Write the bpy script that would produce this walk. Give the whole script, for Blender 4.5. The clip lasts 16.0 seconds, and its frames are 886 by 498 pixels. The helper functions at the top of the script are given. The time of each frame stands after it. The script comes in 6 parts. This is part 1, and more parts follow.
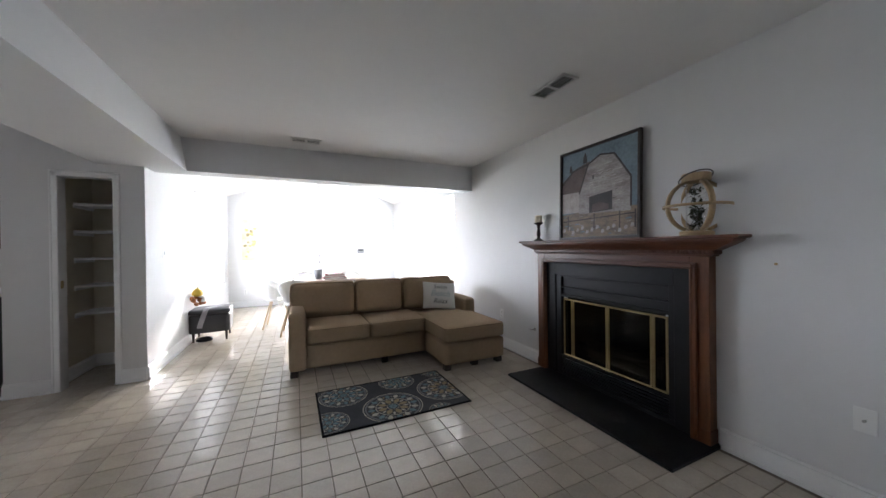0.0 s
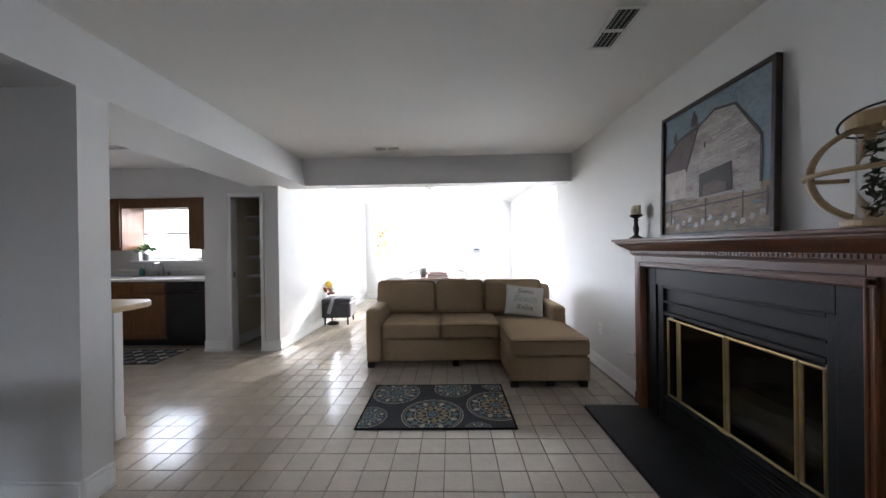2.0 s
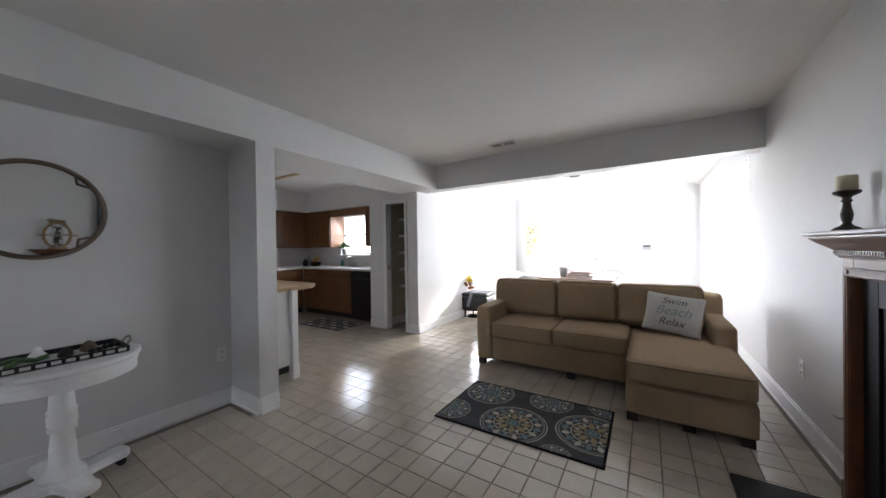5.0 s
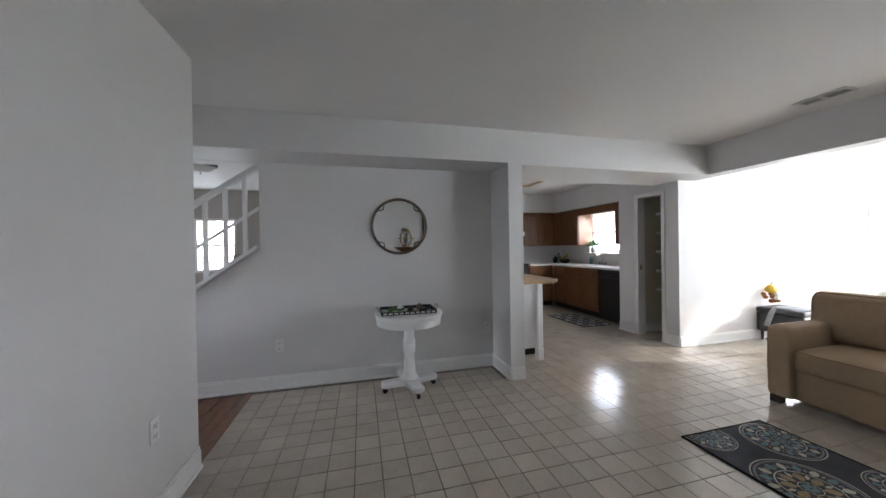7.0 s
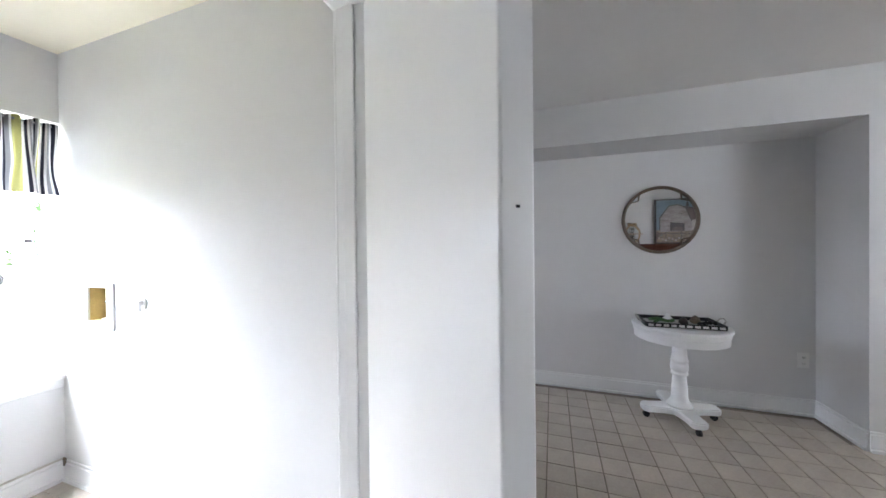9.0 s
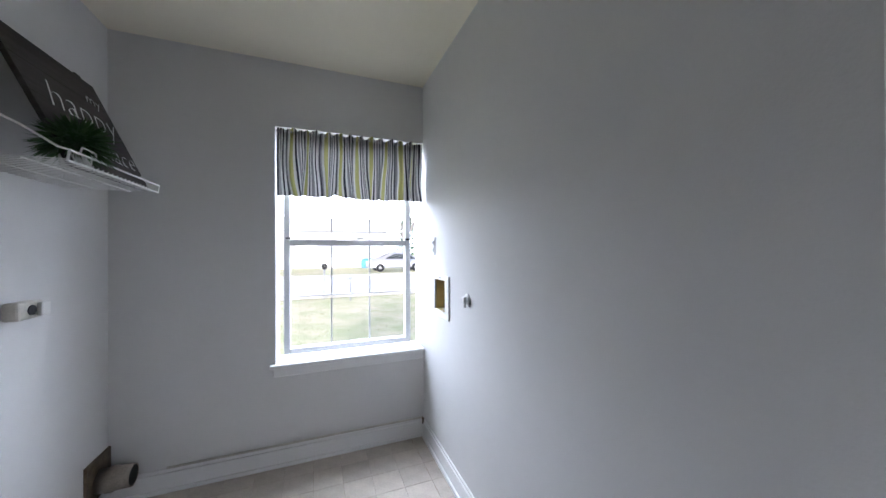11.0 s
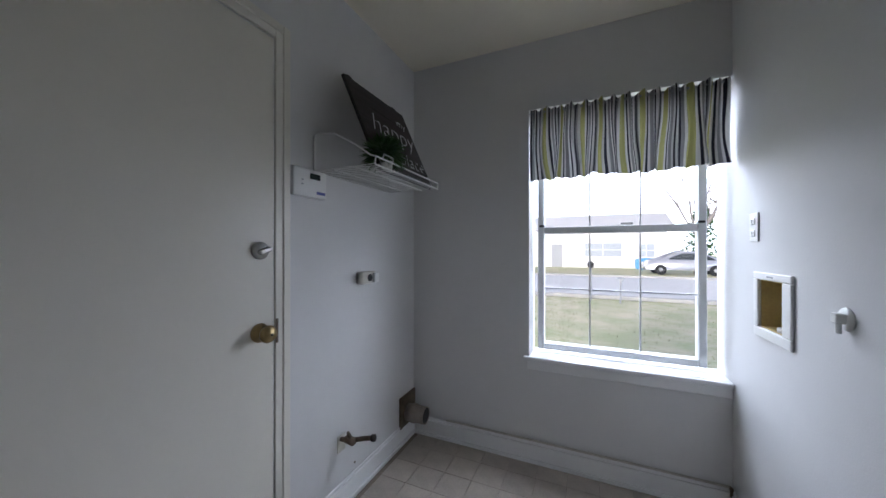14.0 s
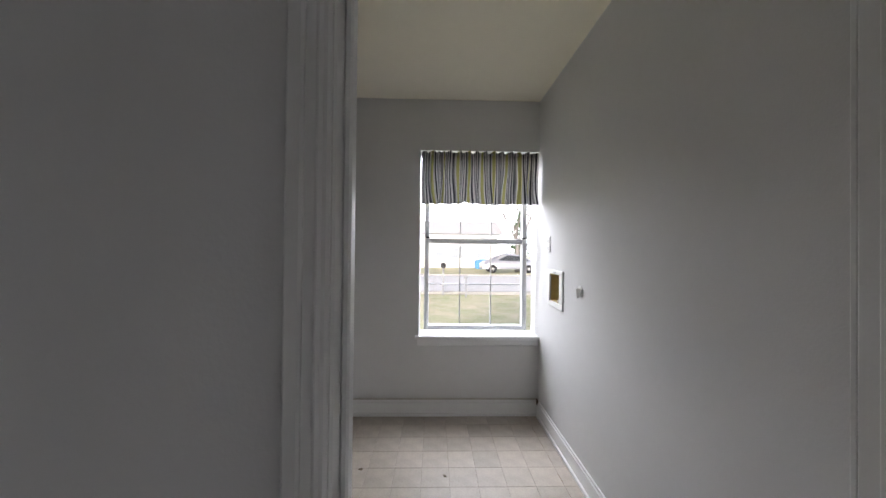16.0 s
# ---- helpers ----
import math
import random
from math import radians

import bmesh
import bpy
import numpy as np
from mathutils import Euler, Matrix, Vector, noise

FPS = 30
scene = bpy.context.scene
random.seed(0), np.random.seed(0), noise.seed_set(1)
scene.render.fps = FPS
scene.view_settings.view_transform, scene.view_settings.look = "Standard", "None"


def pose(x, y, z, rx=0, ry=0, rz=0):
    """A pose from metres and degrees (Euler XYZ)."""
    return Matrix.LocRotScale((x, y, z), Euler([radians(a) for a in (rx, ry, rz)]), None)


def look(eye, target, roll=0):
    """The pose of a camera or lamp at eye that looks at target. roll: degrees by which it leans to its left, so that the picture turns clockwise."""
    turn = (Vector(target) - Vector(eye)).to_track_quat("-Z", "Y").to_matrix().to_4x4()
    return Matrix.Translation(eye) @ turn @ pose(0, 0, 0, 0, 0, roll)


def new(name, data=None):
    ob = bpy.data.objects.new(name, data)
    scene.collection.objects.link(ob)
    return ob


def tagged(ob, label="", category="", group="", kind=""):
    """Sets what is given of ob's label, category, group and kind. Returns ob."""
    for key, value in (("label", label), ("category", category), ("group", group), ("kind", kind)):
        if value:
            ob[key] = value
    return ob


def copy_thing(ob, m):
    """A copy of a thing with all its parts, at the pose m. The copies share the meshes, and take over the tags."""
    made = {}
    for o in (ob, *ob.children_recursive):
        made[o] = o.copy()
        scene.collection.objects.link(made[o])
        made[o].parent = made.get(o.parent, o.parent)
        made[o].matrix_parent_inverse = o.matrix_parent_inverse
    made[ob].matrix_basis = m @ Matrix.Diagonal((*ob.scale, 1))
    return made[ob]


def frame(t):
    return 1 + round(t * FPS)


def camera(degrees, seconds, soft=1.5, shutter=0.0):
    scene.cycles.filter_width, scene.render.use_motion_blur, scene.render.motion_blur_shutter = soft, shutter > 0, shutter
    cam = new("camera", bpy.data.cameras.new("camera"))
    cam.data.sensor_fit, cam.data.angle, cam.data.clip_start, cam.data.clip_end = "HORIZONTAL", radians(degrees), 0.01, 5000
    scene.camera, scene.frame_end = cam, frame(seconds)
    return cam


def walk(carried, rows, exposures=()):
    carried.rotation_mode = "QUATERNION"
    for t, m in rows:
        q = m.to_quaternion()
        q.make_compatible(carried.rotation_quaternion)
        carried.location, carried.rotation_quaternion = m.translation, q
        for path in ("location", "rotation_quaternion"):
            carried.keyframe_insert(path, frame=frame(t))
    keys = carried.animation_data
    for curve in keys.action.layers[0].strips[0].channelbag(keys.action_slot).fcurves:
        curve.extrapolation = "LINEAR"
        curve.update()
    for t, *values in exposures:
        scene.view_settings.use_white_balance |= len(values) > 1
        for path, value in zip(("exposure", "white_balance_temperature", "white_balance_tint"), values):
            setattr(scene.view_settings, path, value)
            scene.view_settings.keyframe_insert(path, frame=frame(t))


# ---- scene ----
cam = camera(108.0, 16.0)
PATH = [
    (0, (0.016, 0.0, 1.262), (0.849, 1.818, 1.253), -0.7),
    (0.5, (0.251, 0.05, 1.27), (0.91, 1.938, 1.26), -0.7),
    (1, (0.447, 0.076, 1.288), (0.883, 2.028, 1.281), -0.8),
    (1.5, (0.666, 0.052, 1.285), (0.844, 2.044, 1.274), -0.8),
    (2, (0.858, 0.054, 1.265), (0.811, 2.053, 1.261), -0.8),
    (2.5, (0.979, 0.122, 1.272), (0.727, 2.106, 1.26), -0.7),
    (3, (1.078, 0.18, 1.292), (0.665, 2.136, 1.27), -0.8),
    (3.5, (1.186, 0.229, 1.289), (0.62, 2.147, 1.268), -0.8),
    (6, (1.774, 0.304, 1.263), (0.262, 1.613, 1.261), -1.0),
    (6.5, (1.868, 0.277, 1.27), (0.118, 1.243, 1.271), -1.0),
    (7, (1.857, 0.232, 1.297), (-0.082, 0.725, 1.287), -0.9),
    (7.5, (1.855, 0.142, 1.291), (-0.143, 0.238, 1.293), -0.8),
    (8, (1.831, 0.037, 1.309), (-0.152, -0.219, 1.306), -0.6),
    (8.5, (1.796, -0.044, 1.327), (-0.149, -0.51, 1.314), -0.7),
    (9, (1.752, -0.25, 1.312), (-0.142, -0.893, 1.296), -0.6),
    (9.5, (1.658, -0.393, 1.331), (-0.112, -1.324, 1.296), -0.3),
    (10, (1.564, -0.505, 1.308), (0.048, -1.808, 1.297), -0.4),
    (12.5, (1.276, -1.053, 1.273), (1.743, -2.997, 1.266), -0.3),
    (13, (1.278, -1.082, 1.249), (1.958, -2.963, 1.247), -0.3),
    (13.5, (1.284, -1.071, 1.235), (2.078, -2.906, 1.234), -0.2),
    (14, (1.333, -0.997, 1.226), (2.145, -2.825, 1.229), 0.0),
    (14.5, (1.406, -0.903, 1.217), (2.102, -2.777, 1.216), 0.2),
    (15, (1.453, -0.789, 1.223), (1.9, -2.738, 1.23), 0.2),
    (15.5, (1.494, -0.606, 1.235), (1.678, -2.598, 1.244), 0.3),
    (16, (1.518, -0.432, 1.256), (1.467, -2.431, 1.271), 0.6),
]
walk(cam, [(t, look(eye, target, roll)) for t, eye, target, roll in PATH],
     exposures=[(0, 2.15, 5950, 14), (3.5, 2.15, 6000, 14), (6, 2.13, 6050, 14), (7, 2.42, 6050, 14), (8, 3.25, 6050, 14), (8.5, 3.1, 6050, 14), (9, 2.95, 5950, 15), (9.5, 2.3, 5850, 15), (10, 1.75, 5750, 15), (12.3, 0.44, 5700, 15), (13, 0.35, 5700, 15), (14.5, 0.22, 5700, 15), (15.3, 0.32, 5900, 15), (16, 0.55, 6400, 16)])

# ---- world, sun and window light ----
world = bpy.data.worlds.new("sky")
scene.world = world
world.use_nodes = True
wn = world.node_tree
sky = wn.nodes.new("ShaderNodeTexSky")
sky.sky_type = 'NISHITA'
sky.sun_disc = False
sky.air_density, sky.dust_density, sky.ozone_density = 0.9, 5.0, 0.6
SUN_EL, SUN_AZ = 19, 21          # elevation; compass angle of the sun from +y towards +x
sky.sun_elevation, sky.sun_rotation = radians(SUN_EL), radians(SUN_AZ)
wn.nodes["Background"].inputs[1].default_value = 0.15
wn.links.new(sky.outputs[0], wn.nodes["Background"].inputs[0])


def sun_lamp():
    d = bpy.data.lights.new("sun", 'SUN')
    d.energy, d.angle, d.color = 1.8, radians(5), (1.0, 0.96, 0.90)
    o = new("sun", d)
    e, a = radians(SUN_EL), radians(SUN_AZ)
    way = Vector((math.sin(a) * math.cos(e), math.cos(a) * math.cos(e), math.sin(e)))
    o.matrix_world = look(way * 30, (0, 0, 0))


sun_lamp()


def window_lamp(eye, target, w, h, watts, col):
    """The open sky's light at a window."""
    d = bpy.data.lights.new("window_light", 'AREA')
    d.shape, d.size, d.size_y, d.energy, d.color = 'RECTANGLE', w, h, watts, col
    o = new("window_light", d)
    o.matrix_world = look(eye, target)


window_lamp((0.95, -3.85, 2.65), (1.3, -2.2, 0.6), 3.4, 1.3, 205, (0.90, 0.95, 1.0))
window_lamp((2.75, 6.4, 1.6), (-1.4, 6.9, 1.2), 2.9, 1.4, 82, (0.95, 0.98, 1.0))
window_lamp((-1.75, 6.8, 1.6), (2.4, 7.1, 1.2), 2.0, 1.4, 21, (0.95, 0.98, 1.0))
window_lamp((-3.41, 5.05, 1.54), (-2.6, 2.6, 0.2), 0.92, 0.78, 4.8, (0.90, 0.95, 1.0))
window_lamp((-5.2, -2.4, 1.45), (-2.5, -1.2, 1.7), 0.7, 1.0, 7, (0.88, 0.94, 1.0))
# Lamp outside the added hall window, for bluish light in the recess.
window_lamp((-0.95, -3.2, 1.3), (-1.2, 1.0, 1.2), 0.5, 1.0, 0.9, (0.78, 0.88, 1.0))


# ---- materials ----
def mat(name, col, rough=0.5, metal=0.0, var=0.0, scale=6.0, bump=0.0, bscale=80.0, spec=0.5, col2=None, coat=0.0, island=0.0, objvar=0.0, stretch=(1, 1, 1)):
    m = bpy.data.materials.new(name)
    m.use_nodes = True
    n, l = m.node_tree.nodes, m.node_tree.links
    b = n["Principled BSDF"]
    b.inputs["Base Color"].default_value = (*col, 1)
    b.inputs["Roughness"].default_value = rough
    b.inputs["Metallic"].default_value = metal
    b.inputs["Specular IOR Level"].default_value = spec
    b.inputs["Coat Weight"].default_value = coat
    tc = n.new("ShaderNodeTexCoord")
    mp = n.new("ShaderNodeMapping")
    mp.inputs["Scale"].default_value = stretch
    l.new(tc.outputs["Object"], mp.inputs[0])
    if var or col2:
        t = n.new("ShaderNodeTexNoise")
        t.inputs["Scale"].default_value, t.inputs["Detail"].default_value = scale, 6
        l.new(mp.outputs[0], t.inputs["Vector"])
        t2 = n.new("ShaderNodeTexNoise")
        t2.inputs["Scale"].default_value, t2.inputs["Detail"].default_value = scale * 9, 3
        l.new(mp.outputs[0], t2.inputs["Vector"])
        av = n.new("ShaderNodeMath")
        av.operation = 'MULTIPLY_ADD'
        av.inputs[1].default_value = 0.4
        l.new(t2.outputs[0], av.inputs[0])
        sc = n.new("ShaderNodeMath")
        sc.operation = 'MULTIPLY'
        sc.inputs[1].default_value = 0.6
        l.new(t.outputs[0], sc.inputs[0])
        l.new(sc.outputs[0], av.inputs[2])
        r = n.new("ShaderNodeValToRGB")
        c2 = col2 or tuple(c * (1 - var) for c in col)
        r.color_ramp.elements[0].position, r.color_ramp.elements[1].position = 0.35, 0.65
        r.color_ramp.elements[0].color, r.color_ramp.elements[1].color = (*c2, 1), (*col, 1)
        l.new(av.outputs[0], r.inputs[0])
        src = r.outputs[0]
        rr = n.new("ShaderNodeMapRange")
        rr.inputs[3].default_value, rr.inputs[4].default_value = min(1, rough * 1.15), rough * 0.88
        l.new(av.outputs[0], rr.inputs[0])
        l.new(rr.outputs[0], b.inputs["Roughness"])
        if objvar or island:
            if objvar:
                oi = n.new("ShaderNodeObjectInfo")
                ro = oi.outputs["Random"]
            else:
                oi = n.new("ShaderNodeNewGeometry")
                ro = oi.outputs["Random Per Island"]
            amt = objvar or island
            k = n.new("ShaderNodeMapRange")
            k.inputs[3].default_value, k.inputs[4].default_value = 1 - amt, 1 + amt
            l.new(ro, k.inputs[0])
            h = n.new("ShaderNodeHueSaturation")
            l.new(k.outputs[0], h.inputs["Value"])
            l.new(src, h.inputs["Color"])
            src = h.outputs[0]
        l.new(src, b.inputs["Base Color"])
    if bump:
        t = n.new("ShaderNodeTexNoise")
        t.inputs["Scale"].default_value, t.inputs["Detail"].default_value = bscale, 3
        l.new(mp.outputs[0], t.inputs["Vector"])
        bp = n.new("ShaderNodeBump")
        bp.inputs["Strength"].default_value, bp.inputs["Distance"].default_value = bump, 0.004
        l.new(t.outputs[0], bp.inputs["Height"])
        l.new(bp.outputs[0], b.inputs["Normal"])
    return m


def glass_mat(name, col=(1, 1, 1), rough=0.0):
    m = bpy.data.materials.new(name)
    m.use_nodes = True
    n, l = m.node_tree.nodes, m.node_tree.links
    out = n["Material Output"]
    tr = n.new("ShaderNodeBsdfTransparent")
    tr.inputs[0].default_value = (*col, 1)
    gl = n.new("ShaderNodeBsdfGlossy")
    gl.inputs["Roughness"].default_value = rough
    lw = n.new("ShaderNodeLayerWeight")
    pw = n.new("ShaderNodeMath")
    pw.operation = 'POWER'
    pw.inputs[1].default_value = 4.0
    l.new(lw.outputs["Facing"], pw.inputs[0])
    fr = n.new("ShaderNodeMath")
    fr.operation = 'MULTIPLY_ADD'
    fr.inputs[1].default_value, fr.inputs[2].default_value = 0.55, 0.035
    l.new(pw.outputs[0], fr.inputs[0])
    mx = n.new("ShaderNodeMixShader")
    l.new(fr.outputs[0], mx.inputs[0])
    l.new(tr.outputs[0], mx.inputs[1])
    l.new(gl.outputs[0], mx.inputs[2])
    l.new(mx.outputs[0], out.inputs[0])
    return m


WALL = mat("wall_paint", (0.68, 0.675, 0.665), 0.62, var=0.03, scale=1.2, bump=0.12, bscale=160)
PANTRY = mat("cream_pantry_paint", (0.66, 0.60, 0.48), 0.7, var=0.05, scale=1.2, bump=0.12, bscale=160)
TAUPE = mat("taupe_paint", (0.46, 0.43, 0.40), 0.7, var=0.05, scale=1.2, bump=0.12, bscale=160)
CEIL = mat("ceiling_paint", (0.72, 0.71, 0.69), 0.85, var=0.03, scale=1.0, bump=0.18, bscale=120)
LCEIL = mat("cream_ceiling_paint", (0.78, 0.73, 0.60), 0.8, var=0.03, scale=1.0, bump=0.15, bscale=120)
TRIM = mat("white_trim_paint", (0.80, 0.80, 0.79), 0.35, var=0.03, scale=4, bump=0.05, bscale=60)
DOORP = mat("cream_door_paint", (0.74, 0.71, 0.63), 0.30, var=0.03, scale=2, bump=0.04, bscale=40)
WDOORP = mat("white_door_paint", (0.80, 0.80, 0.78), 0.30, var=0.02, scale=2)
GROUT = mat("dark_grout", (0.20, 0.165, 0.13), 0.9, var=0.35, scale=14, bump=0.3)
TILE = mat("glazed_tile", (0.52, 0.46, 0.38), 0.15, var=0.16, scale=7, bump=0.10, bscale=30, objvar=0.07)
TILE_S = mat("glazed_tile_far", (0.52, 0.46, 0.38), 0.15, var=0.16, scale=7, bump=0.10, bscale=30, island=0.07)
VINYL = mat("vinyl_tile", (0.50, 0.44, 0.37), 0.38, var=0.22, scale=11, bump=0.08, bscale=40, objvar=0.08)
VGROUT = mat("vinyl_joint", (0.30, 0.25, 0.20), 0.7, var=0.2, scale=10)
OAKFLOOR = mat("oak_floor", (0.22, 0.10, 0.05), 0.35, var=0.45, scale=5, stretch=(8, 1, 1), objvar=0.15)
OAK = mat("oak_cabinet", (0.19, 0.080, 0.026), 0.38, var=0.45, scale=4, stretch=(9, 9, 1), bump=0.06, bscale=30, objvar=0.06)
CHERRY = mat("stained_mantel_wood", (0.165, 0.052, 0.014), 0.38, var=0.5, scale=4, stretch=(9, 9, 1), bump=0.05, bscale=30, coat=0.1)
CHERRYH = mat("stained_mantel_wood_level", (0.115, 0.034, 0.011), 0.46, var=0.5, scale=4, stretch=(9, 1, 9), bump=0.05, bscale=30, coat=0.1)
SLATE = mat("black_slate", (0.010, 0.010, 0.012), 0.5, var=0.5, scale=7, bump=0.25, bscale=40, spec=0.25)
BLACKM = mat("black_steel", (0.010, 0.010, 0.011), 0.5, var=0.3, scale=10, bump=0.05, spec=0.25)
SOOT = mat("firebox_soot", (0.012, 0.011, 0.010), 0.9, var=0.5, scale=9, bump=0.3, bscale=25)
BRASS = mat("brass", (0.45, 0.34, 0.17), 0.30, 1.0, var=0.25, scale=20)
CHROME = mat("chrome", (0.7, 0.7, 0.7), 0.15, 1.0)
NICKEL = mat("brushed_nickel", (0.42, 0.41, 0.39), 0.3, 1.0, var=0.15, scale=30)
GLASS = glass_mat("clear_glass")
SMOKE = glass_mat("smoked_glass", (0.35, 0.33, 0.30))
MIRROR = mat("mirror_silver", (0.86, 0.87, 0.87), 0.02, 1.0)
FABRIC = mat("tan_upholstery", (0.40, 0.295, 0.19), 0.95, var=0.16, scale=3, bump=0.5, bscale=420, spec=0.15)
PIPING = mat("tan_piping", (0.26, 0.185, 0.11), 0.95, var=0.1, scale=6, bump=0.3, bscale=300, spec=0.15)
DARKLEG = mat("dark_wood_leg", (0.03, 0.018, 0.012), 0.45, var=0.3, scale=10)
LINEN = mat("white_linen", (0.66, 0.65, 0.61), 0.95, var=0.10, scale=5, bump=0.4, bscale=300, spec=0.1)
INK = mat("grey_print", (0.10, 0.10, 0.10), 0.9)
INKT = mat("teal_print", (0.30, 0.38, 0.38), 0.9)
RUGB = mat("charcoal_rug", (0.080, 0.083, 0.092), 0.97, var=0.25, scale=9, bump=0.6, bscale=300, spec=0.1)
RUGE = mat("black_rug_border", (0.016, 0.016, 0.018), 0.97, bump=0.5, bscale=300, spec=0.1)
RUGC = mat("cream_pile", (0.60, 0.57, 0.49), 0.97, var=0.3, scale=30, bump=0.5, bscale=300, spec=0.1)
RUGG = mat("grey_pile", (0.27, 0.28, 0.29), 0.97, var=0.3, scale=30, bump=0.5, bscale=300, spec=0.1)
RUGT = mat("teal_pile", (0.20, 0.29, 0.32), 0.97, var=0.3, scale=30, bump=0.5, bscale=300, spec=0.1)
RUGY = mat("ochre_pile", (0.38, 0.31, 0.20), 0.97, var=0.3, scale=30, bump=0.5, bscale=300, spec=0.1)
PAINTW = mat("white_furniture_paint", (0.80, 0.80, 0.79), 0.32, var=0.05, scale=5, bump=0.05, bscale=30)
BLACKP = mat("black_plastic", (0.010, 0.010, 0.011), 0.45, var=0.2, scale=8, spec=0.3)
WHITEP = mat("white_plastic", (0.78, 0.78, 0.76), 0.35, var=0.04, scale=8)
GREYP = mat("grey_plastic", (0.30, 0.31, 0.32), 0.4, var=0.1, scale=8)
SLOT = mat("dark_slot", (0.02, 0.02, 0.02), 0.8)
STEELV = mat("painted_vent_steel", (0.62, 0.61, 0.58), 0.4, var=0.05, scale=8)
WAX = mat("cream_candle_wax", (0.72, 0.64, 0.46), 0.5, var=0.05, scale=6)
BAMBOO = mat("natural_bamboo", (0.46, 0.32, 0.17), 0.5, var=0.35, scale=8, bump=0.1, bscale=60)
FRAMEW = mat("grey_brown_frame", (0.055, 0.042, 0.036), 0.5, var=0.4, scale=10)
LEAF = mat("green_leaf", (0.06, 0.14, 0.035), 0.55, var=0.4, scale=20)
COUNTER = mat("white_laminate", (0.66, 0.65, 0.62), 0.3, var=0.08, scale=20)
BUTCHER = mat("light_wood_top", (0.52, 0.36, 0.20), 0.4, var=0.25, scale=5, stretch=(1, 9, 9))
GOLDRING = mat("weathered_bronze_wood", (0.16, 0.12, 0.085), 0.5, 0.2, var=0.35, scale=14, bump=0.1)
BOARD = mat("dark_stained_board", (0.050, 0.042, 0.038), 0.7, var=0.35, scale=5, stretch=(1, 9, 1), bump=0.15, bscale=40)
CHALK = mat("white_lettering", (0.75, 0.75, 0.73), 0.8)
WIRE = mat("white_coated_wire", (0.74, 0.74, 0.72), 0.35)
RUST = mat("weathered_pipe", (0.20, 0.15, 0.10), 0.55, 0.3, var=0.6, scale=25, bump=0.2)
PVC = mat("aged_white_pvc", (0.60, 0.57, 0.50), 0.45, var=0.25, scale=12)


# ---- mesh helpers ----
def empty(name, m=None):
    o = new(name)
    o.empty_display_size = 0.05
    if m is not None:
        o.matrix_world = m
    return o


def part(name, bm, material, parent=None, label="", smooth=False):
    me = bpy.data.meshes.new(name)
    bm.to_mesh(me)
    bm.free()
    mats = material if isinstance(material, (list, tuple)) else [material]
    for x in mats:
        me.materials.append(x)
    if smooth:
        me.shade_smooth()
    o = new(name, me)
    if parent is not None:
        o.parent = parent
    if label:
        tagged(o, label)
    return o


def join(dst, src, m=None):
    if m is not None:
        src.transform(m)
    me = bpy.data.meshes.new("tmp")
    src.to_mesh(me)
    src.free()
    dst.from_mesh(me)
    bpy.data.meshes.remove(me)


def box(x0, y0, z0, x1, y1, z1, bev=0.0, seg=2, bm=None, m=None):
    """A box between two corners, its edges bevelled."""
    b = bmesh.new()
    bmesh.ops.create_cube(b, size=1, matrix=Matrix.Translation(((x0 + x1) / 2, (y0 + y1) / 2, (z0 + z1) / 2)) @ Matrix.Diagonal((abs(x1 - x0), abs(y1 - y0), abs(z1 - z0), 1)))
    if bev:
        bmesh.ops.bevel(b, geom=b.edges[:], offset=bev, segments=seg, affect='EDGES', profile=0.5, clamp_overlap=True)
    if m is not None:
        b.transform(m)
    if bm is None:
        return b
    join(bm, b)
    return bm


def cyl(r, z0, z1, n=20, r2=None, bm=None, m=None):
    b = bmesh.new()
    bmesh.ops.create_cone(b, cap_ends=True, segments=n, radius1=r, radius2=r if r2 is None else r2, depth=z1 - z0, matrix=Matrix.Translation((0, 0, (z0 + z1) / 2)))
    if m is not None:
        b.transform(m)
    if bm is None:
        return b
    join(bm, b)
    return bm


def lathe(profile, n=28, m=None, caps=True):
    """A turned body from (radius, height) pairs."""
    b = bmesh.new()
    rings = []
    for r, z in profile:
        rings.append([b.verts.new((max(r, 1e-4) * math.cos(2 * math.pi * i / n), max(r, 1e-4) * math.sin(2 * math.pi * i / n), z)) for i in range(n)])
    for a, c in zip(rings, rings[1:]):
        for i in range(n):
            b.faces.new((a[i], a[(i + 1) % n], c[(i + 1) % n], c[i]))
    if caps:
        b.faces.new(list(reversed(rings[0])))
        b.faces.new(rings[-1])
    else:
        for i in range(n):
            b.faces.new((rings[-1][i], rings[-1][(i + 1) % n], rings[0][(i + 1) % n], rings[0][i]))
        bmesh.ops.recalc_face_normals(b, faces=b.faces[:])
    if m is not None:
        b.transform(m)
    return b


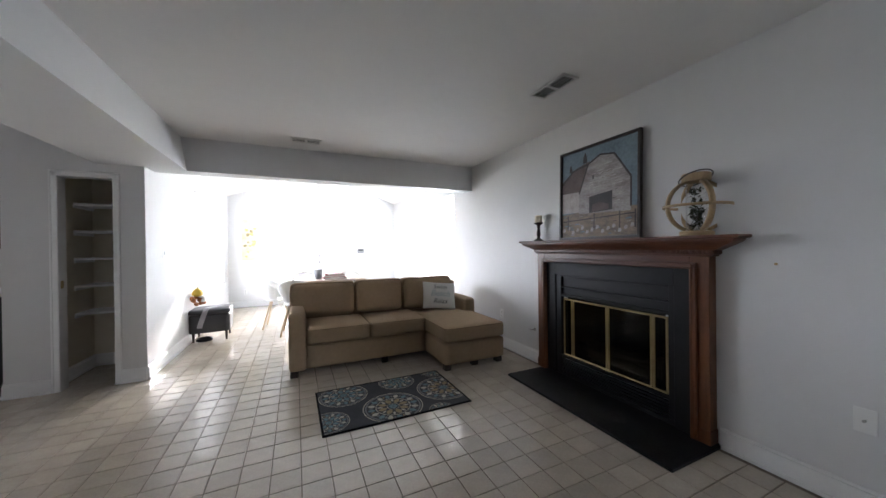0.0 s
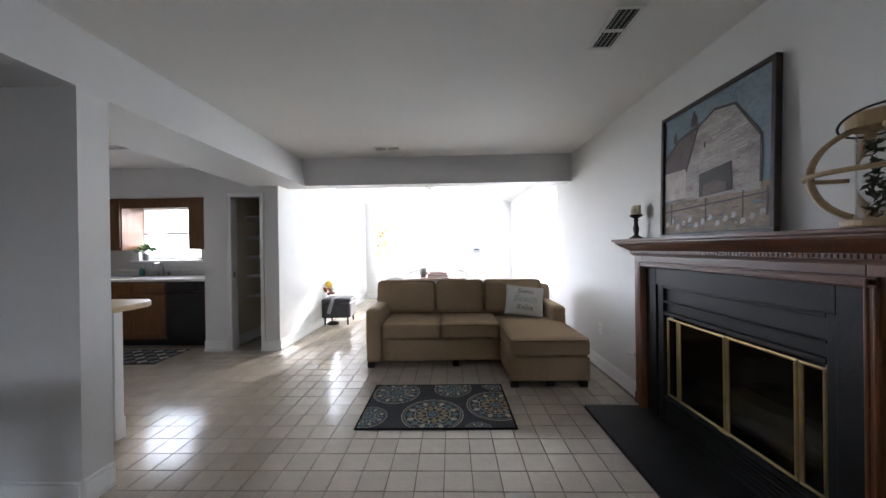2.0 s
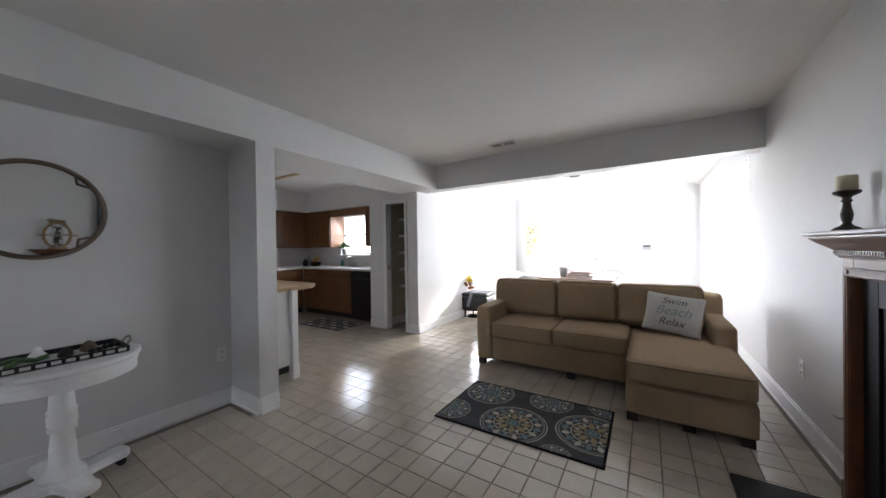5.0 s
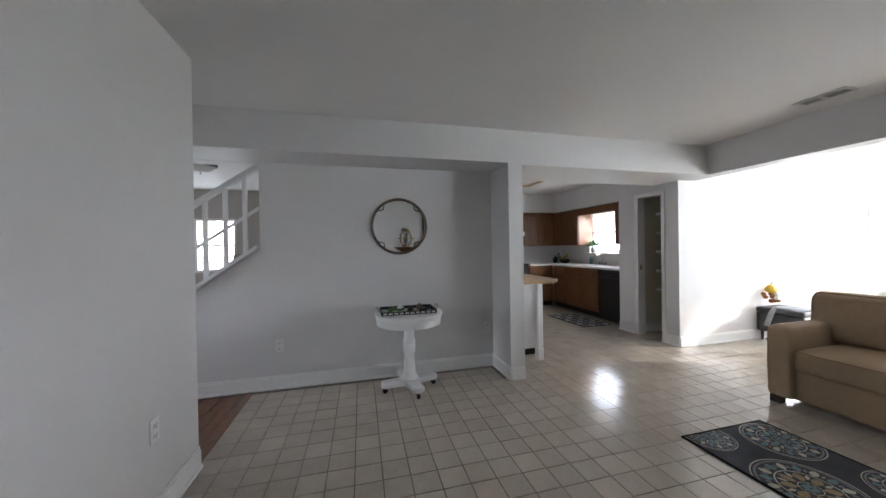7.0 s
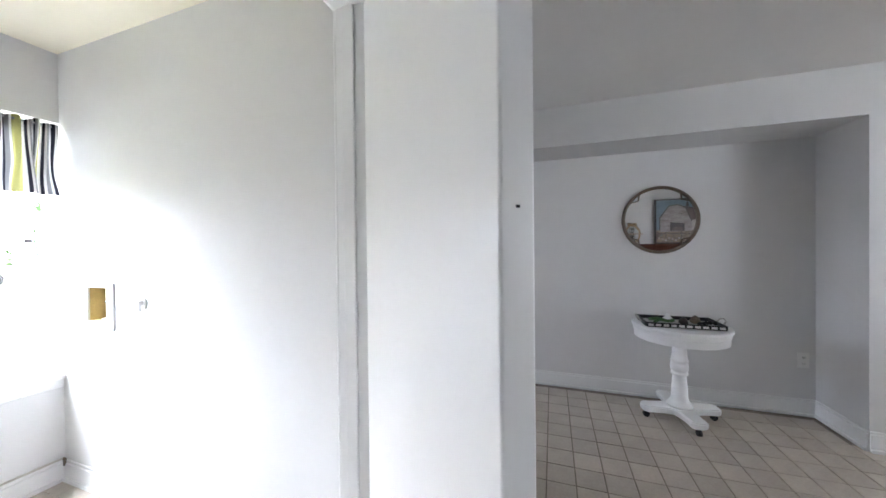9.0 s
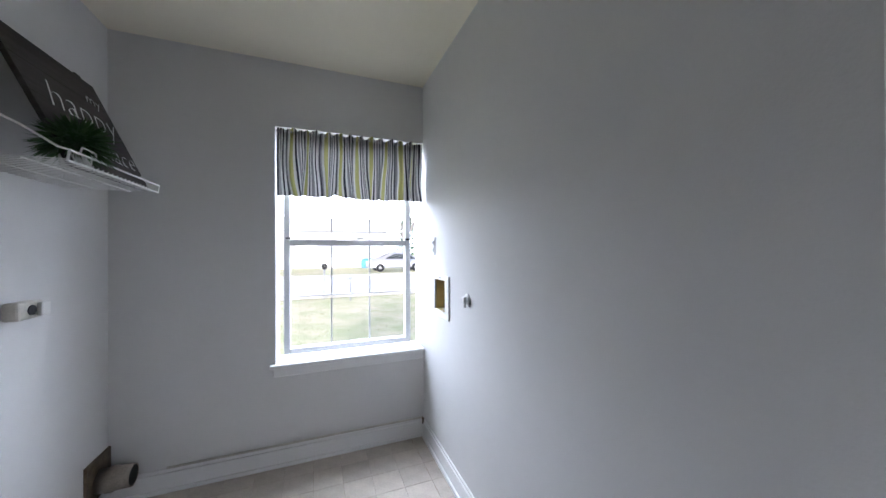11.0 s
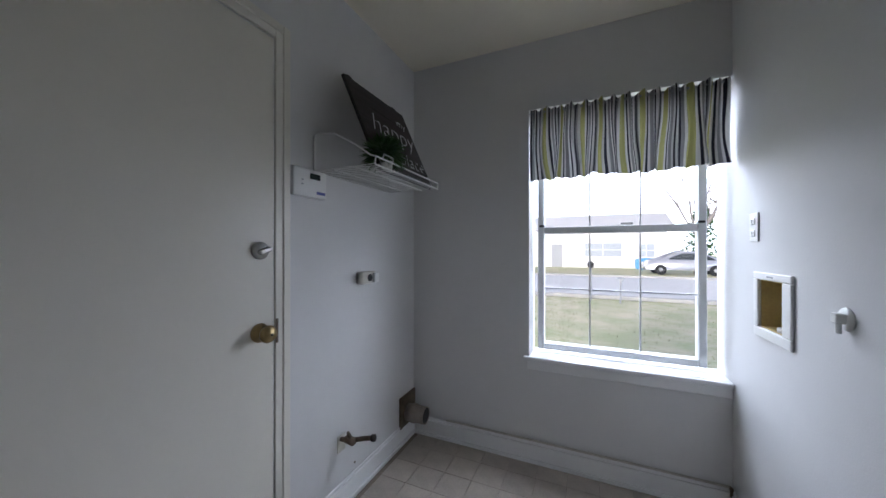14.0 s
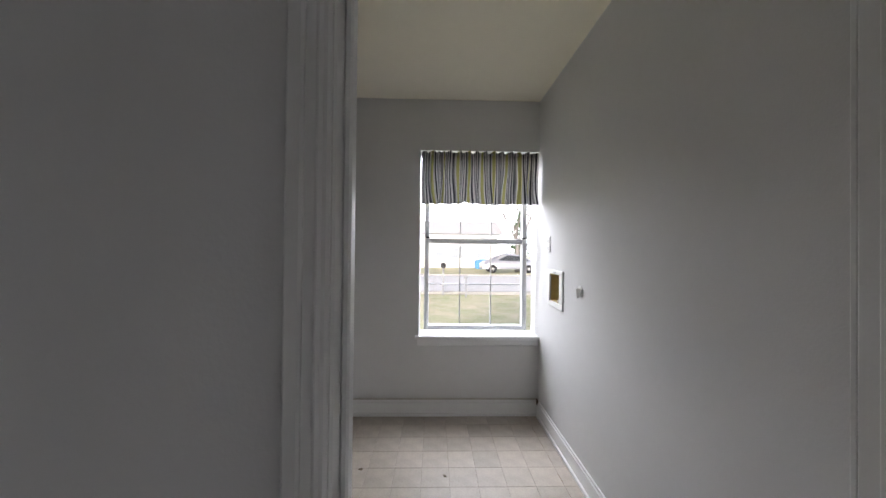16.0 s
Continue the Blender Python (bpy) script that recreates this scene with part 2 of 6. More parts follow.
def tube(points, r, n=8, closed=False, bm=None, m=None):
    """A round bar along a line of points."""
    b = bmesh.new()
    pts = [Vector(p) for p in points]
    k = len(pts)
    rings = []
    for i, p in enumerate(pts):
        a = pts[(i - 1) % k] if (closed or i) else p
        c = pts[(i + 1) % k] if (closed or i < k - 1) else p
        d = (c - a).normalized()
        up = Vector((0, 0, 1)) if abs(d.z) < 0.95 else Vector((0, 1, 0))
        u = d.cross(up).normalized()
        v = u.cross(d)
        rings.append([b.verts.new(p + r * (math.cos(2 * math.pi * j / n) * u + math.sin(2 * math.pi * j / n) * v)) for j in range(n)])
    for i in range(k if closed else k - 1):
        a, c = rings[i], rings[(i + 1) % k]
        for j in range(n):
            b.faces.new((a[j], a[(j + 1) % n], c[(j + 1) % n], c[j]))
    if not closed:
        b.faces.new(rings[0][::-1])
        b.faces.new(rings[-1])
    bmesh.ops.recalc_face_normals(b, faces=b.faces[:])
    if m is not None:
        b.transform(m)
    if bm is None:
        return b
    join(bm, b)
    return bm


def prism(outline, depth, m=None, bm=None):
    """A flat outline in x, y raised by depth."""
    b = bmesh.new()
    f = b.faces.new([b.verts.new((x, y, 0)) for x, y in outline])
    r = bmesh.ops.extrude_face_region(b, geom=[f])
    bmesh.ops.translate(b, verts=[v for v in r["geom"] if isinstance(v, bmesh.types.BMVert)], vec=(0, 0, depth))
    bmesh.ops.recalc_face_normals(b, faces=b.faces[:])
    if m is not None:
        b.transform(m)
    if bm is None:
        return b
    join(bm, b)
    return bm


def soft_box(x0, y0, z0, x1, y1, z1, r=0.05, crown=0.03, n=10, axis=2, lump=0.004):
    """A padded block: rounded edges, its faces along one axis swelling."""
    b = bmesh.new()
    bmesh.ops.create_cube(b, size=2)
    bmesh.ops.subdivide_edges(b, edges=b.edges[:], cuts=n - 1, use_grid_fill=True)
    h = Vector(((x1 - x0) / 2, (y1 - y0) / 2, (z1 - z0) / 2))
    c = Vector(((x0 + x1) / 2, (y0 + y1) / 2, (z0 + z1) / 2))
    for v in b.verts:
        p = Vector(v.co)
        q = Vector((math.copysign(abs(t) ** 0.7, t) for t in p))
        w = Vector((q.x * h.x, q.y * h.y, q.z * h.z))
        inner = Vector((max(-h[i] + r, min(h[i] - r, w[i])) for i in range(3)))
        d = w - inner
        if d.length > 1e-6:
            w = inner + d.normalized() * r
        u, s = [i for i in range(3) if i != axis]
        swell = crown * (1 - q[u] ** 2) * (1 - q[s] ** 2)
        if abs(q[axis]) > 0.2:
            w[axis] += math.copysign(swell, q[axis])
        w += lump * noise.noise_vector((w + c) * 5)
        v.co = w + c
    return b


def text_mesh(name, body, size, m, material, parent, shear=0.0, depth=0.001, thin=0.0):
    cu = bpy.data.curves.new(name, 'FONT')
    cu.body, cu.size, cu.shear, cu.extrude, cu.align_x = body, size, shear, depth, 'CENTER'
    cu.offset = thin
    tmp = bpy.data.objects.new(name, cu)
    me = bpy.data.meshes.new_from_object(tmp)
    bpy.data.objects.remove(tmp)
    me.transform(m)
    me.materials.append(material)
    o = new(name, me)
    o.parent = parent
    return o


def wall(name, label, boxes, material=WALL, bev=0.0):
    bm = bmesh.new()
    for b in boxes:
        box(*b, bev, 1, bm)
    return tagged(part(name, bm, material), label, "wall", kind="structure")


def base_run(bm, x0, y0, x1, y1, nx, ny, h=0.13):
    """A baseboard along a wall line, with its shoe and cap; nx, ny point into the room."""
    for t, z0, z1 in ((0.014, 0, h - 0.018), (0.009, h - 0.018, h), (0.024, 0, 0.022)):
        box(min(x0, x1, x0 + nx * t, x1 + nx * t), min(y0, y1, y0 + ny * t, y1 + ny * t), z0, max(x0, x1, x0 + nx * t, x1 + nx * t), max(y0, y1, y0 + ny * t, y1 + ny * t), z1, 0.003, 1, bm)


# ---- the shell ----
C = 2.44
XW, XE, YS, YB, ZB = -1.0, 2.4, -0.73, 4.15, 2.09     # header face, fireplace wall, partition face, beam face, beam underside
XR, YD = -1.43, -0.81                                 # recess wall, wall face beside the laundry door
DX0, DX1 = 0.925, 1.635                               # laundry doorway
YL = YS - .14                                         # laundry side of the partition

PX0, PX1, PZ = -1.93, -1.555, 1.955                   # pantry doorway

# east wall with the sunroom's window opening
wall("wall_east", "white painted drywall behind the fireplace", [(XE, -3.1, 0, XE + .15, 1.42, C), (XE, 1.42, 0, XE + .15, 2.33, .20), (XE, 1.42, .80, XE + .15, 2.33, C), (XE, 2.33, 0, XE + .15, 4.75, C), (XE, 4.75, 0, XE + .15, 7.9, .6), (XE, 4.75, 2.15, XE + .15, 7.9, C), (XE, 7.9, 0, XE + .15, 8.3, C)])
wall("wall_south", "white painted drywall with the laundry doorway", [(-.37, YL, 0, DX0 - .02, YS, C), (DX1 + .02, YD - .075, 0, XE, YD, C), (DX0 - .02, YL, 2.05, DX1 + .02, YS, C), (DX1 + .02, YD, 2.12, XE, YS, C)])
wall("wall_west", "white painted drywall of the mirror recess", [(XR - .14, -.67, 0, XR, 1.62, C), (XR - .14, -3, 2.10, XR, -.67, C)])
bm = prism([(-.67, 0), (-.67, 1.31), (-2.2, .24), (-3, .24), (-3, 0)], .14, Matrix(((0, 0, 1, XR - .14), (1, 0, 0, 0), (0, 1, 0, 0), (0, 0, 0, 1))))
tagged(part("wall_hall", bm, WALL), "white painted wall under the stair slope", "wall", kind="structure")
wall("pillar_near", "white painted drywall pillar beside the kitchen", [(XR - .14, 1.62, 0, XW, 1.77, ZB)])
bm = prism([(-1.68, ZB), (XW, ZB), (XW - .05, C), (-1.68, C)], YB - 1.62, Matrix(((1, 0, 0, 0), (0, 0, 1, 1.62), (0, 1, 0, 0), (0, 0, 0, 1))))
prism([(XR, 2.105), (XW, 2.105), (XW - .05, C), (XR, C)], 4.62, Matrix(((1, 0, 0, 0), (0, 0, 1, -3), (0, 1, 0, 0), (0, 0, 0, 1))), bm)
bmesh.ops.recalc_face_normals(bm, faces=bm.faces[:])
tagged(part("header_west", bm, WALL), "white painted dropped header along the kitchen", "wall", kind="structure")
wall("beam", "white painted dropped beam before the sunroom", [(-1.7, YB + .001, ZB + .001, XE - .001, YB + .2, C)])
wall("wall_pantry", "white painted wall with the open pantry doorway", [(-2.28, 4.085, 0, PX0, 4.2, C), (PX1, 4.085, 0, -1.32, 4.2, ZB - .001), (PX0, 4.085, PZ, PX1, 4.2, ZB - .001), (PX0, 4.085, ZB, -1.69, 4.2, C)])
wall("wall_pantry_inner", "cream painted pantry walls", [(-2.28, 4.2, 0, -2.02, 4.95, C), (-2.02, 4.85, 0, -1.47, 4.95, C), (-1.47, 4.2, 0, -1.381, 4.95, C), (-2.02, 4.2, 2.2, -1.47, 4.85, 2.25)], PANTRY)
wall("wall_sunroom_west", "white painted sunroom wall with a window", [(-1.38, 4.2, 0, -1.32, 4.95, 2.6), (-1.47, 4.95, 0, -1.32, 5.75, 2.6), (-1.47, 5.75, 0, -1.32, 7.9, .6), (-1.47, 5.75, 2.15, -1.32, 7.9, 2.6), (-1.47, 7.9, 0, -1.32, 8.3, 2.6)])
wall("wall_north", "white painted sunroom wall with double glass doors", [(-1.47, 8.3, 0, -.40, 8.44, 3.2), (1.36, 8.3, 0, XE + .15, 8.44, 3.2), (-.40, 8.3, 2.0, 1.36, 8.44, 3.2)])
wall("wall_kitchen_north", "white painted kitchen wall with a window", [(-5.0, 4.88, 0, -3.92, 5.0, C), (-2.95, 4.88, 0, -2.28, 5.0, C), (-3.92, 4.88, 0, -2.95, 5.0, 1.12), (-3.92, 4.88, 1.96, -2.95, 5.0, C)])
wall("wall_kitchen_west", "white painted kitchen end wall", [(-5.1, 1.62, 0, -4.95, 4.88, C)])
wall("wall_kitchen_south", "white painted kitchen wall", [(-5.1, 1.62, 0, XR - .14, 1.77, C)])
wall("soffit_kitchen", "white painted soffit over the kitchen cabinets", [(-4.95, 4.48, 2.04, -2.281, 4.88, C), (-4.95, 1.77, 2.04, -4.55, 4.48, C)])
wall("wall_laundry_west", "white painted laundry wall", [(.59, -2.91, 0, .71, -2.648, C), (.59, -2.478, 0, .71, YL, C), (.59, -2.648, 0, .71, -2.478, .925), (.59, -2.648, 1.111, .71, -2.478, C)])
wall("wall_laundry_south", "white painted laundry wall with a window", [(.45, -3.12, 0, .705, -2.91, C), (.705, -3.12, 0, 1.635, -2.91, .60), (.705, -3.12, 2.035, 1.635, -2.91, C), (1.635, -3.12, 0, XE + .15, -2.91, C)])
# Opening at x -1.2 to -.7 is unseen, added for light from the hall.
wall("wall_stair_room", "taupe painted walls beyond the stair", [(-5.1, -3, 0, -5.0, -2.75, 3.4), (-5.1, -2.05, 0, -5.0, 1.62, 3.4), (-5.1, -2.75, 0, -5.0, -2.05, .9), (-5.1, -2.75, 1.9, -5.0, -2.05, 3.4), (-5.1, -3.12, 0, -1.2, -3, 3.4), (-.7, -3.12, 0, .45, -3, 3.4), (-1.2, -3.12, 0, -.7, -3, .9), (-1.2, -3.12, 1.9, -.7, -3, 3.4), (.45, -2.91, 0, .589, YL, C)], TAUPE)

bm = box(-1.7, -3.12, C, XE + .15, YB + .2, C + .1)
tagged(part("ceiling", bm, CEIL), "white textured drywall ceiling", "ceiling", kind="structure")
tagged(part("ceiling_kitchen", box(-5.1, 1.62, C, -1.7, 5.0, C + .1), CEIL), "white kitchen ceiling", "ceiling", kind="structure")
tagged(part("ceiling_laundry", box(.71, -2.91, C - .012, XE, YD - .14, C - .002), LCEIL), "cream painted laundry ceiling", "ceiling", kind="structure")
tagged(part("ceiling_stair", box(-5.1, -3.12, C, XR - .14, 1.62, C + .1), CEIL), "white ceiling over the stair", "ceiling", kind="structure")
bm = bmesh.new()
for x0, z0, x1, z1 in ((-1.5, 2.36, .5, 3.12), (.5, 3.12, 2.56, 2.36)):
    b = bmesh.new()
    v = [b.verts.new(p) for p in ((x0, 4.35, z0), (x1, 4.35, z1), (x1, 8.44, z1), (x0, 8.44, z0))]
    w = [b.verts.new(p) for p in ((x0, 4.35, z0 + .1), (x1, 4.35, z1 + .1), (x1, 8.44, z1 + .1), (x0, 8.44, z0 + .1))]
    b.faces.new(v[::-1]), b.faces.new(w)
    for i in range(4):
        b.faces.new((v[i], v[(i + 1) % 4], w[(i + 1) % 4], w[i]))
    join(bm, b)
tagged(part("ceiling_sunroom", bm, CEIL), "white vaulted sunroom ceiling", "ceiling", kind="structure")
wall("wall_gable", "white painted gable over the beam", [(-1.5, 4.25, C, 2.55, 4.35, 3.2)])

# floors: mortar bed below, tiles above it
tagged(part("floor", box(-5.1, YL, -.12, XE + .15, 8.44, -.006), GROUT), "beige glazed square floor tiles with dark grout", "floor", kind="structure")
tagged(part("floor_laundry", box(.45, -3.12, -.12, XE + .15, YL, -.004), VGROUT), "beige vinyl tile floor", "floor", kind="structure")
tagged(part("floor_hall", box(-5.1, -3.12, -.12, .45, YL, -.02), OAKFLOOR), "reddish brown hardwood floor", "floor", kind="structure")

# ---- trim of the living room ----
bm = bmesh.new()
base_run(bm, XE, YD, XE, 1.10, -1, 0)
base_run(bm, XE, 2.66, XE, 8.3, -1, 0)
base_run(bm, -.37, YS, DX0 - .06, YS, 0, 1)
base_run(bm, DX1 + .06, YD, XE, YD, 0, 1)
base_run(bm, -.37, YL, -.37, YS, -1, 0)
base_run(bm, XR, -3, XR, 1.62, 1, 0)
base_run(bm, XR, 1.62, XW, 1.62, 0, -1)
base_run(bm, XW, 1.62, XW, 1.77, 1, 0)
base_run(bm, -1.321, 4.085, -1.321, 8.3, 1, 0)
base_run(bm, PX1, 4.085, -1.321, 4.085, 0, -1)
base_run(bm, -2.28, 4.085, PX0 - .055, 4.085, 0, -1)
base_run(bm, -2.28, 4.085, -2.28, 4.26, -1, 0)
base_run(bm, -1.32, 8.3, -.48, 8.3, 0, -1)
base_run(bm, 1.44, 8.3, XE, 8.3, 0, -1)
tagged(part("baseboard", bm, TRIM), "white moulded wooden baseboard", "baseboard", kind="structure")


def casing(name, label, x0, x1, z, y, ny, w=0.07, material=TRIM):
    """A door casing round an opening in a wall across y."""
    bm = bmesh.new()
    for t, a in ((0.012, 0), (0.019, 0.035)):
        ya, yb = sorted((y, y + ny * t))
        for p, q in ((x0 - w, x0 - a), (x1 + a, x1 + w)):
            box(p, ya, 0, q, yb, z + w, 0.003, 1, bm)
        box(x0 - w, ya, z + a, x1 + w, yb, z + w, 0.003, 1, bm)
    return tagged(part(name, bm, material), label, "trim", kind="structure")


def jamb_casing(name, label, runs):
    """Flat moulded strips round a doorway, each run a box with its raised outer band."""
    bm = bmesh.new()
    for r in runs:
        box(*r, .003, 1, bm)
    return tagged(part(name, bm, TRIM), label, "trim", kind="structure")


jamb_casing("trim_laundry", "white door casing of the laundry", [
    (DX0 - .050, YS, 0, DX0 - .004, YS + .010, 2.08), (DX0 - .050, YS, 0, DX0 - .030, YS + .017, 2.08),
    (DX1 + .004, YD, 0, DX1 + .052, YD + .010, 2.08), (DX1 + .032, YD, 0, DX1 + .052, YD + .017, 2.08), (DX1 + .012, YD, 0, DX1 + .020, YD + .014, 2.08),
    (DX0 - .050, YS, 2.034, DX1 + .052, YS + .010, 2.08), (DX0 - .050, YS, 2.06, DX1 + .052, YS + .017, 2.08)])
jamb_casing("trim_laundry_inner", "white door casing inside the laundry", [
    (DX0 - .056, YL - .012, 0, DX0 - .004, YL, 2.08), (DX1 + .004, YD - .087, 0, DX1 + .056, YD - .075, 2.08), (DX0 - .056, YL - .012, 2.034, DX1 + .02, YL, 2.08)])
jamb_casing("door_jamb", "white painted door jamb with stop", [
    (DX0 - .02, YL, 0, DX0, YS, 2.05), (DX1, YD - .075, 0, DX1 + .02, YD, 2.05), (DX0, YL, 2.03, DX1, YS, 2.05),
    (DX0, YL + .03, 0, DX0 + .011, YL + .07, 2.03), (DX1 - .011, YD - .055, 0, DX1, YD - .03, 2.03)])
casing("trim_pantry", "white door casing of the pantry", PX0, PX1, PZ, 4.085, -1, 0.05)

# the laundry door, half open
leaf = empty("laundry_door", pose(.931, -.765, 0, 0, 0, 40.5))
tagged(leaf, "white painted flush laundry door standing half open", "door")
part("door_leaf", box(0, 0, .012, .73, .036, 2.02, .003, 2), WDOORP, leaf)
part("latch_plate", box(.7295, .006, .90, .7315, .030, .96, .0005, 1), WHITEP, leaf, "painted-over latch plate")
part("screw_hole", box(.7295, .016, 1.344, .7308, .020, 1.3465, .0004, 1), SLOT, leaf)
for z in (.25, 1.05, 1.82):
    h = part("hinge", cyl(.007, z - .045, z + .045, 10, m=pose(-.006, .036, 0)), WHITEP, leaf, "white painted hinge knuckle")
    part("hinge_pin", lathe([(.004, z + .045), (.009, z + .048), (.009, z + .054), (.003, z + .058)], 10, pose(-.006, .036, 0)), NICKEL, h)


# ---- electrical and wall fittings ----
def plate(name, label, m, kind="outlet", w=.07, h=.115):
    """A wall plate in the local x, z plane, its face towards local -y."""
    o = empty(name, m)
    tagged(o, label, "outlet" if kind == "outlet" else "switch")
    part("cover", box(-w / 2, -.006, -h / 2, w / 2, 0, h / 2, .003, 2), WHITEP, o)
    if kind == "outlet":
        for z in (-.024, .024):
            s = part("socket", box(-.017, -.009, z - .014, .017, -.005, z + .014, .003, 1), WHITEP, o)
            for x in (-.007, .007):
                part("slot", box(x - .0015, -.0098, z - .004, x + .0015, -.0085, z + .006), SLOT, s)
            part("slot", cyl(.0028, 0, .0012, 8, m=pose(0, -.0086, z - .009, 90, 0, 0)), SLOT, s)
    elif kind == "switch":
        part("toggle", box(-.005, -.016, -.010, .005, -.005, .012, .002, 1), WHITEP, o)
        part("surround", box(-.011, -.0075, -.022, .011, -.005, .022, .001, 1), GREYP, o)
    elif kind == "coax":
        part("jack", cyl(.006, 0, .016, 10, m=pose(0, -.005, 0, 90, 0, 0)), NICKEL, o)
    return o


plate("wall_outlet", "white duplex outlet low on the recess wall", pose(XR, -.52, .405, 0, 0, 90))
plate("wall_outlet", "white duplex outlet beside the pillar", pose(XR, 1.545, .42, 0, 0, 90))
plate("wall_outlet", "white duplex outlet on the partition wall", pose(.05, YS, .455, 0, 0, 180))
plate("wall_outlet", "white duplex outlet beside the sofa", pose(XE, 3.42, .412, 0, 0, -90))
plate("cable_outlet", "white cable jack plate low on the wall", pose(XE, .54, .438, 0, 0, -90), "coax")
plate("light_switch", "white light switch on the sunroom wall", pose(-1.321, 4.57, 1.24, 0, 0, 90), "switch", .075, .12)
wire = empty("gas_key", pose(XE, 2.80, .35))
tagged(wire, "bent metal gas valve key beside the fireplace", "valve")
part("escutcheon", lathe([(.018, 0), (.016, .006), (.008, .010)], 16, pose(0, 0, 0, 0, -90, 0)), NICKEL, wire)
part("stem", tube([(0, 0, 0), (-.05, 0, 0), (-.055, .03, .003)], .004), NICKEL, wire)
mk = tagged(part("wall_anchor", lathe([(.008, 0), (.007, .006), (.003, .012)], 10, pose(XE, .84, 1.15, 0, -90, 0)), BRASS), "small brass screw fixed in the wall", "screw")


def ceiling_vent(label, cx, cy, lx, ly, z=C):
    o = empty("ceiling_vent", pose(cx, cy, z))
    tagged(o, label, "vent", "ceiling vents")
    bm = bmesh.new()
    f = .022
    for a in ((-lx, -ly, lx, -ly + f), (-lx, ly - f, lx, ly), (-lx, -ly + f, -lx + f, ly - f), (lx - f, -ly + f, lx, ly - f)):
        box(a[0], a[1], -.010, a[2], a[3], 0, .003, 1, bm)
    part("frame", bm, STEELV, o)
    # Flat near-black sheet: the duct's shade is put into its colour.
    part("backing", box(-lx + f, -ly + f, -.002, lx - f, ly - f, 0), SLOT, o, "dark sheet as the shaded duct opening")
    long_x = lx > ly
    n = 4
    for i in range(n):
        t = (i + .5) / n * 2 - 1
        if long_x:
            part("slat", box(-lx + f, -.0022, -.0006, lx - f, .0022, .0006, m=pose(0, t * (ly - f), -.006, 90, 0, 0)), STEELV, o)
        else:
            part("slat", box(-.0022, -ly + f, -.0006, .0022, ly - f, .0006, m=pose(t * (lx - f), 0, -.006, 0, 90, 0)), STEELV, o)
    part("divider", box(-.012 if long_x else -lx + f, -ly + f if long_x else -.012, -.012, .012 if long_x else lx - f, ly - f if long_x else .012, -.009), STEELV, o)
    return o


ceiling_vent("white louvred ceiling register near the beam", .135, 3.79, .155, .075)
ceiling_vent("white louvred ceiling register near the fireplace", 1.76, 1.82, .075, .175)

# ---- sofa with chaise ----
sofa = empty("sectional_sofa", pose(0, 0, 0))
tagged(sofa, "tan upholstered sectional sofa with a chaise end", "sofa")


def piped(name, bm, parent, pts, label="", axis=None):
    o = part(name, bm, FABRIC, parent, label, True)
    if pts:
        part("piping", tube(pts, .0055, 6, True), PIPING, o, "", True)
    return o


def rect_loop(x0, y0, x1, y1, z, r=.05, n=5, plane="xy"):
    out = []
    for cx, cy, a0 in ((x1 - r, y1 - r, 0), (x0 + r, y1 - r, 90), (x0 + r, y0 + r, 180), (x1 - r, y0 + r, 270)):
        for i in range(n):
            a = radians(a0 + 90 * i / (n - 1))
            out.append((cx + r * math.cos(a), cy + r * math.sin(a)))
    return [(x, y, z) for x, y in out] if plane == "xy" else [(x, z, y) for x, y in out]


part("base_frame", soft_box(.085, 3.50, .055, 1.39, 4.33, .30, .02, .004, 8), FABRIC, sofa, "", True)
part("chaise_base", soft_box(1.375, 2.95, .055, 2.095, 4.33, .28, .025, .004, 8), FABRIC, sofa, "", True)
part("arm", soft_box(-.06, 3.445, .055, .105, 4.34, .625, .035, .006, 10), FABRIC, sofa, "", True)
part("arm", soft_box(1.955, 3.60, .285, 2.115, 4.34, .61, .035, .006, 10), FABRIC, sofa, "", True)
part("back_frame", soft_box(-.055, 4.16, .055, 2.11, 4.37, .80, .04, .006, 10), FABRIC, sofa, "", True)
for x0, x1 in ((.108, .735), (.74, 1.372)):
    piped("seat_cushion", soft_box(x0, 3.455, .30, x1, 4.06, .465, .035, .022, 12), sofa, rect_loop(x0 + .004, 3.462, x1 - .004, 4.05, .448, .04))
piped("chaise_cushion", soft_box(1.38, 2.93, .285, 2.095, 4.05, .445, .04, .022, 12), sofa, rect_loop(1.386, 2.937, 2.09, 4.04, .428, .05))
for x0, x1 in ((-.05, .665), (.67, 1.255), (1.26, 1.955)):
    b = soft_box(x0, 3.93, .47, x1, 4.16, .875, .06, .03, 12, axis=1)
    b.transform(Matrix.Translation((0, 4.05, .47)) @ Matrix.Rotation(radians(-5), 4, 'X') @ Matrix.Translation((0, -4.05, -.47)))
    o = piped("back_cushion", b, sofa, None)
    pts = [(x, y + .085 * (z - .47), z) for x, y, z in rect_loop(x0 + .012, .485, x1 - .012, .865, 3.947, .06, 5, "xz")]
    part("piping", tube(pts, .0055, 6, True), PIPING, o, "", True)
for x, y in ((-.01, 3.50), (.9, 3.53), (1.42, 3.0), (1.75, 3.02), (2.04, 3.0), (-.01, 4.3), (1.0, 4.3), (2.04, 4.3)):
    part("leg", box(x - .035, y - .035, 0, x + .035, y + .035, .06, .004, 1), DARKLEG, sofa, "dark block foot")

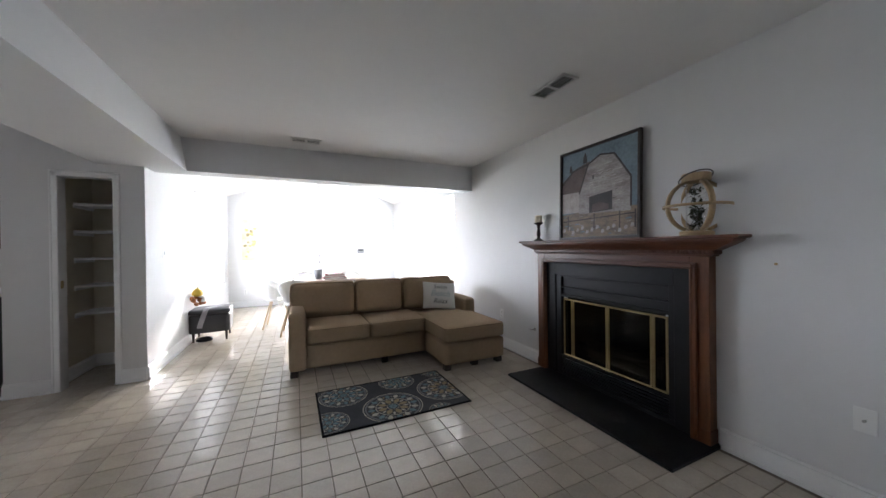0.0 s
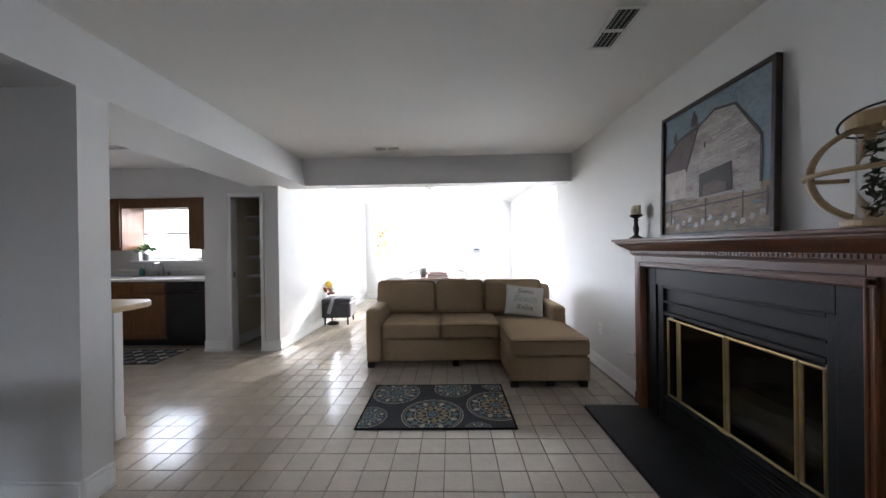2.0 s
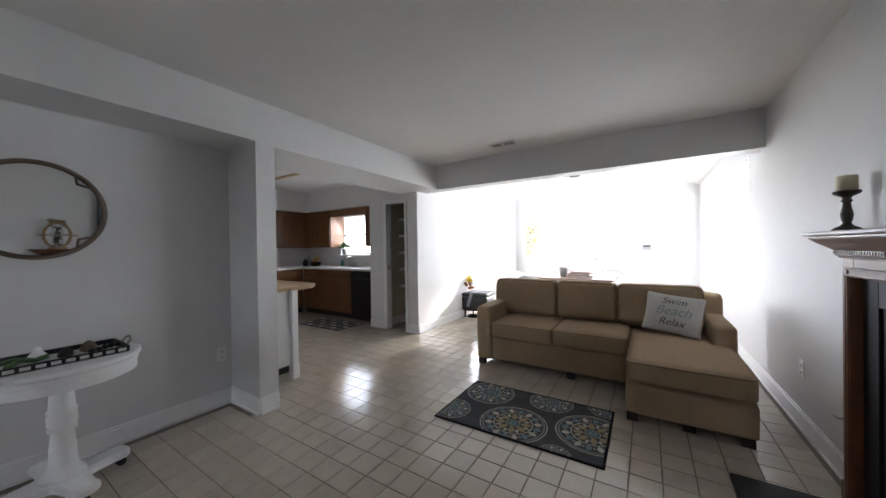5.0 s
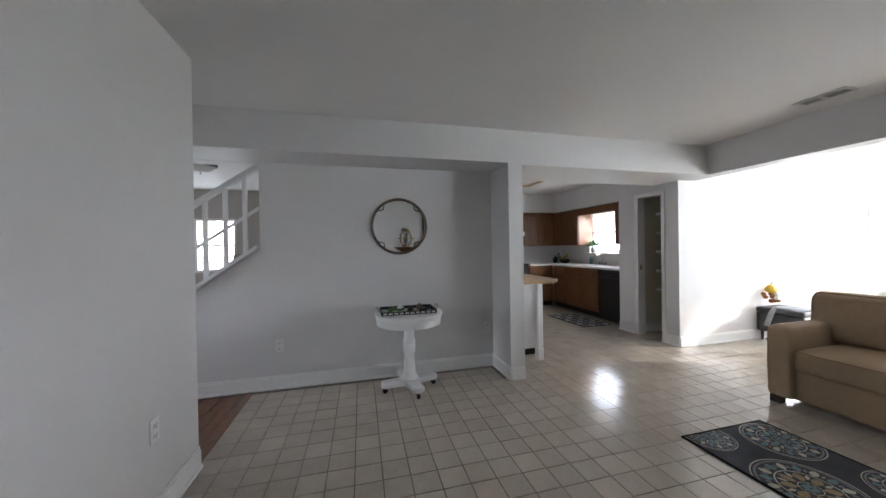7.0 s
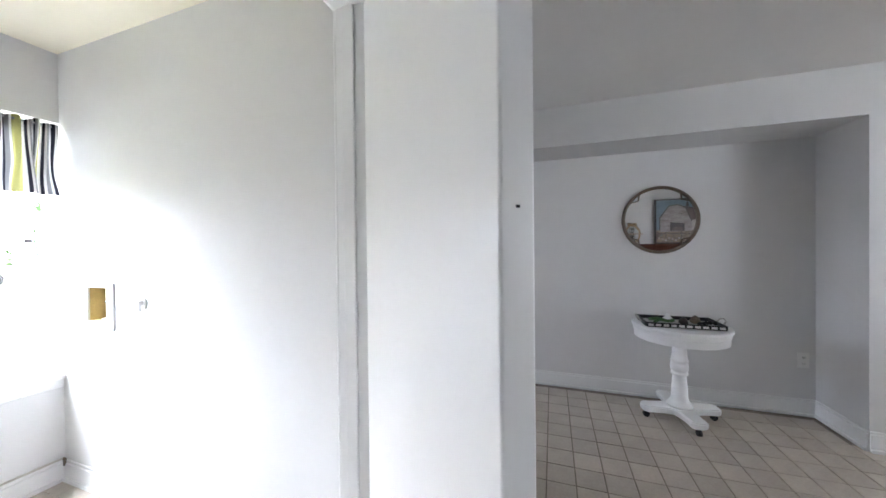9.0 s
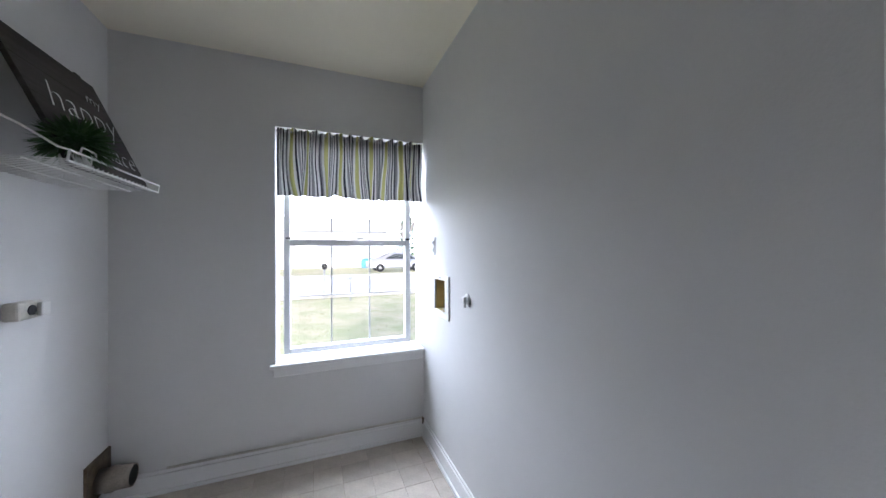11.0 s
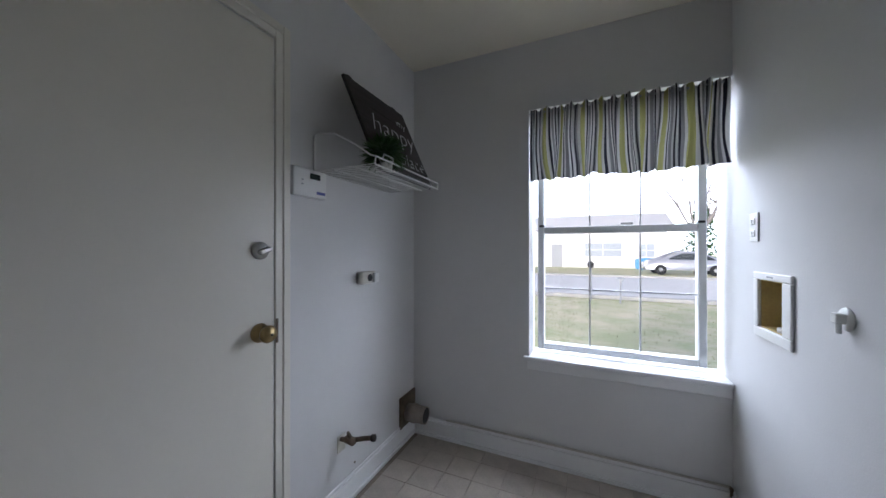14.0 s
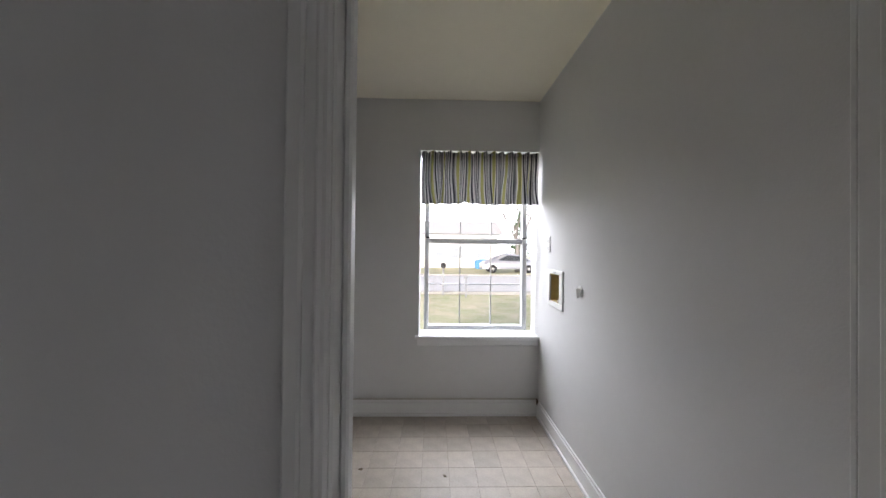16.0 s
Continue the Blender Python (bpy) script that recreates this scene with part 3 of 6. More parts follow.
# pillow with printed words, leaning in the chaise corner
pil = empty("throw_pillow", pose(1.685, 3.775, .472, -24, 6, -8))
tagged(pil, "white linen throw pillow with printed words on the sofa", "pillow")
b = soft_box(-.22, -.02, 0, .22, .02, .36, .018, .050, 18, axis=1, lump=.003)
for v in b.verts:
    ex, ez = v.co.x / .22, (v.co.z - .18) / .18
    v.co.z = .18 + (v.co.z - .18) * (1 - .06 * (1 - ex * ex))
    v.co.x *= 1 - .05 * (1 - ez * ez)
front = [Vector(v.co) for v in b.verts if v.co.y < .002]
part("cover", b, LINEN, pil, "", True)


def pillow_word(word, size, z, material, sh):
    """A word laid on the curved front of the pillow."""
    o = text_mesh("printed_word", word, size, Matrix.Identity(4), material, pil, sh, 0.0)
    for v in o.data.vertices:
        x, zz = v.co.x, z + v.co.y
        near = sorted(((p.x - x) ** 2 + (p.z - zz) ** 2 + 1e-7, p.y) for p in front)[:4]
        w = sum(1 / d for d, _ in near)
        v.co = Vector((x, sum(y / d for d, y in near) / w - .004, zz))


pillow_word("Swim", .085, .255, INK, .3)
pillow_word("Beach", .11, .155, INKT, .3)
pillow_word("Relax", .085, .065, INK, .3)

# ---- rug ----
rug = empty("area_rug", pose(.733, 2.655, 0, 0, 0, .4))
tagged(rug, "charcoal rug with cream and teal medallions before the sofa", "rug")
RX, RY = .57, .36
part("field", box(-RX, -RY, 0, RX, RY, .0085, .003, 1), RUGB, rug)
bm = bmesh.new()
for a in ((-RX - .004, -RY - .004, RX + .004, -RY + .010), (-RX - .004, RY - .010, RX + .004, RY + .004), (-RX - .004, -RY + .010, -RX + .010, RY - .010), (RX - .010, -RY + .010, RX + .004, RY - .010)):
    box(a[0], a[1], 0, a[2], a[3], .0105, .002, 1, bm)
part("binding", bm, RUGE, rug, "black bound edge")


def medallion(cx, cy, R, tone):
    """Rings, petals and dots, cut off at the rug's edge; one mesh for each yarn colour."""
    def ring(b, r0, r1, n=56):
        p = [(b.verts.new((cx + r0 * math.cos(2 * math.pi * i / n), cy + r0 * math.sin(2 * math.pi * i / n), 0)), b.verts.new((cx + r1 * math.cos(2 * math.pi * i / n), cy + r1 * math.sin(2 * math.pi * i / n), 0))) for i in range(n)]
        for i in range(n):
            q = p[(i + 1) % n]
            b.faces.new((p[i][0], p[i][1], q[1], q[0]))

    def petal(b, a, r0, r1, w, n=7):
        l, rr = [], []
        for i in range(n + 1):
            t = i / n
            r = r0 + (r1 - r0) * t
            h = w * math.sin(math.pi * t) ** 0.8
            d, s = Vector((math.cos(a), math.sin(a))), Vector((-math.sin(a), math.cos(a)))
            l.append(Vector((cx, cy)) + d * r + s * h)
            if 0 < i < n:
                rr.append(Vector((cx, cy)) + d * r - s * h)
        b.faces.new([b.verts.new((p.x, p.y, 0)) for p in (*l, *rr[::-1])])

    cols = {}
    def get(m):
        return cols.setdefault(m.name, (bmesh.new(), m))[0]
    ring(get(RUGC), R * .97, R)
    ring(get(RUGG), R * .88, R * .93)
    for i in range(16):
        a = 2 * math.pi * i / 16
        petal(get(RUGC if i % 2 else RUGT), a, R * .60, R * .86, R * .085)
        petal(get(RUGY if i % 4 == 0 else RUGG), a + math.pi / 16, R * .66, R * .80, R * .035)
    ring(get(RUGC), R * .555, R * .585)
    for i in range(8):
        a = 2 * math.pi * i / 8 + .2
        petal(get(tone), a, R * .22, R * .54, R * .10)
        petal(get(RUGC), a + math.pi / 8, R * .34, R * .54, R * .04)
    ring(get(RUGC), R * .19, R * .21)
    for i in range(8):
        petal(get(RUGT), 2 * math.pi * i / 8, R * .02, R * .17, R * .045)
    for k, (b, m) in enumerate(cols.values()):
        for co, no in (((RX - .012, 0, 0), (1, 0, 0)), ((-RX + .012, 0, 0), (-1, 0, 0)), ((0, RY - .012, 0), (0, 1, 0)), ((0, -RY + .012, 0), (0, -1, 0))):
            bmesh.ops.bisect_plane(b, geom=b.verts[:] + b.edges[:] + b.faces[:], plane_co=co, plane_no=no, clear_outer=True)
        bmesh.ops.translate(b, verts=b.verts[:], vec=(0, 0, .0094 + .0002 * k))
        for f in b.faces:
            f.normal_update()
            if f.normal.z < 0:
                f.normal_flip()
        if b.faces:
            tagged(part("medallion", b, m, rug), "woven floral medallion yarn", kind="stuff")
        else:
            b.free()


for cx, cy, R, tone in ((-.03, -.17, .235, RUGY), (-.36, .20, .20, RUGT), (.13, .28, .165, RUGT), (.47, -.03, .235, RUGY), (-.52, -.20, .15, RUGT), (.52, .36, .13, RUGT), (.30, -.38, .10, RUGT)):
    medallion(cx, cy, R, tone)

# ---- fireplace ----
fp = empty("fireplace", pose(0, 0, 0))
tagged(fp, "stained wood fireplace mantel with black surround and brass doors", "fireplace")
FY0, FY1, FX = 1.115, 2.65, 2.318          # outer sides of the columns, their front
LIP, SY0M, SY1M = 2.248, .945, 2.865       # front of the mantel shelf and its ends
part("hearth", box(1.89, 1.088, 0, XE - .002, 2.60, .022, .004, 2), SLATE, fp, "black slate hearth slab")


def pilaster(y0, y1, s):
    """A flat column with a bead and a raised band on its inner edge."""
    o = part("column", box(FX, y0, .022, XE - .002, y1, 1.205, .004, 2), CHERRY, fp)
    inner = y1 if s > 0 else y0
    for d, a, w in ((.014, 0, .040), (.020, .004, .012), (.018, .028, .010)):
        ya, yb = sorted((inner - s * a, inner - s * (a + w)))
        part("moulding", box(FX - d, ya, .022, FX + .002, yb, 1.105 + .04 - a, .004, 2), CHERRY, o)
    part("plinth", box(FX - .008, y0 - .006, .022, XE - .003, y1 + .004, .11, .004, 2), CHERRY, o)
    return o


pilaster(FY0, FY0 + .105, 1)
pilaster(FY1 - .105, FY1, -1)
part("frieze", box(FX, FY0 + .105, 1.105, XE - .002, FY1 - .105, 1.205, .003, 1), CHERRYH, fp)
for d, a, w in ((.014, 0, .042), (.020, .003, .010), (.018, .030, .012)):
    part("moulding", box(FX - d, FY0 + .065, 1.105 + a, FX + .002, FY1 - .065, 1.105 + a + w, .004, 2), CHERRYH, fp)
# crown under the shelf: steps and coves that grow outward from the columns to the lip
shelf = empty("mantel_shelf")
shelf.parent = fp
prof = [(0, 1.186), (.06, 1.188), (.08, 1.196), (.14, 1.200), (.16, 1.206), (.16, 1.226), (.24, 1.230), (.32, 1.238), (.46, 1.250), (.62, 1.262), (.78, 1.278), (.84, 1.288), (.84, 1.295), (.98, 1.299), (1, 1.304), (1, 1.313), (.98, 1.318), (0, 1.318)]
bm = bmesh.new()
rings = []
for o_, z in prof:
    x, ya, yb = FX + (LIP - FX) * o_, FY0 - .006 + (SY0M - FY0) * o_, FY1 + .006 + (SY1M - FY1) * o_
    rings.append([bm.verts.new(p) for p in ((XE - .002, ya, z), (x, ya, z), (x, yb, z), (XE - .002, yb, z))])
for a, c in zip(rings, rings[1:]):
    for i in range(3):
        bm.faces.new((a[i], a[i + 1], c[i + 1], c[i]))
bm.faces.new(rings[-1])
bm.faces.new(rings[0][::-1])
bmesh.ops.recalc_face_normals(bm, faces=bm.faces[:])
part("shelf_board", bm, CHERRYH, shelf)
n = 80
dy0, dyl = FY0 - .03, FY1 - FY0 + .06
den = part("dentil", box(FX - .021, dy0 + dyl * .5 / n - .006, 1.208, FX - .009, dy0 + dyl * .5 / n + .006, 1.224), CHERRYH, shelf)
for i in range(1, n):
    o = den.copy()
    scene.collection.objects.link(o)
    o.location.y = dyl * i / n
# black facing round the insert
for a in ((FY0 + .105, .022, 1.335, 1.105), (2.43, .022, FY1 - .105, 1.105), (1.335, .985, 2.43, 1.105)):
    part("facing", box(2.345, a[0], a[1], XE - .002, a[2], a[3], .002, 1), SLATE, fp, "black slate facing")
# steel insert, set back behind the facing
IY0, IY1 = 1.337, 2.428
bm = bmesh.new()
for a in ((IY0, .022, IY1, .05), (IY0, .05, 1.378, .985), (2.366, .05, IY1, .985), (1.378, .965, 2.366, .985), (1.378, .775, 2.366, .80), (1.378, .185, 2.366, .212)):
    box(2.356, a[0], a[1], XE - .002, a[2], a[3], .003, 1, bm)
part("insert_frame", bm, BLACKM, fp, "black steel fireplace insert")
part("hood_panel", box(2.380, 1.378, .80, XE - .002, 2.366, .965, .002, 1), BLACKM, fp)
part("hood_lip", box(2.352, 1.372, .862, 2.382, 2.372, .874, .004, 1), BLACKM, fp)
for z in (.062, .086, .110, .134, .158):
    part("louvre", box(2.362, 1.378, z - .002, 2.394, 2.366, z + .010), BLACKM, fp)
# firebox going back through the wall
bm = bmesh.new()
for a in ((XE, 1.425, .205, 2.74, 1.44, .795), (XE, 2.31, .205, 2.74, 2.325, .795), (XE, 1.44, .205, 2.74, 2.31, .22), (XE, 1.44, .78, 2.74, 2.31, .795), (2.74, 1.425, .205, 2.755, 2.325, .795)):
    box(*a, 0, 1, bm)
part("firebox", bm, SOOT, fp, "sooty firebox")
LOGM = mat("ceramic_log", (.16, .13, .11), .8, col2=(.42, .38, .33), scale=14, bump=.4, bscale=30)
for x, y, z, r, d in ((2.47, 1.86, .262, .038, .02), (2.57, 1.80, .268, .045, -.02), (2.52, 1.74, .345, .034, .03), (2.54, 2.00, .34, .030, -.04)):
    part("log", tube([(x, y - .26, z), (x + d, y - .1, z + .012), (x - d, y + .1, z + .004), (x, y + .26, z + .012)], r, 10), LOGM, fp, "pale ceramic gas log", True)
part("grate_bar", tube([(2.44, 1.52, .245), (2.44, 2.22, .245)], .009, 8), CHROME, fp, "bright metal grate bar")
for y0, y1 in ((1.388, 1.494), (1.500, 1.866), (1.872, 2.236), (2.242, 2.348)):
    d = empty("glass_door")
    d.parent = fp
    bm = bmesh.new()
    t = .015
    for a in ((y0, .215, y1, .215 + t), (y0, .758 - t, y1, .758), (y0, .215 + t, y0 + t, .758 - t), (y1 - t, .215 + t, y1, .758 - t)):
        box(2.366, a[0], a[1], 2.384, a[2], a[3], .005, 2, bm)
    part("brass_frame", bm, BRASS, d, "worn polished brass frame")
    part("pane", box(2.373, y0 + t - .002, .215 + t - .002, 2.377, y1 - t + .002, .758 - t + .002), SMOKE, d, "smoked glass")
for y in (1.852, 1.886):
    part("handle", box(2.350, y - .018, .219, 2.366, y + .018, .229, .003, 1), BRASS, fp)
tagged(part("ash_smear", prism([(.07 * math.cos(t) * (1 + .25 * math.sin(3 * t)), .10 * math.sin(t) * (1 + .2 * math.cos(2 * t))) for t in [2 * math.pi * i / 22 for i in range(22)]], .0006, pose(2.09, 1.60, .022, 0, 0, 15)), mat("grey_ash", (.035, .034, .034), .9, var=.6, scale=20), fp), "pale worn patch on the slate")

# ---- things on the mantel ----
MZ = 1.318
can = empty("candlestick", pose(2.335, 2.65, MZ))
tagged(can, "dark turned wooden candlestick with a cream pillar candle", "candlestick")
part("stem", lathe([(.050, 0), (.050, .008), (.040, .016), (.020, .028), (.014, .04), (.019, .055), (.022, .08), (.016, .11), (.013, .135), (.020, .145), (.014, .155), (.018, .165), (.042, .178), (.046, .186), (.046, .192)], 24), DARKLEG, can, "", True)
part("candle", lathe([(.036, .192), (.036, .262), (.033, .266), (.006, .263)], 24), WAX, can, "cream wax candle", True)
part("wick", cyl(.0015, .262, .272, 6), SLOT, can)

# framed barn painting leaning on the wall
PW, PH = .803, .825
lean = math.degrees(math.atan2(.022, PH))
pic = empty("framed_painting", pose(2.362, 1.965, MZ, 90 - lean, 0, -90))
tagged(pic, "framed painting of a weathered white barn on the mantel", "painting")


def painted(name, col, col2, sc=7, rough=0.6, st=(1, 1, 1)):
    return mat(name, col, rough, col2=col2, scale=sc, stretch=st)


P_SKY = painted("canvas_sky", (.20, .27, .31), (.11, .15, .19), 5)
P_BARN = painted("canvas_barn", (.46, .43, .41), (.20, .17, .16), 5, st=(1, 3, 1))
P_DARK = painted("canvas_dark", (.018, .016, .018), (.055, .045, .045), 12)
P_ROOF = painted("canvas_roof", (.055, .038, .034), (.16, .12, .11), 9)
P_GRASS = painted("canvas_ground", (.34, .26, .18), (.11, .085, .075), 7, st=(1, 3, 1))
P_PALE = painted("canvas_pale", (.58, .56, .55), (.32, .26, .23), 14)
part("canvas", box(-PW / 2 + .02, .02, -.004, PW / 2 - .02, PH - .02, .006), P_SKY, pic, "muted blue grey sky")
bm = bmesh.new()
for a in ((-PW / 2, 0, PW / 2, .022), (-PW / 2, PH - .022, PW / 2, PH), (-PW / 2, .022, -PW / 2 + .022, PH - .022), (PW / 2 - .022, .022, PW / 2, PH - .022)):
    box(a[0], a[1], -.010, a[2], a[3], .024, .003, 1, bm)
part("frame", bm, FRAMEW, pic, "dark brown wood frame")


def daub(pts, m, k):
    part("brushwork", prism([(-PW / 2 + PW * x, PH * y) for x, y in pts], .0006, pose(0, 0, .006 + .0007 * k)), m, pic)


daub([(.03, .03), (.97, .03), (.97, .30), (.6, .33), (.03, .28)], P_GRASS, 0)
daub([(.03, .30), (.03, .55), (.12, .62), (.30, .70), (.34, .30)], P_PALE, 1)
daub([(.03, .53), (.03, .66), (.20, .78), (.42, .83), (.34, .52)], P_ROOF, 2)
daub([(.28, .28), (.28, .50), (.40, .80), (.55, .87), (.72, .84), (.90, .58), (.90, .26)], P_BARN, 3)
for a, b in (((.28, .50), (.40, .80)), ((.40, .80), (.55, .87)), ((.55, .87), (.72, .84)), ((.72, .84), (.90, .58)), ((.90, .58), (.90, .30)), ((.40, .80), (.20, .77)), ((.20, .77), (.04, .64))):
    d = Vector((b[0] - a[0], b[1] - a[1])).normalized() * .009
    daub([(a[0] - d.y, a[1] + d.x), (b[0] - d.y, b[1] + d.x), (b[0] + d.y, b[1] - d.x), (a[0] + d.y, a[1] - d.x)], P_DARK, 4)
rnd = random.Random(5)
for i in range(46):
    # broken plank lines and pale dry strokes
    y = .31 + .028 * rnd.randint(0, 16) + rnd.uniform(-.004, .004)
    x = rnd.uniform(.33 + max(0, y - .5) * .35, .76 - max(0, y - .58) * .5)
    w, h = rnd.uniform(.04, .16), rnd.uniform(.002, .011)
    w = min(w, .87 - max(0, y - .58) * .6 - x)
    daub([(x, y), (x + w, y + .008), (x + w * .9, y + .008 + h), (x + .01, y + h * .8)], (P_DARK, P_PALE, P_PALE, P_ROOF)[i % 4] if h < .006 else P_PALE, 5)
for i in range(40):
    # rough strokes of the field
    x, y = rnd.uniform(.04, .88), rnd.uniform(.04, .26)
    w, h = rnd.uniform(.02, .08), rnd.uniform(.006, .02)
    daub([(x, y), (x + w, y + .004), (x + w * .8, y + h), (x + w * .1, y + h * .7)], (P_GRASS, P_ROOF, P_SKY, P_BARN)[i % 4], 1)
daub([(.42, .28), (.42, .45), (.70, .48), (.70, .29)], P_DARK, 6)
daub([(.46, .29), (.46, .36), (.55, .38), (.66, .35), (.66, .30)], P_ROOF, 7)
daub([(.46, .63), (.46, .67), (.475, .67), (.475, .63)], P_DARK, 6)
for x, y, s in ((.16, .80, .045), (.36, .88, .06)):
    daub([(x - s * .5, y - s), (x - s * .4, y), (x, y + s), (x + s * .4, y), (x + s * .5, y - s)], P_DARK, 6)
for i in range(14):
    x = .05 + .065 * i
    y = .09 + .025 * math.sin(i * 2.1)
    daub([(x, y), (x + .02, y - .006), (x + .042, y + .008), (x + .038, y + .03), (x + .012, y + .036)], P_PALE, 7)
for x in (.12, .48, .78, .94):
    daub([(x, .10), (x + .012, .10), (x + .012, .27), (x, .27)], P_DARK, 8)
daub([(.05, .20), (.95, .23), (.95, .24), (.05, .212)], P_DARK, 8)

# bamboo globe lantern
lan = empty("globe_lantern", pose(2.322, 1.182, MZ, 0, 0, 12))
tagged(lan, "round bamboo lantern with a glass cylinder inside", "lantern")


def band(r, cz, w, th, a0, a1, n, turn, squash=1.0, level=False):
    """A bent flat strip of wood, standing on its edge round a circle."""
    b = bmesh.new()
    rows = []
    full = abs(a1 - a0) > 359
    for i in range(n if full else n + 1):
        a = radians(a0 + (a1 - a0) * i / n)
        row = []
        for rr, s in ((r - th, -w), (r, -w), (r, w), (r - th, w)):
            if level:
                row.append(b.verts.new((rr * math.cos(a), rr * math.sin(a), cz + s)))
            else:
                row.append(b.verts.new(Matrix.Rotation(radians(turn), 3, 'Z') @ Vector((rr * math.cos(a), s, cz + rr * squash * math.sin(a)))))
        rows.append(row)
    pairs = list(zip(rows, rows[1:])) + ([(rows[-1], rows[0])] if full else [])
    for p, q in pairs:
        for k in range(4):
            b.faces.new((p[k], p[(k + 1) % 4], q[(k + 1) % 4], q[k]))
    if not full:
        b.faces.new(rows[0])
        b.faces.new(rows[-1][::-1])
    bmesh.ops.recalc_face_normals(b, faces=b.faces[:])
    return b


R, cz = .172, .186
for k in range(4):
    part("rib", band(R, cz, .014, .018, -67, 67, 20, 90 * k + 42), BAMBOO, lan, "", True)
part("waist_hoop", band(R + .007, cz, .008, .010, 0, 360, 44, 0, level=True), BAMBOO, lan, "", True)
part("base_disc", lathe([(.088, 0), (.090, .006), (.090, .024), (.080, .030)], 30), BAMBOO, lan)
part("top_collar", lathe([(.070, .338), (.076, .342), (.078, .384), (.074, .390), (.060, .390), (.058, .345)], 30, None, False), BAMBOO, lan)
part("handle", tube([(-.012 + .095 * math.cos(t), .085 * math.sin(t), .362 + .035 * math.cos(t + 2.2)) for t in [2 * math.pi * i / 28 for i in range(28)]], .004, 8, True), DARKLEG, lan, "dark cord handle")
part("glass_cylinder", lathe([(.055, .030), (.055, .330), (.052, .330), (.052, .034)], 28, None, False), GLASS, lan, "clear glass cylinder", True)
bm = bmesh.new()
rl = random.Random(14)
for i in range(150):
    a, z, rr = rl.random() * 6.283, .04 + rl.random() * .26, .046 * rl.random() ** .5
    u = Vector((rl.uniform(-1, 1), rl.uniform(-1, 1), rl.uniform(-1, 1))).normalized() * .020
    v = u.cross(Vector((rl.uniform(-1, 1), .3, 1))).normalized() * .008
    c = Vector((rr * .75 * math.cos(a), rr * .75 * math.sin(a), z))
    bm.faces.new([bm.verts.new(q) for q in (c - u, c + v, c + u, c - v)])
part("filling", bm, mat("dark_moss", (.06, .065, .04), .9, var=.5, scale=20), lan, "dark dried leaves")

# ---- mirror in the recess ----
mir = empty("round_mirror", pose(XR, .612, 1.517, 90, 0, 90))
tagged(mir, "round wall mirror with quatrefoil tracery in a bronze frame", "mirror")
part("glass", cyl(.270, .006, .010, 64), MIRROR, mir, "silvered mirror glass")
part("frame", lathe([(.262, .012), (.260, .020), (.267, .028), (.280, .028), (.286, .018), (.286, .000), (.264, .000)], 64, None, False), GOLDRING, mir, "", True)
for sx in (-1, 1):
    for sy in (-1, 1):
        part("tracery", tube([(sx * .226, sy * .150, .016), (sx * .195, sy * .158, .016), (sx * .158, sy * .168, .016)], .0055, 8), GOLDRING, mir, "", True)
        part("tracery", tube([(sx * .150, sy * .226, .016), (sx * .154, sy * .198, .016), (sx * .158, sy * .166, .016)], .0055, 8), GOLDRING, mir, "", True)

# ---- pedestal table with tray ----
TBX, TBY = -1.10, .648
tab = empty("pedestal_table", pose(TBX, TBY, 0, 0, 0, 10))
tagged(tab, "white painted round pedestal table on castors", "table")
part("tabletop", lathe([(.29, .655), (.298, .658), (.300, .680), (.305, .685), (.31, .692), (.31, .706), (.302, .712), (.002, .712)], 56), PAINTW, tab)
part("apron", lathe([(.285, .605), (.292, .608), (.292, .654), (.288, .656)], 56), PAINTW, tab)
part("column", lathe([(.085, .10), (.080, .115), (.060, .14), (.054, .16), (.048, .26), (.042, .33), (.055, .338), (.055, .350), (.044, .358), (.056, .37), (.056, .415), (.047, .43), (.058, .438), (.050, .45), (.044, .53), (.052, .57), (.068, .605)], 28), PAINTW, tab, "", True)
out = []
for k in range(4):
    for da, r in ((-45, .105), (-30, .125), (-17, .185), (-13, .245), (-7, .264), (0, .268), (7, .264), (13, .245), (17, .185), (30, .125)):
        a = radians(90 * k + da)
        out.append((r * math.cos(a), r * math.sin(a)))
b = prism(out, .045, pose(0, 0, .055))
bmesh.ops.bevel(b, geom=[e for e in b.edges if abs(e.verts[0].co.z - e.verts[1].co.z) < 1e-5], offset=.008, segments=2, affect='EDGES')
part("base", b, PAINTW, tab)
for k in range(4):
    a = radians(90 * k)
    c = part("castor", cyl(.022, -.011, .011, 16, m=pose(.232 * math.cos(a), .232 * math.sin(a), .022, 90, 0, 90 * k)), BLACKP, tab, "dark castor wheel")
    part("fork", cyl(.012, .036, .056, 12, m=pose(.232 * math.cos(a), .232 * math.sin(a), 0)), BLACKP, c)
tray = empty("serving_tray", pose(TBX + .03, TBY - .015, .712, 0, 0, 90))
tagged(tray, "black and white patterned tray holding dark decorations", "tray")
part("bottom", box(-.24, -.14, 0, .24, .14, .010, .003, 1), LINEN, tray, "pale tray bottom")
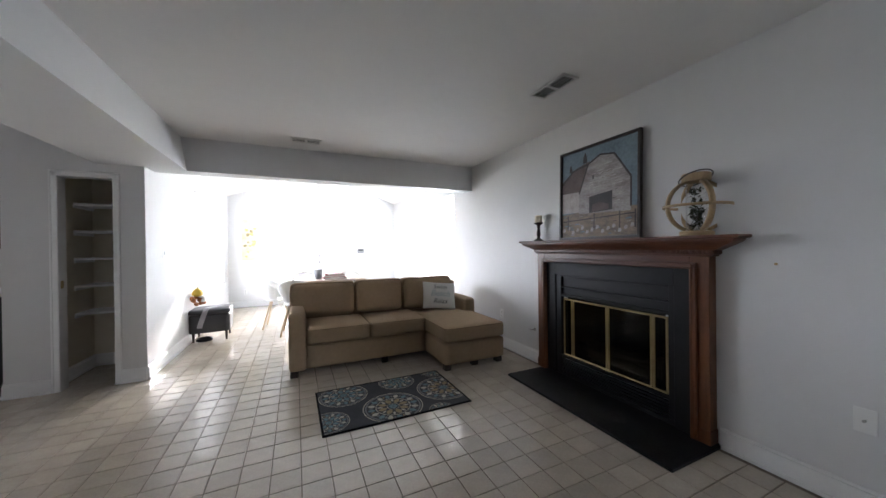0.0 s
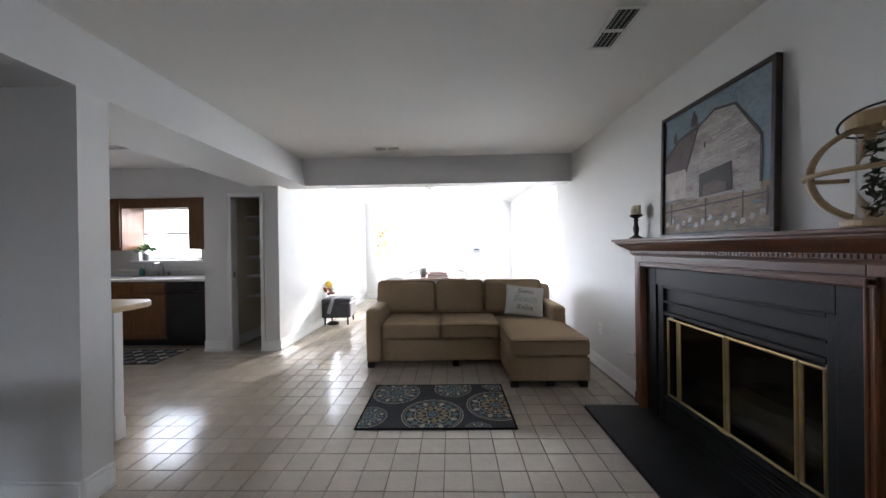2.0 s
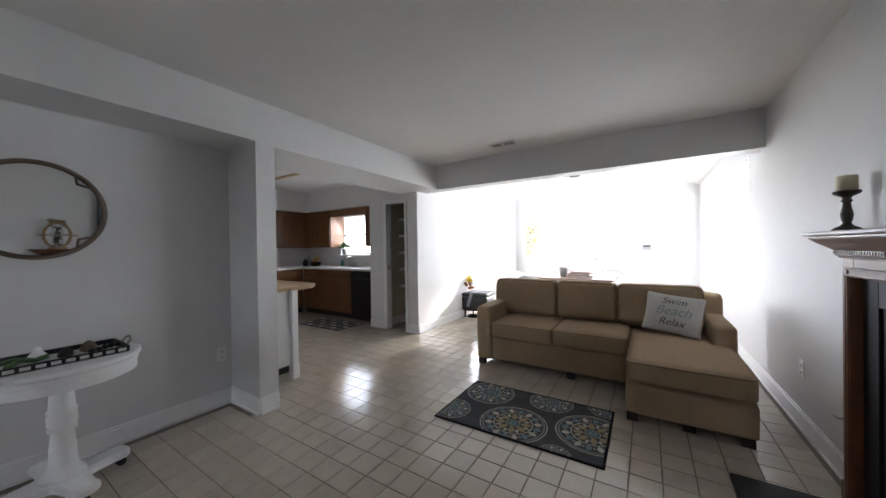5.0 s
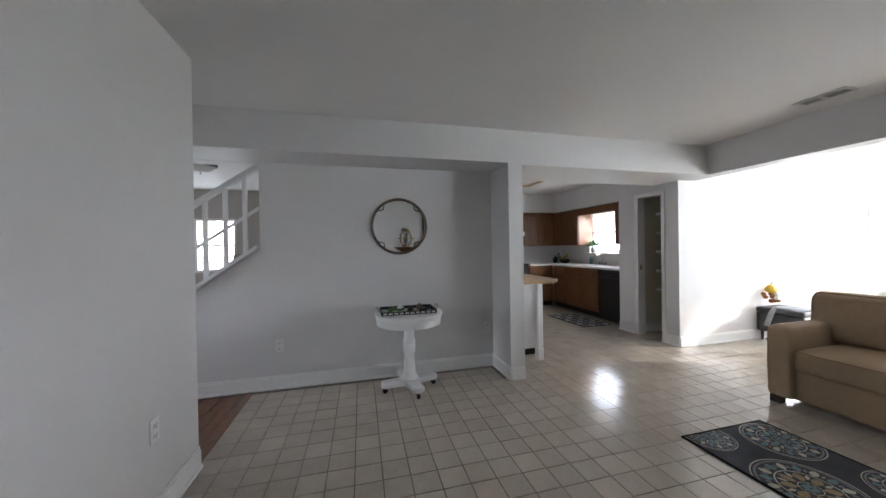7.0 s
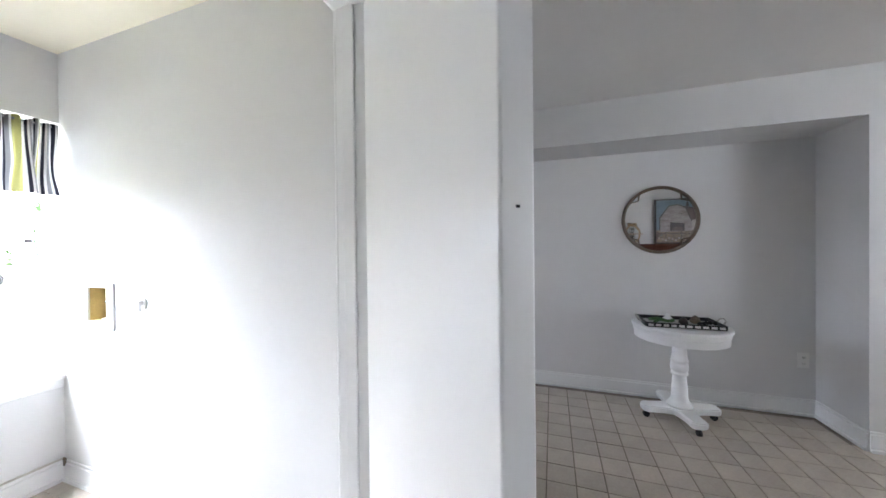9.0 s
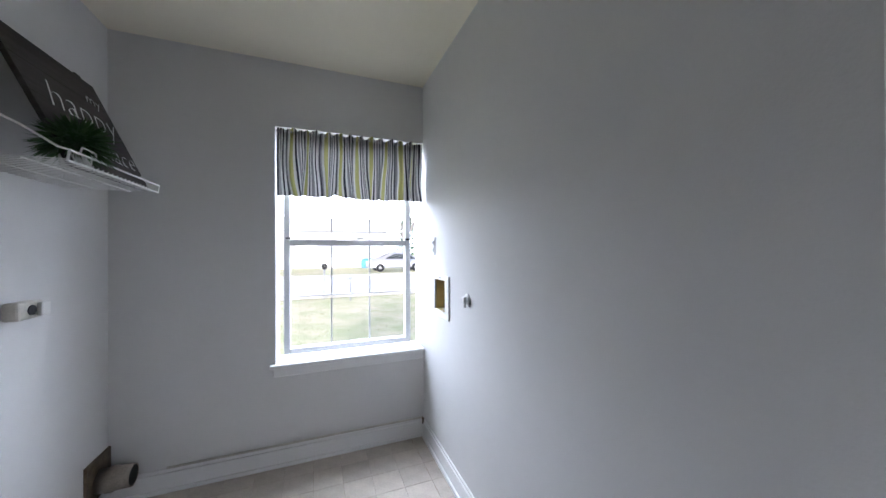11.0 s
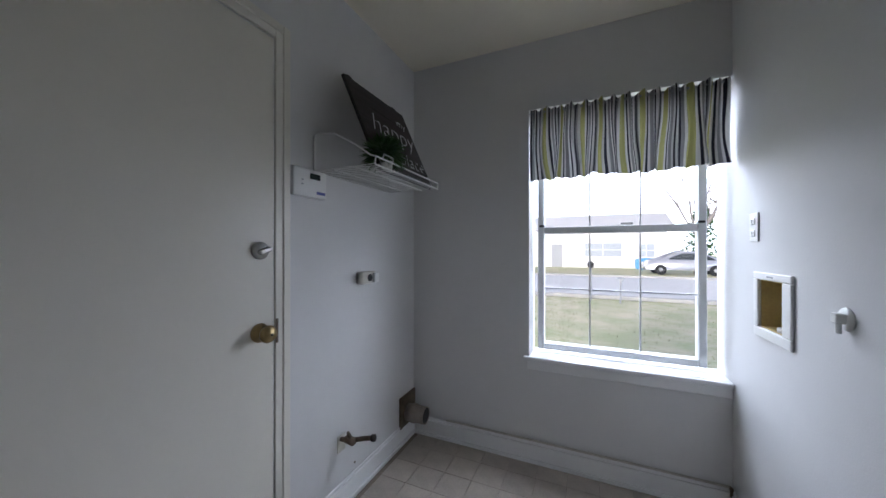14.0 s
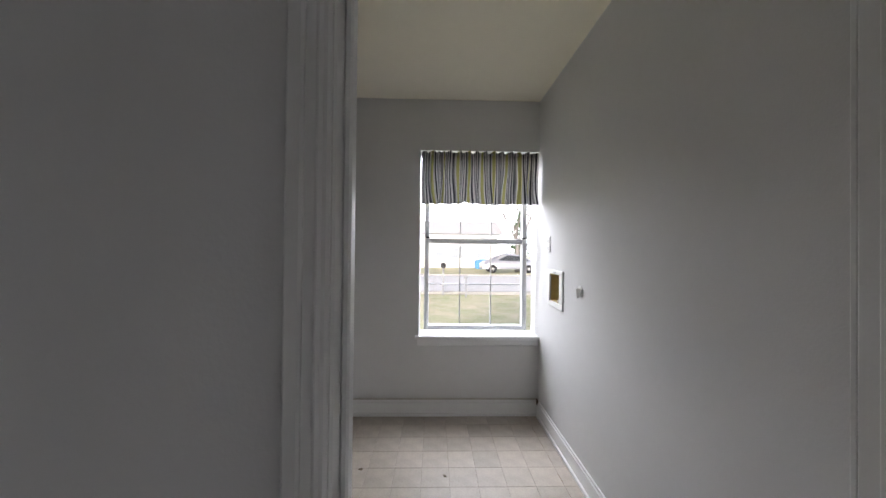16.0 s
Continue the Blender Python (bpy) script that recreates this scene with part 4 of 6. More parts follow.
for a in ((-.24, -.145, .24, -.133), (-.24, .133, .24, .145), (-.245, -.133, -.233, .133), (.233, -.133, .245, .133)):
    s = part("side", box(a[0], a[1], .004, a[2], a[3], .036, .002, 1), BLACKP, tray)
    if a[2] - a[0] > .1:
        for i in range(10):
            x = -.2115 + .047 * i
            y = a[1] - .001 if a[1] < 0 else a[3] - .001
            part("inlay", prism([(-.0165, -.008), (-.0165, .008), (.0165, .008), (.0165, -.008)], .002, pose(x, y + .002, .020, 90, 0, 0)), LINEN, s, "white inlay")
for x in (-.25, .25):
    part("handle", tube([(x, -.05, .02), (x * 1.08, -.045, .05), (x * 1.1, 0, .062), (x * 1.08, .045, .05), (x, .05, .02)], .006, 8), NICKEL, tray, "metal handle")


def cluster(name, label, cat, m, items, material):
    o = empty(name, m)
    tagged(o, label, cat)
    for nm, bm in items:
        part(nm, bm, material, o, "", True)
    return o


cluster("pine_cone", "brown pine cone on the tray", "ornament", pose(TBX, TBY + .10, .722), [("scale_body", lathe([(.02, 0), (.035, .01), (.032, .02), (.034, .025), (.026, .036), (.028, .04), (.012, .055), (.002, .06)], 14))], RUST)
cluster("pine_cone", "brown pine cone on the tray", "ornament", pose(TBX + .05, TBY + .01, .722), [("scale_body", lathe([(.018, 0), (.032, .01), (.028, .02), (.030, .025), (.022, .034), (.010, .05), (.002, .052)], 14))], DARKLEG)
cluster("white_bird_ornament", "small white glazed bird on the tray", "ornament", pose(TBX + .02, TBY - .08, .722), [("body", lathe([(.012, 0), (.032, .012), (.034, .03), (.02, .048), (.014, .058), (.016, .066), (.002, .076)], 16))], PAINTW)
cluster("dried_greens", "dark dried greenery lying on the tray", "plant", pose(TBX + .03, TBY - .14, .722), [("sprig", tube([(-.05, -.05, .012), (0, -.01, .03), (.03, .05, .018), (.04, .09, .03)], .012, 7)), ("sprig", tube([(.05, -.04, .012), (.0, .0, .02), (-.05, .06, .014)], .011, 7))], LEAF)
cluster("dark_bead_string", "string of dark beads on the tray", "ornament", pose(TBX + .05, TBY + .16, .722), [("bead", lathe([(.004, 0), (.014, .005), (.016, .014), (.012, .024), (.003, .028)], 10, pose(.03 * math.cos(i), .028 * i - .06, 0))) for i in range(5)], BLACKP)

# ---- stair beyond the recess wall ----
SL = math.atan2(1.31 - .24, 2.2 - .69)
st = empty("stair_railing", pose(-1.47, -.69, 1.31))
tagged(st, "white painted stair railing with square balusters", "railing")


def along(y, up):
    return (0, y, y * math.tan(SL) + up)


def sloped_bar(name, up, w, h, y1=-1.9):
    b = bmesh.new()
    for y in (0, y1):
        for dx in (-w / 2, w / 2):
            for dz in (0, h):
                b.verts.new((dx, y, y * math.tan(SL) + up + dz))
    bmesh.ops.convex_hull(b, input=b.verts[:])
    return part(name, b, TRIM, st)


sloped_bar("stringer_cap", .0, .16, .035)
sloped_bar("mid_rail", .36, .03, .03)
sloped_bar("handrail", .74, .06, .05)
for i in range(9):
    y = -.11 - .16 * i
    z = y * math.tan(SL)
    part("baluster", box(-.018, y - .018, z + .02, .018, y + .018, z + .76, .003, 1), TRIM, st)
fl = empty("staircase", pose(-1.56, -.69, 0))
tagged(fl, "carpeted staircase rising behind the railing", "stairs")
for i in range(7):
    y, z = -1.75 + .25 * i, .18 * (i + 1)
    part("tread", box(-.95, y, z - .18, 0, y + .27, z, .012, 2), TAUPE, fl)
bm = bmesh.new()
for a in ((-2.75, .9, -2.70, 1.9), (-2.10, .9, -2.05, 1.9), (-2.70, .9, -2.10, .95), (-2.70, 1.85, -2.10, 1.9), (-2.70, 1.38, -2.10, 1.42)):
    box(-5.08, a[0], a[1], -5.02, a[2], a[3], .003, 1, bm)
# Unseen pane, added so that hall light reaches recess and pillar.
tagged(part("window_unseen", box(-1.2, -3.09, .9, -.7, -3.085, 1.9), GLASS), "unseen hall window pane, added to light the recess", "window", kind="structure").visible_shadow = False
w = tagged(part("window_4", bm, TRIM), "white framed window beyond the stair", "window", kind="structure")


def ceiling_fan(label, m, blade_mat, body_mat, n=5, drop=.30, r=.62):
    o = empty("ceiling_fan", m)
    tagged(o, label, "ceiling fan")
    part("canopy", lathe([(.02, -.06), (.05, -.04), (.065, 0)], 20), body_mat, o, "", True)
    part("downrod", cyl(.012, -drop, -.04, 10), body_mat, o)
    part("motor", lathe([(.03, -drop - .12), (.09, -drop - .10), (.11, -drop - .06), (.10, -drop - .01), (.03, -drop)], 24), body_mat, o, "", True)
    for i in range(n):
        mm = pose(0, 0, -drop - .07, 0, 0, 360 / n * i + 12) @ pose(0, 0, 0, 8, 0, 0)
        b = part("blade", prism([(.16, -.05), (.30, -.065), (r - .03, -.07), (r, -.04), (r, .04), (r - .03, .07), (.30, .065), (.16, .05)], .008, mm), blade_mat, o)
        part("bracket", box(.08, -.018, -.006, .20, .018, 0, .002, 1, m=mm), body_mat, b)
    part("light_bowl", lathe([(.004, -drop - .20), (.05, -drop - .185), (.075, -drop - .15), (.07, -drop - .12)], 20), WHITEP, o, "white glass light bowl", True)
    return o


ceiling_fan("white ceiling fan in the sunroom", pose(.46, 6.3, 3.10), WHITEP, mat("brushed_steel", (.20, .19, .18), .4, .7, var=.1, scale=20), 5, .53)
fl_l = empty("flush_ceiling_lamp", pose(-2.96, -1.77, C))
tagged(fl_l, "dark rimmed flush ceiling lamp with a white glass bowl", "ceiling light")
part("rim", lathe([(.16, -.045), (.185, -.04), (.19, -.02), (.18, 0)], 32), DARKLEG, fl_l, "dark bronze rim", True)
part("bowl", lathe([(.004, -.125), (.06, -.118), (.11, -.095), (.145, -.06), (.15, -.045)], 32), WHITEP, fl_l, "white glass bowl", True)
part("finial", lathe([(.002, -.145), (.010, -.138), (.008, -.125)], 12), DARKLEG, fl_l)


# ---- kitchen ----
def panel_door(parent, m, w, h, knob_side=1, pull=True, material=OAK):
    """A cabinet door with a raised panel, in local x, z, its face at -y."""
    d = empty("cabinet_door", m)
    d.parent = parent
    bm = bmesh.new()
    f = .055
    for a in ((0, 0, f, h), (w - f, 0, w, h), (f, 0, w - f, f), (f, h - f, w - f, h)):
        box(a[0], -.020, a[1], a[2], 0, a[3], .003, 1, bm)
    part("stile_frame", bm, material, d)
    bm = bmesh.new()
    box(f - .004, -.010, f - .004, w - f + .004, -.002, h - f + .004, 0, 1, bm)
    box(f + .022, -.017, f + .022, w - f - .022, -.009, h - f - .022, .006, 1, bm)
    part("raised_panel", bm, material, d)
    return d


def cabinet(label, m, w, dp, h, doors=1, drawers=0, toe=0.0, material=OAK):
    """A cabinet unit; its front face is at local y = 0 and looks to -y."""
    o = empty("kitchen_cabinet", m)
    tagged(o, label, "cabinet", "kitchen cabinets")
    part("body", box(0, .002, toe, w, dp, h, .002, 1), material, o)
    if toe:
        part("toe_kick", box(0, .06, 0, w, dp, toe), BLACKP, o, "dark recessed toe kick")
    top = h - .03
    if drawers:
        dw_ = (w - .02) / drawers
        for i in range(drawers):
            d = part("drawer", box(.01 + dw_ * i + .005, -.018, top - .135, .01 + dw_ * (i + 1) - .005, .002, top, .006, 2), material, o)
        top -= .155
    if doors:
        dw_ = (w - .02) / doors
        for i in range(doors):
            panel_door(o, pose(.01 + dw_ * i + .004, 0, toe + .03), dw_ - .008, top - toe - .03, material=material)
    return o


KY, KW = 4.28, 4.878
cabinet("oak base cabinet below the kitchen sink", pose(-3.90, KY, 0), .94, .59, .87, 2, 2, .10)
cabinet("oak base cabinet in the kitchen corner", pose(-4.34, KY, 0), .43, .59, .87, 1, 1, .10)
cabinet("oak wall cabinet to the corner of the kitchen", pose(-4.94, 4.55, 1.30), .55, .325, .738, 1)
cabinet("oak wall cabinet beside the kitchen window", pose(-4.385, 4.55, 1.30), .545, .325, .738, 1)
cabinet("narrow oak wall cabinet over the dishwasher", pose(-2.87, 4.55, 1.30), .585, .325, .738, 2)
cabinet("oak wall cabinet on the kitchen end wall", pose(-4.62, 3.72, 1.30, 0, 0, 90), .80, .325, .738, 2)
cabinet("short oak wall cabinet over the range", pose(-4.62, 2.94, 1.62, 0, 0, 90), .76, .325, .418, 2)
cabinet("oak wall cabinet on the kitchen end wall", pose(-4.62, 2.12, 1.30, 0, 0, 90), .80, .325, .738, 2)
cabinet("oak drawer cabinet beside the range", pose(-4.35, 3.72, 0, 0, 0, 90), .555, .595, .87, 1, 1, .10)
cabinet("oak base cabinet on the kitchen end wall", pose(-4.35, 2.12, 0, 0, 0, 90), .80, .595, .87, 2, 2, .10)
tagged(part("cabinet_valance", box(-3.838, 4.56, 1.90, -2.872, 4.58, 2.038, .004, 1), OAK), "oak valance board over the kitchen window", "valance")
ct = empty("kitchen_counter")
tagged(ct, "white laminate kitchen counter with a short backsplash", "counter")
part("top", box(-4.945, KY - .025, .872, -2.285, KW - .001, .908, .006, 2), COUNTER, ct)
part("top", box(-4.945, 3.725, .872, -4.32, KY - .027, .908, .006, 2), COUNTER, ct)
part("top", box(-4.945, 2.10, .872, -4.32, 2.93, .908, .006, 2), COUNTER, ct)
part("backsplash", box(-4.94, KW - .02, .909, -2.285, KW - .001, 1.0, .003, 1), COUNTER, ct)
sink = empty("kitchen_sink")
tagged(sink, "double bowl stainless sink set in the counter", "sink")
bm = bmesh.new()
for x0, x1 in ((-3.86, -3.50), (-3.46, -3.10)):
    for a in ((x0, 4.36, x1, 4.385), (x0, 4.735, x1, 4.76), (x0, 4.385, x0 + .025, 4.735), (x1 - .025, 4.385, x1, 4.735)):
        box(a[0], a[1], .9085, a[2], a[3], .914, .002, 1, bm)
part("rim", bm, NICKEL, sink)
for x in (-3.68, -3.28):
    part("bowl", box(x - .155, 4.385, .9086, x + .155, 4.735, .9096), GREYP, sink, "grey steel bowl")
fau = empty("kitchen_faucet", pose(-3.46, 4.79, .908))
tagged(fau, "chrome kitchen faucet behind the sink", "faucet")
part("base_plate", box(-.11, -.025, 0, .11, .025, .014, .006, 2), CHROME, fau)
part("spout", tube([(0, 0, .01), (0, 0, .12), (0, -.02, .17), (0, -.08, .20), (0, -.15, .19), (0, -.18, .155)], .012, 10), CHROME, fau, "", True)
for x in (-.085, .085):
    part("lever", lathe([(.018, .012), (.016, .05), (.02, .06), (.003, .068)], 14, pose(x, 0, 0)), CHROME, fau, "", True)
dish = empty("dishwasher", pose(-2.95, KY, 0))
tagged(dish, "black built-in dishwasher under the counter", "dishwasher")
part("body", box(.002, .01, .10, .603, .58, .868), BLACKP, dish)
part("front_door", box(.004, -.022, .11, .601, .012, .73, .006, 2), BLACKP, dish)
part("control_panel", box(.004, -.026, .735, .601, .012, .866, .006, 2), BLACKP, dish)
part("handle", box(.18, -.045, .76, .42, -.024, .785, .005, 2), BLACKP, dish)
part("toe_panel", box(.004, .04, 0, .601, .06, .10), BLACKP, dish)
rng = empty("range_stove", pose(-4.35, 2.945, 0, 0, 0, 90))
tagged(rng, "black and white free-standing kitchen range", "stove")
part("body", box(.003, .01, .0, .755, .59, .905, .004, 1), BLACKP, rng)
part("cooktop", box(0, -.02, .905, .758, .56, .922, .004, 1), BLACKP, rng)
part("oven_door", box(.01, -.03, .22, .748, .012, .74, .006, 2), BLACKP, rng)
part("oven_handle", tube([(.10, -.03, .70), (.10, -.065, .71), (.66, -.065, .71), (.66, -.03, .70)], .010, 8), CHROME, rng, "chrome bar handle")
part("control_panel", box(0, .53, .922, .758, .59, 1.08, .01, 2), BLACKP, rng)
for x, y in ((.2, .13), (.56, .13), (.2, .41), (.56, .41)):
    part("burner", lathe([(.09, .9225), (.09, .926), (.02, .928)], 24, pose(x, y, 0)), SLOT, rng)
hood = empty("range_hood", pose(-4.62, 2.945, 1.50, 0, 0, 90))
tagged(hood, "white range hood under the wall cabinet", "range hood")
part("shell", box(0, -.10, .02, .758, .32, .12, .01, 2), WHITEP, hood)
part("lip", box(.01, -.09, 0, .748, .31, .022, .004, 1), GREYP, hood)


def potted(name, label, m, pot_r, pot_h, pot_mat, leaf_n, spread, lift, blade=.05, seed=1):
    rnd = random.Random(seed)
    o = empty(name, m)
    tagged(o, label, "plant")
    part("pot", lathe([(pot_r * .75, 0), (pot_r, pot_h * .95), (pot_r * 1.06, pot_h), (pot_r * .9, pot_h), (pot_r * .85, pot_h * .9)], 20), pot_mat, o, "", True)
    bm = bmesh.new()
    for i in range(leaf_n):
        a, e = rnd.random() * 6.283, rnd.random() ** .7
        d = Vector((math.cos(a) * spread * e, math.sin(a) * spread * e, lift * (1 - .6 * e * e) * (.5 + .5 * rnd.random())))
        p = Vector((0, 0, pot_h * .9)) + d
        up = Vector((rnd.uniform(-1, 1), rnd.uniform(-1, 1), rnd.uniform(0, 1))).normalized()
        side = d.cross(up).normalized() * blade * .28
        t = d.normalized() * blade * rnd.uniform(.6, 1.2)
        q = [p - t * .5, p + side, p + t * .6 + up * blade * .15, p - side]
        bm.faces.new([bm.verts.new(v) for v in q])
        if i % 6 == 0:
            tube([(0, 0, pot_h * .8), tuple(Vector((0, 0, pot_h * .9)) + d * .5), tuple(p)], .0018, 4, bm=bm)
    part("foliage", bm, LEAF, o, "green leaves")
    return o


potted("window_plant", "small leafy potted plant on the kitchen sill", pose(-3.72, 4.80, 1.145), .05, .10, GREYP, 90, .12, .16, .06, 3)
tagged(part("kitchen_sill", box(-3.95, 4.76, 1.115, -2.92, 4.90, 1.143, .005, 1), TRIM), "white kitchen window sill", "trim", kind="structure")


def window_frame(name, label, x0, x1, z0, z1, y, grid=(0, 0), meet=None, depth=.05, material=TRIM, w=.045):
    """A sash window in a wall across y: frame, meeting rail, thin bars and panes."""
    bm = bmesh.new()
    ya, yb = y - depth / 2, y + depth / 2
    for a in ((x0, z0, x0 + w, z1), (x1 - w, z0, x1, z1), (x0 + w, z0, x1 - w, z0 + w), (x0 + w, z1 - w, x1 - w, z1)):
        box(a[0], ya, a[1], a[2], yb, a[3], .004, 1, bm)
    o = tagged(part(name, bm, material), label, "window", kind="structure")
    zs = [z0 + w, z1 - w]
    if meet:
        part("meeting_rail", box(x0 + w, ya + .008, meet - .02, x1 - w, yb - .006, meet + .02, .003, 1), material, o)
        zs = [z0 + w, meet - .02, meet + .02, z1 - w]
    for k in range(0, len(zs), 2):
        za, zb = zs[k], zs[k + 1]
        g = part("pane", box(x0 + w, y - .002, za, x1 - w, y + .002, zb), GLASS, o)
        g.visible_shadow = False
        for i in range(grid[0]):
            x = x0 + w + (x1 - x0 - 2 * w) * (i + 1) / (grid[0] + 1)
            part("bar", box(x - .004, y - .007, za, x + .004, y + .007, zb), material, o)
        for i in range(grid[1]):
            z = za + (zb - za) * (i + 1) / (grid[1] + 1)
            part("bar", box(x0 + w, y - .006, z - .004, x1 - w, y + .006, z + .004), material, o)
    return o


window_frame("window_2", "white kitchen window over the sink", -3.92, -2.95, 1.145, 1.96, 4.95, (0, 0), 1.55)


def bottle(name, label, m, r, h, material, cap=None):
    o = empty(name, m)
    tagged(o, label, "bottle")
    part("body", lathe([(r * .9, 0), (r, .01), (r, h * .6), (r * .8, h * .72), (r * .35, h * .82), (r * .32, h)], 18), material, o, "", True)
    part("cap", lathe([(r * .38, h), (r * .38, h * 1.08), (r * .1, h * 1.1)], 14), cap or WHITEP, o, "", True)
    return o


bottle("soap_bottle", "teal dish soap bottle beside the sink", pose(-3.80, 4.80, .908), .032, .15, mat("teal_soap", (.10, .30, .27), .25))
ck = empty("banana_basket", pose(-4.42, 4.62, .908))
tagged(ck, "dark basket with yellow fruit on the counter", "basket")
part("basket", lathe([(.07, 0), (.10, .03), (.11, .08), (.10, .085), (.09, .04)], 20), DARKLEG, ck, "", True)
YEL = mat("yellow_fruit", (.62, .38, .06), .5, var=.2, scale=12)
for i in range(4):
    part("fruit", tube([(-.07 + .02 * i, -.03, .08), (-.03 + .02 * i, 0, .13), (.02 + .015 * i, .02, .16), (.06, .02, .20)], .018, 8), YEL, ck, "", True)
bottle("knife_block", "dark kitchen canister on the counter", pose(-4.70, 4.66, .908), .06, .20, GREYP, BLACKP)
bottle("canister", "dark grey canister beside the corner", pose(-4.60, 4.50, .908), .05, .16, BLACKP, GREYP)

# peninsula
pen = empty("kitchen_peninsula")
tagged(pen, "white panelled kitchen peninsula with a light wood top", "peninsula")
part("body", box(-2.9, 1.79, .08, -1.60, 2.34, .885, .004, 1), PAINTW, pen)
part("end_panel", box(-1.60, 1.80, .13, -1.455, 2.20, .885, .003, 1), PAINTW, pen)
part("post", box(-1.462, 2.155, 0, -1.402, 2.215, .885, .005, 2), PAINTW, pen, "square white post")
part("post_foot", box(-1.468, 2.149, 0, -1.396, 2.221, .14, .004, 1), PAINTW, pen)
part("rail", box(-1.48, 1.80, .80, -1.45, 2.16, .885, .003, 1), PAINTW, pen)
part("toe_kick", box(-2.9, 1.80, 0, -1.62, 2.28, .08), BLACKP, pen)
b = prism([(-2.95, 1.775), (-1.29, 1.775), (-1.26, 1.80), (-1.26, 2.25), (-1.29, 2.31), (-1.38, 2.40), (-2.95, 2.40)], .035, pose(0, 0, .885))
bmesh.ops.bevel(b, geom=[e for e in b.edges if abs(e.verts[0].co.z - e.verts[1].co.z) < 1e-5], offset=.006, segments=2, affect='EDGES')
part("top", b, BUTCHER, pen, "light butcher block top")
bottle("glass_bottle", "clear glass bottle on the peninsula", pose(-1.50, 1.90, .92), .035, .26, GLASS, GREYP)
# oak framed kitchen ceiling light and register
kl = empty("kitchen_ceiling_light", pose(-2.75, 2.85, C))
tagged(kl, "oak framed box ceiling light in the kitchen", "ceiling light")
bm = bmesh.new()
for a in ((-.62, -.32, .62, -.27), (-.62, .27, .62, .32), (-.62, -.27, -.57, .27), (.57, -.27, .62, .27)):
    box(a[0], a[1], -.09, a[2], a[3], 0, .004, 1, bm)
part("frame", bm, BUTCHER, kl)
part("diffuser", box(-.57, -.27, -.06, .57, .27, -.05), WHITEP, kl, "white plastic diffuser")
ceiling_vent("white ceiling register in the kitchen", -2.85, 3.55, .15, .075)
mt = empty("kitchen_mat", pose(-3.0, 3.86, 0, 0, 0, 2))
tagged(mt, "grey and white patterned mat before the sink", "rug")
part("field", box(-.48, -.27, 0, .48, .27, .008, .003, 1), RUGB, mt)
for i in range(7):
    for j in range(4):
        pts = [((-.42 + .14 * i) + .05 * math.cos(t) * (1 + .35 * math.cos(4 * t)), (-.19 + .128 * j) + .045 * math.sin(t) * (1 + .35 * math.cos(4 * t))) for t in [2 * math.pi * k / 16 for k in range(16)]]
        part("motif", prism(pts, .001, pose(0, 0, .008)), RUGC if (i + j) % 2 else RUGG, mt)

# pantry shelves
ps = empty("pantry_shelving")
tagged(ps, "cream painted pantry shelves on wall cleats", "shelf")
for z in (.62, .90, 1.18, 1.46, 1.74):
    part("shelf", box(-2.018, 4.50, z, -1.472, 4.848, z + .02, .003, 1), TRIM, ps)
    part("cleat", box(-2.019, 4.50, z - .03, -2.005, 4.848, z, .002, 1), TRIM, ps)
tagged(part("wood_bowl", lathe([(.05, 0), (.09, .02), (.115, .06), (.108, .06), (.085, .025), (.03, .012)], 28, pose(-1.66, 4.64, 1.20)), mat("brown_wood_bowl", (.12, .05, .025), .5, var=.3, scale=8)), "brown wooden bowl on the pantry shelf", "bowl")
bm = bmesh.new()
base_run(bm, -2.02, 4.85, -1.47, 4.85, 0, -1)
base_run(bm, -2.02, 4.2, -2.02, 4.85, 1, 0)
tagged(part("baseboard_pantry", bm, TRIM), "white pantry baseboard", "baseboard", kind="structure")
tagged(part("strike_plate", box(PX0 - .002, 4.11, .93, PX0 + .003, 4.15, 1.0, .001, 1), BRASS), "brass strike plate on the pantry jamb", "latch")

# ---- sunroom ----
fd = tagged(empty("door_french"), "white double glass doors with a brass-toned lever", "door", kind="structure")
bm = bmesh.new()
for a in ((-.40, 0, -.36, 2.0), (1.32, 0, 1.36, 2.0), (-.36, 1.96, 1.32, 2.0)):
    box(a[0], 8.31, a[1], a[2], 8.42, a[3], .003, 1, bm)
part("door_frame", bm, TRIM, fd)
for x0, x1 in ((-.355, .478), (.484, 1.317)):
    d = empty("door_leaf")
    d.parent = fd
    bm = bmesh.new()
    for a in ((x0, .01, x0 + .13, 1.955), (x1 - .13, .01, x1, 1.955), (x0 + .13, .01, x1 - .13, .26), (x0 + .13, 1.82, x1 - .13, 1.955)):
        box(a[0], 8.34, a[1], a[2], 8.38, a[3], .003, 1, bm)
    part("stiles", bm, WDOORP, d)
    g = part("pane", box(x0 + .13, 8.358, .26, x1 - .13, 8.362, 1.82), GLASS, d)
    g.visible_shadow = False
for z in (.95, 1.10):
    part("lever", lathe([(.028, 0), (.026, .008), (.012, .012), (.012, .04), (.024, .05), (.003, .055)], 16, pose(.548, 8.34, z, 90, 0, 0)), NICKEL, fd, "", True)
for z in (.3, 1.0, 1.7):
    part("hinge", cyl(.008, z - .05, z + .05, 8, m=pose(1.322, 8.335, 0)), NICKEL, fd)
casing("trim_french", "white casing round the glass doors", -.40, 1.36, 2.0, 8.3, -1)


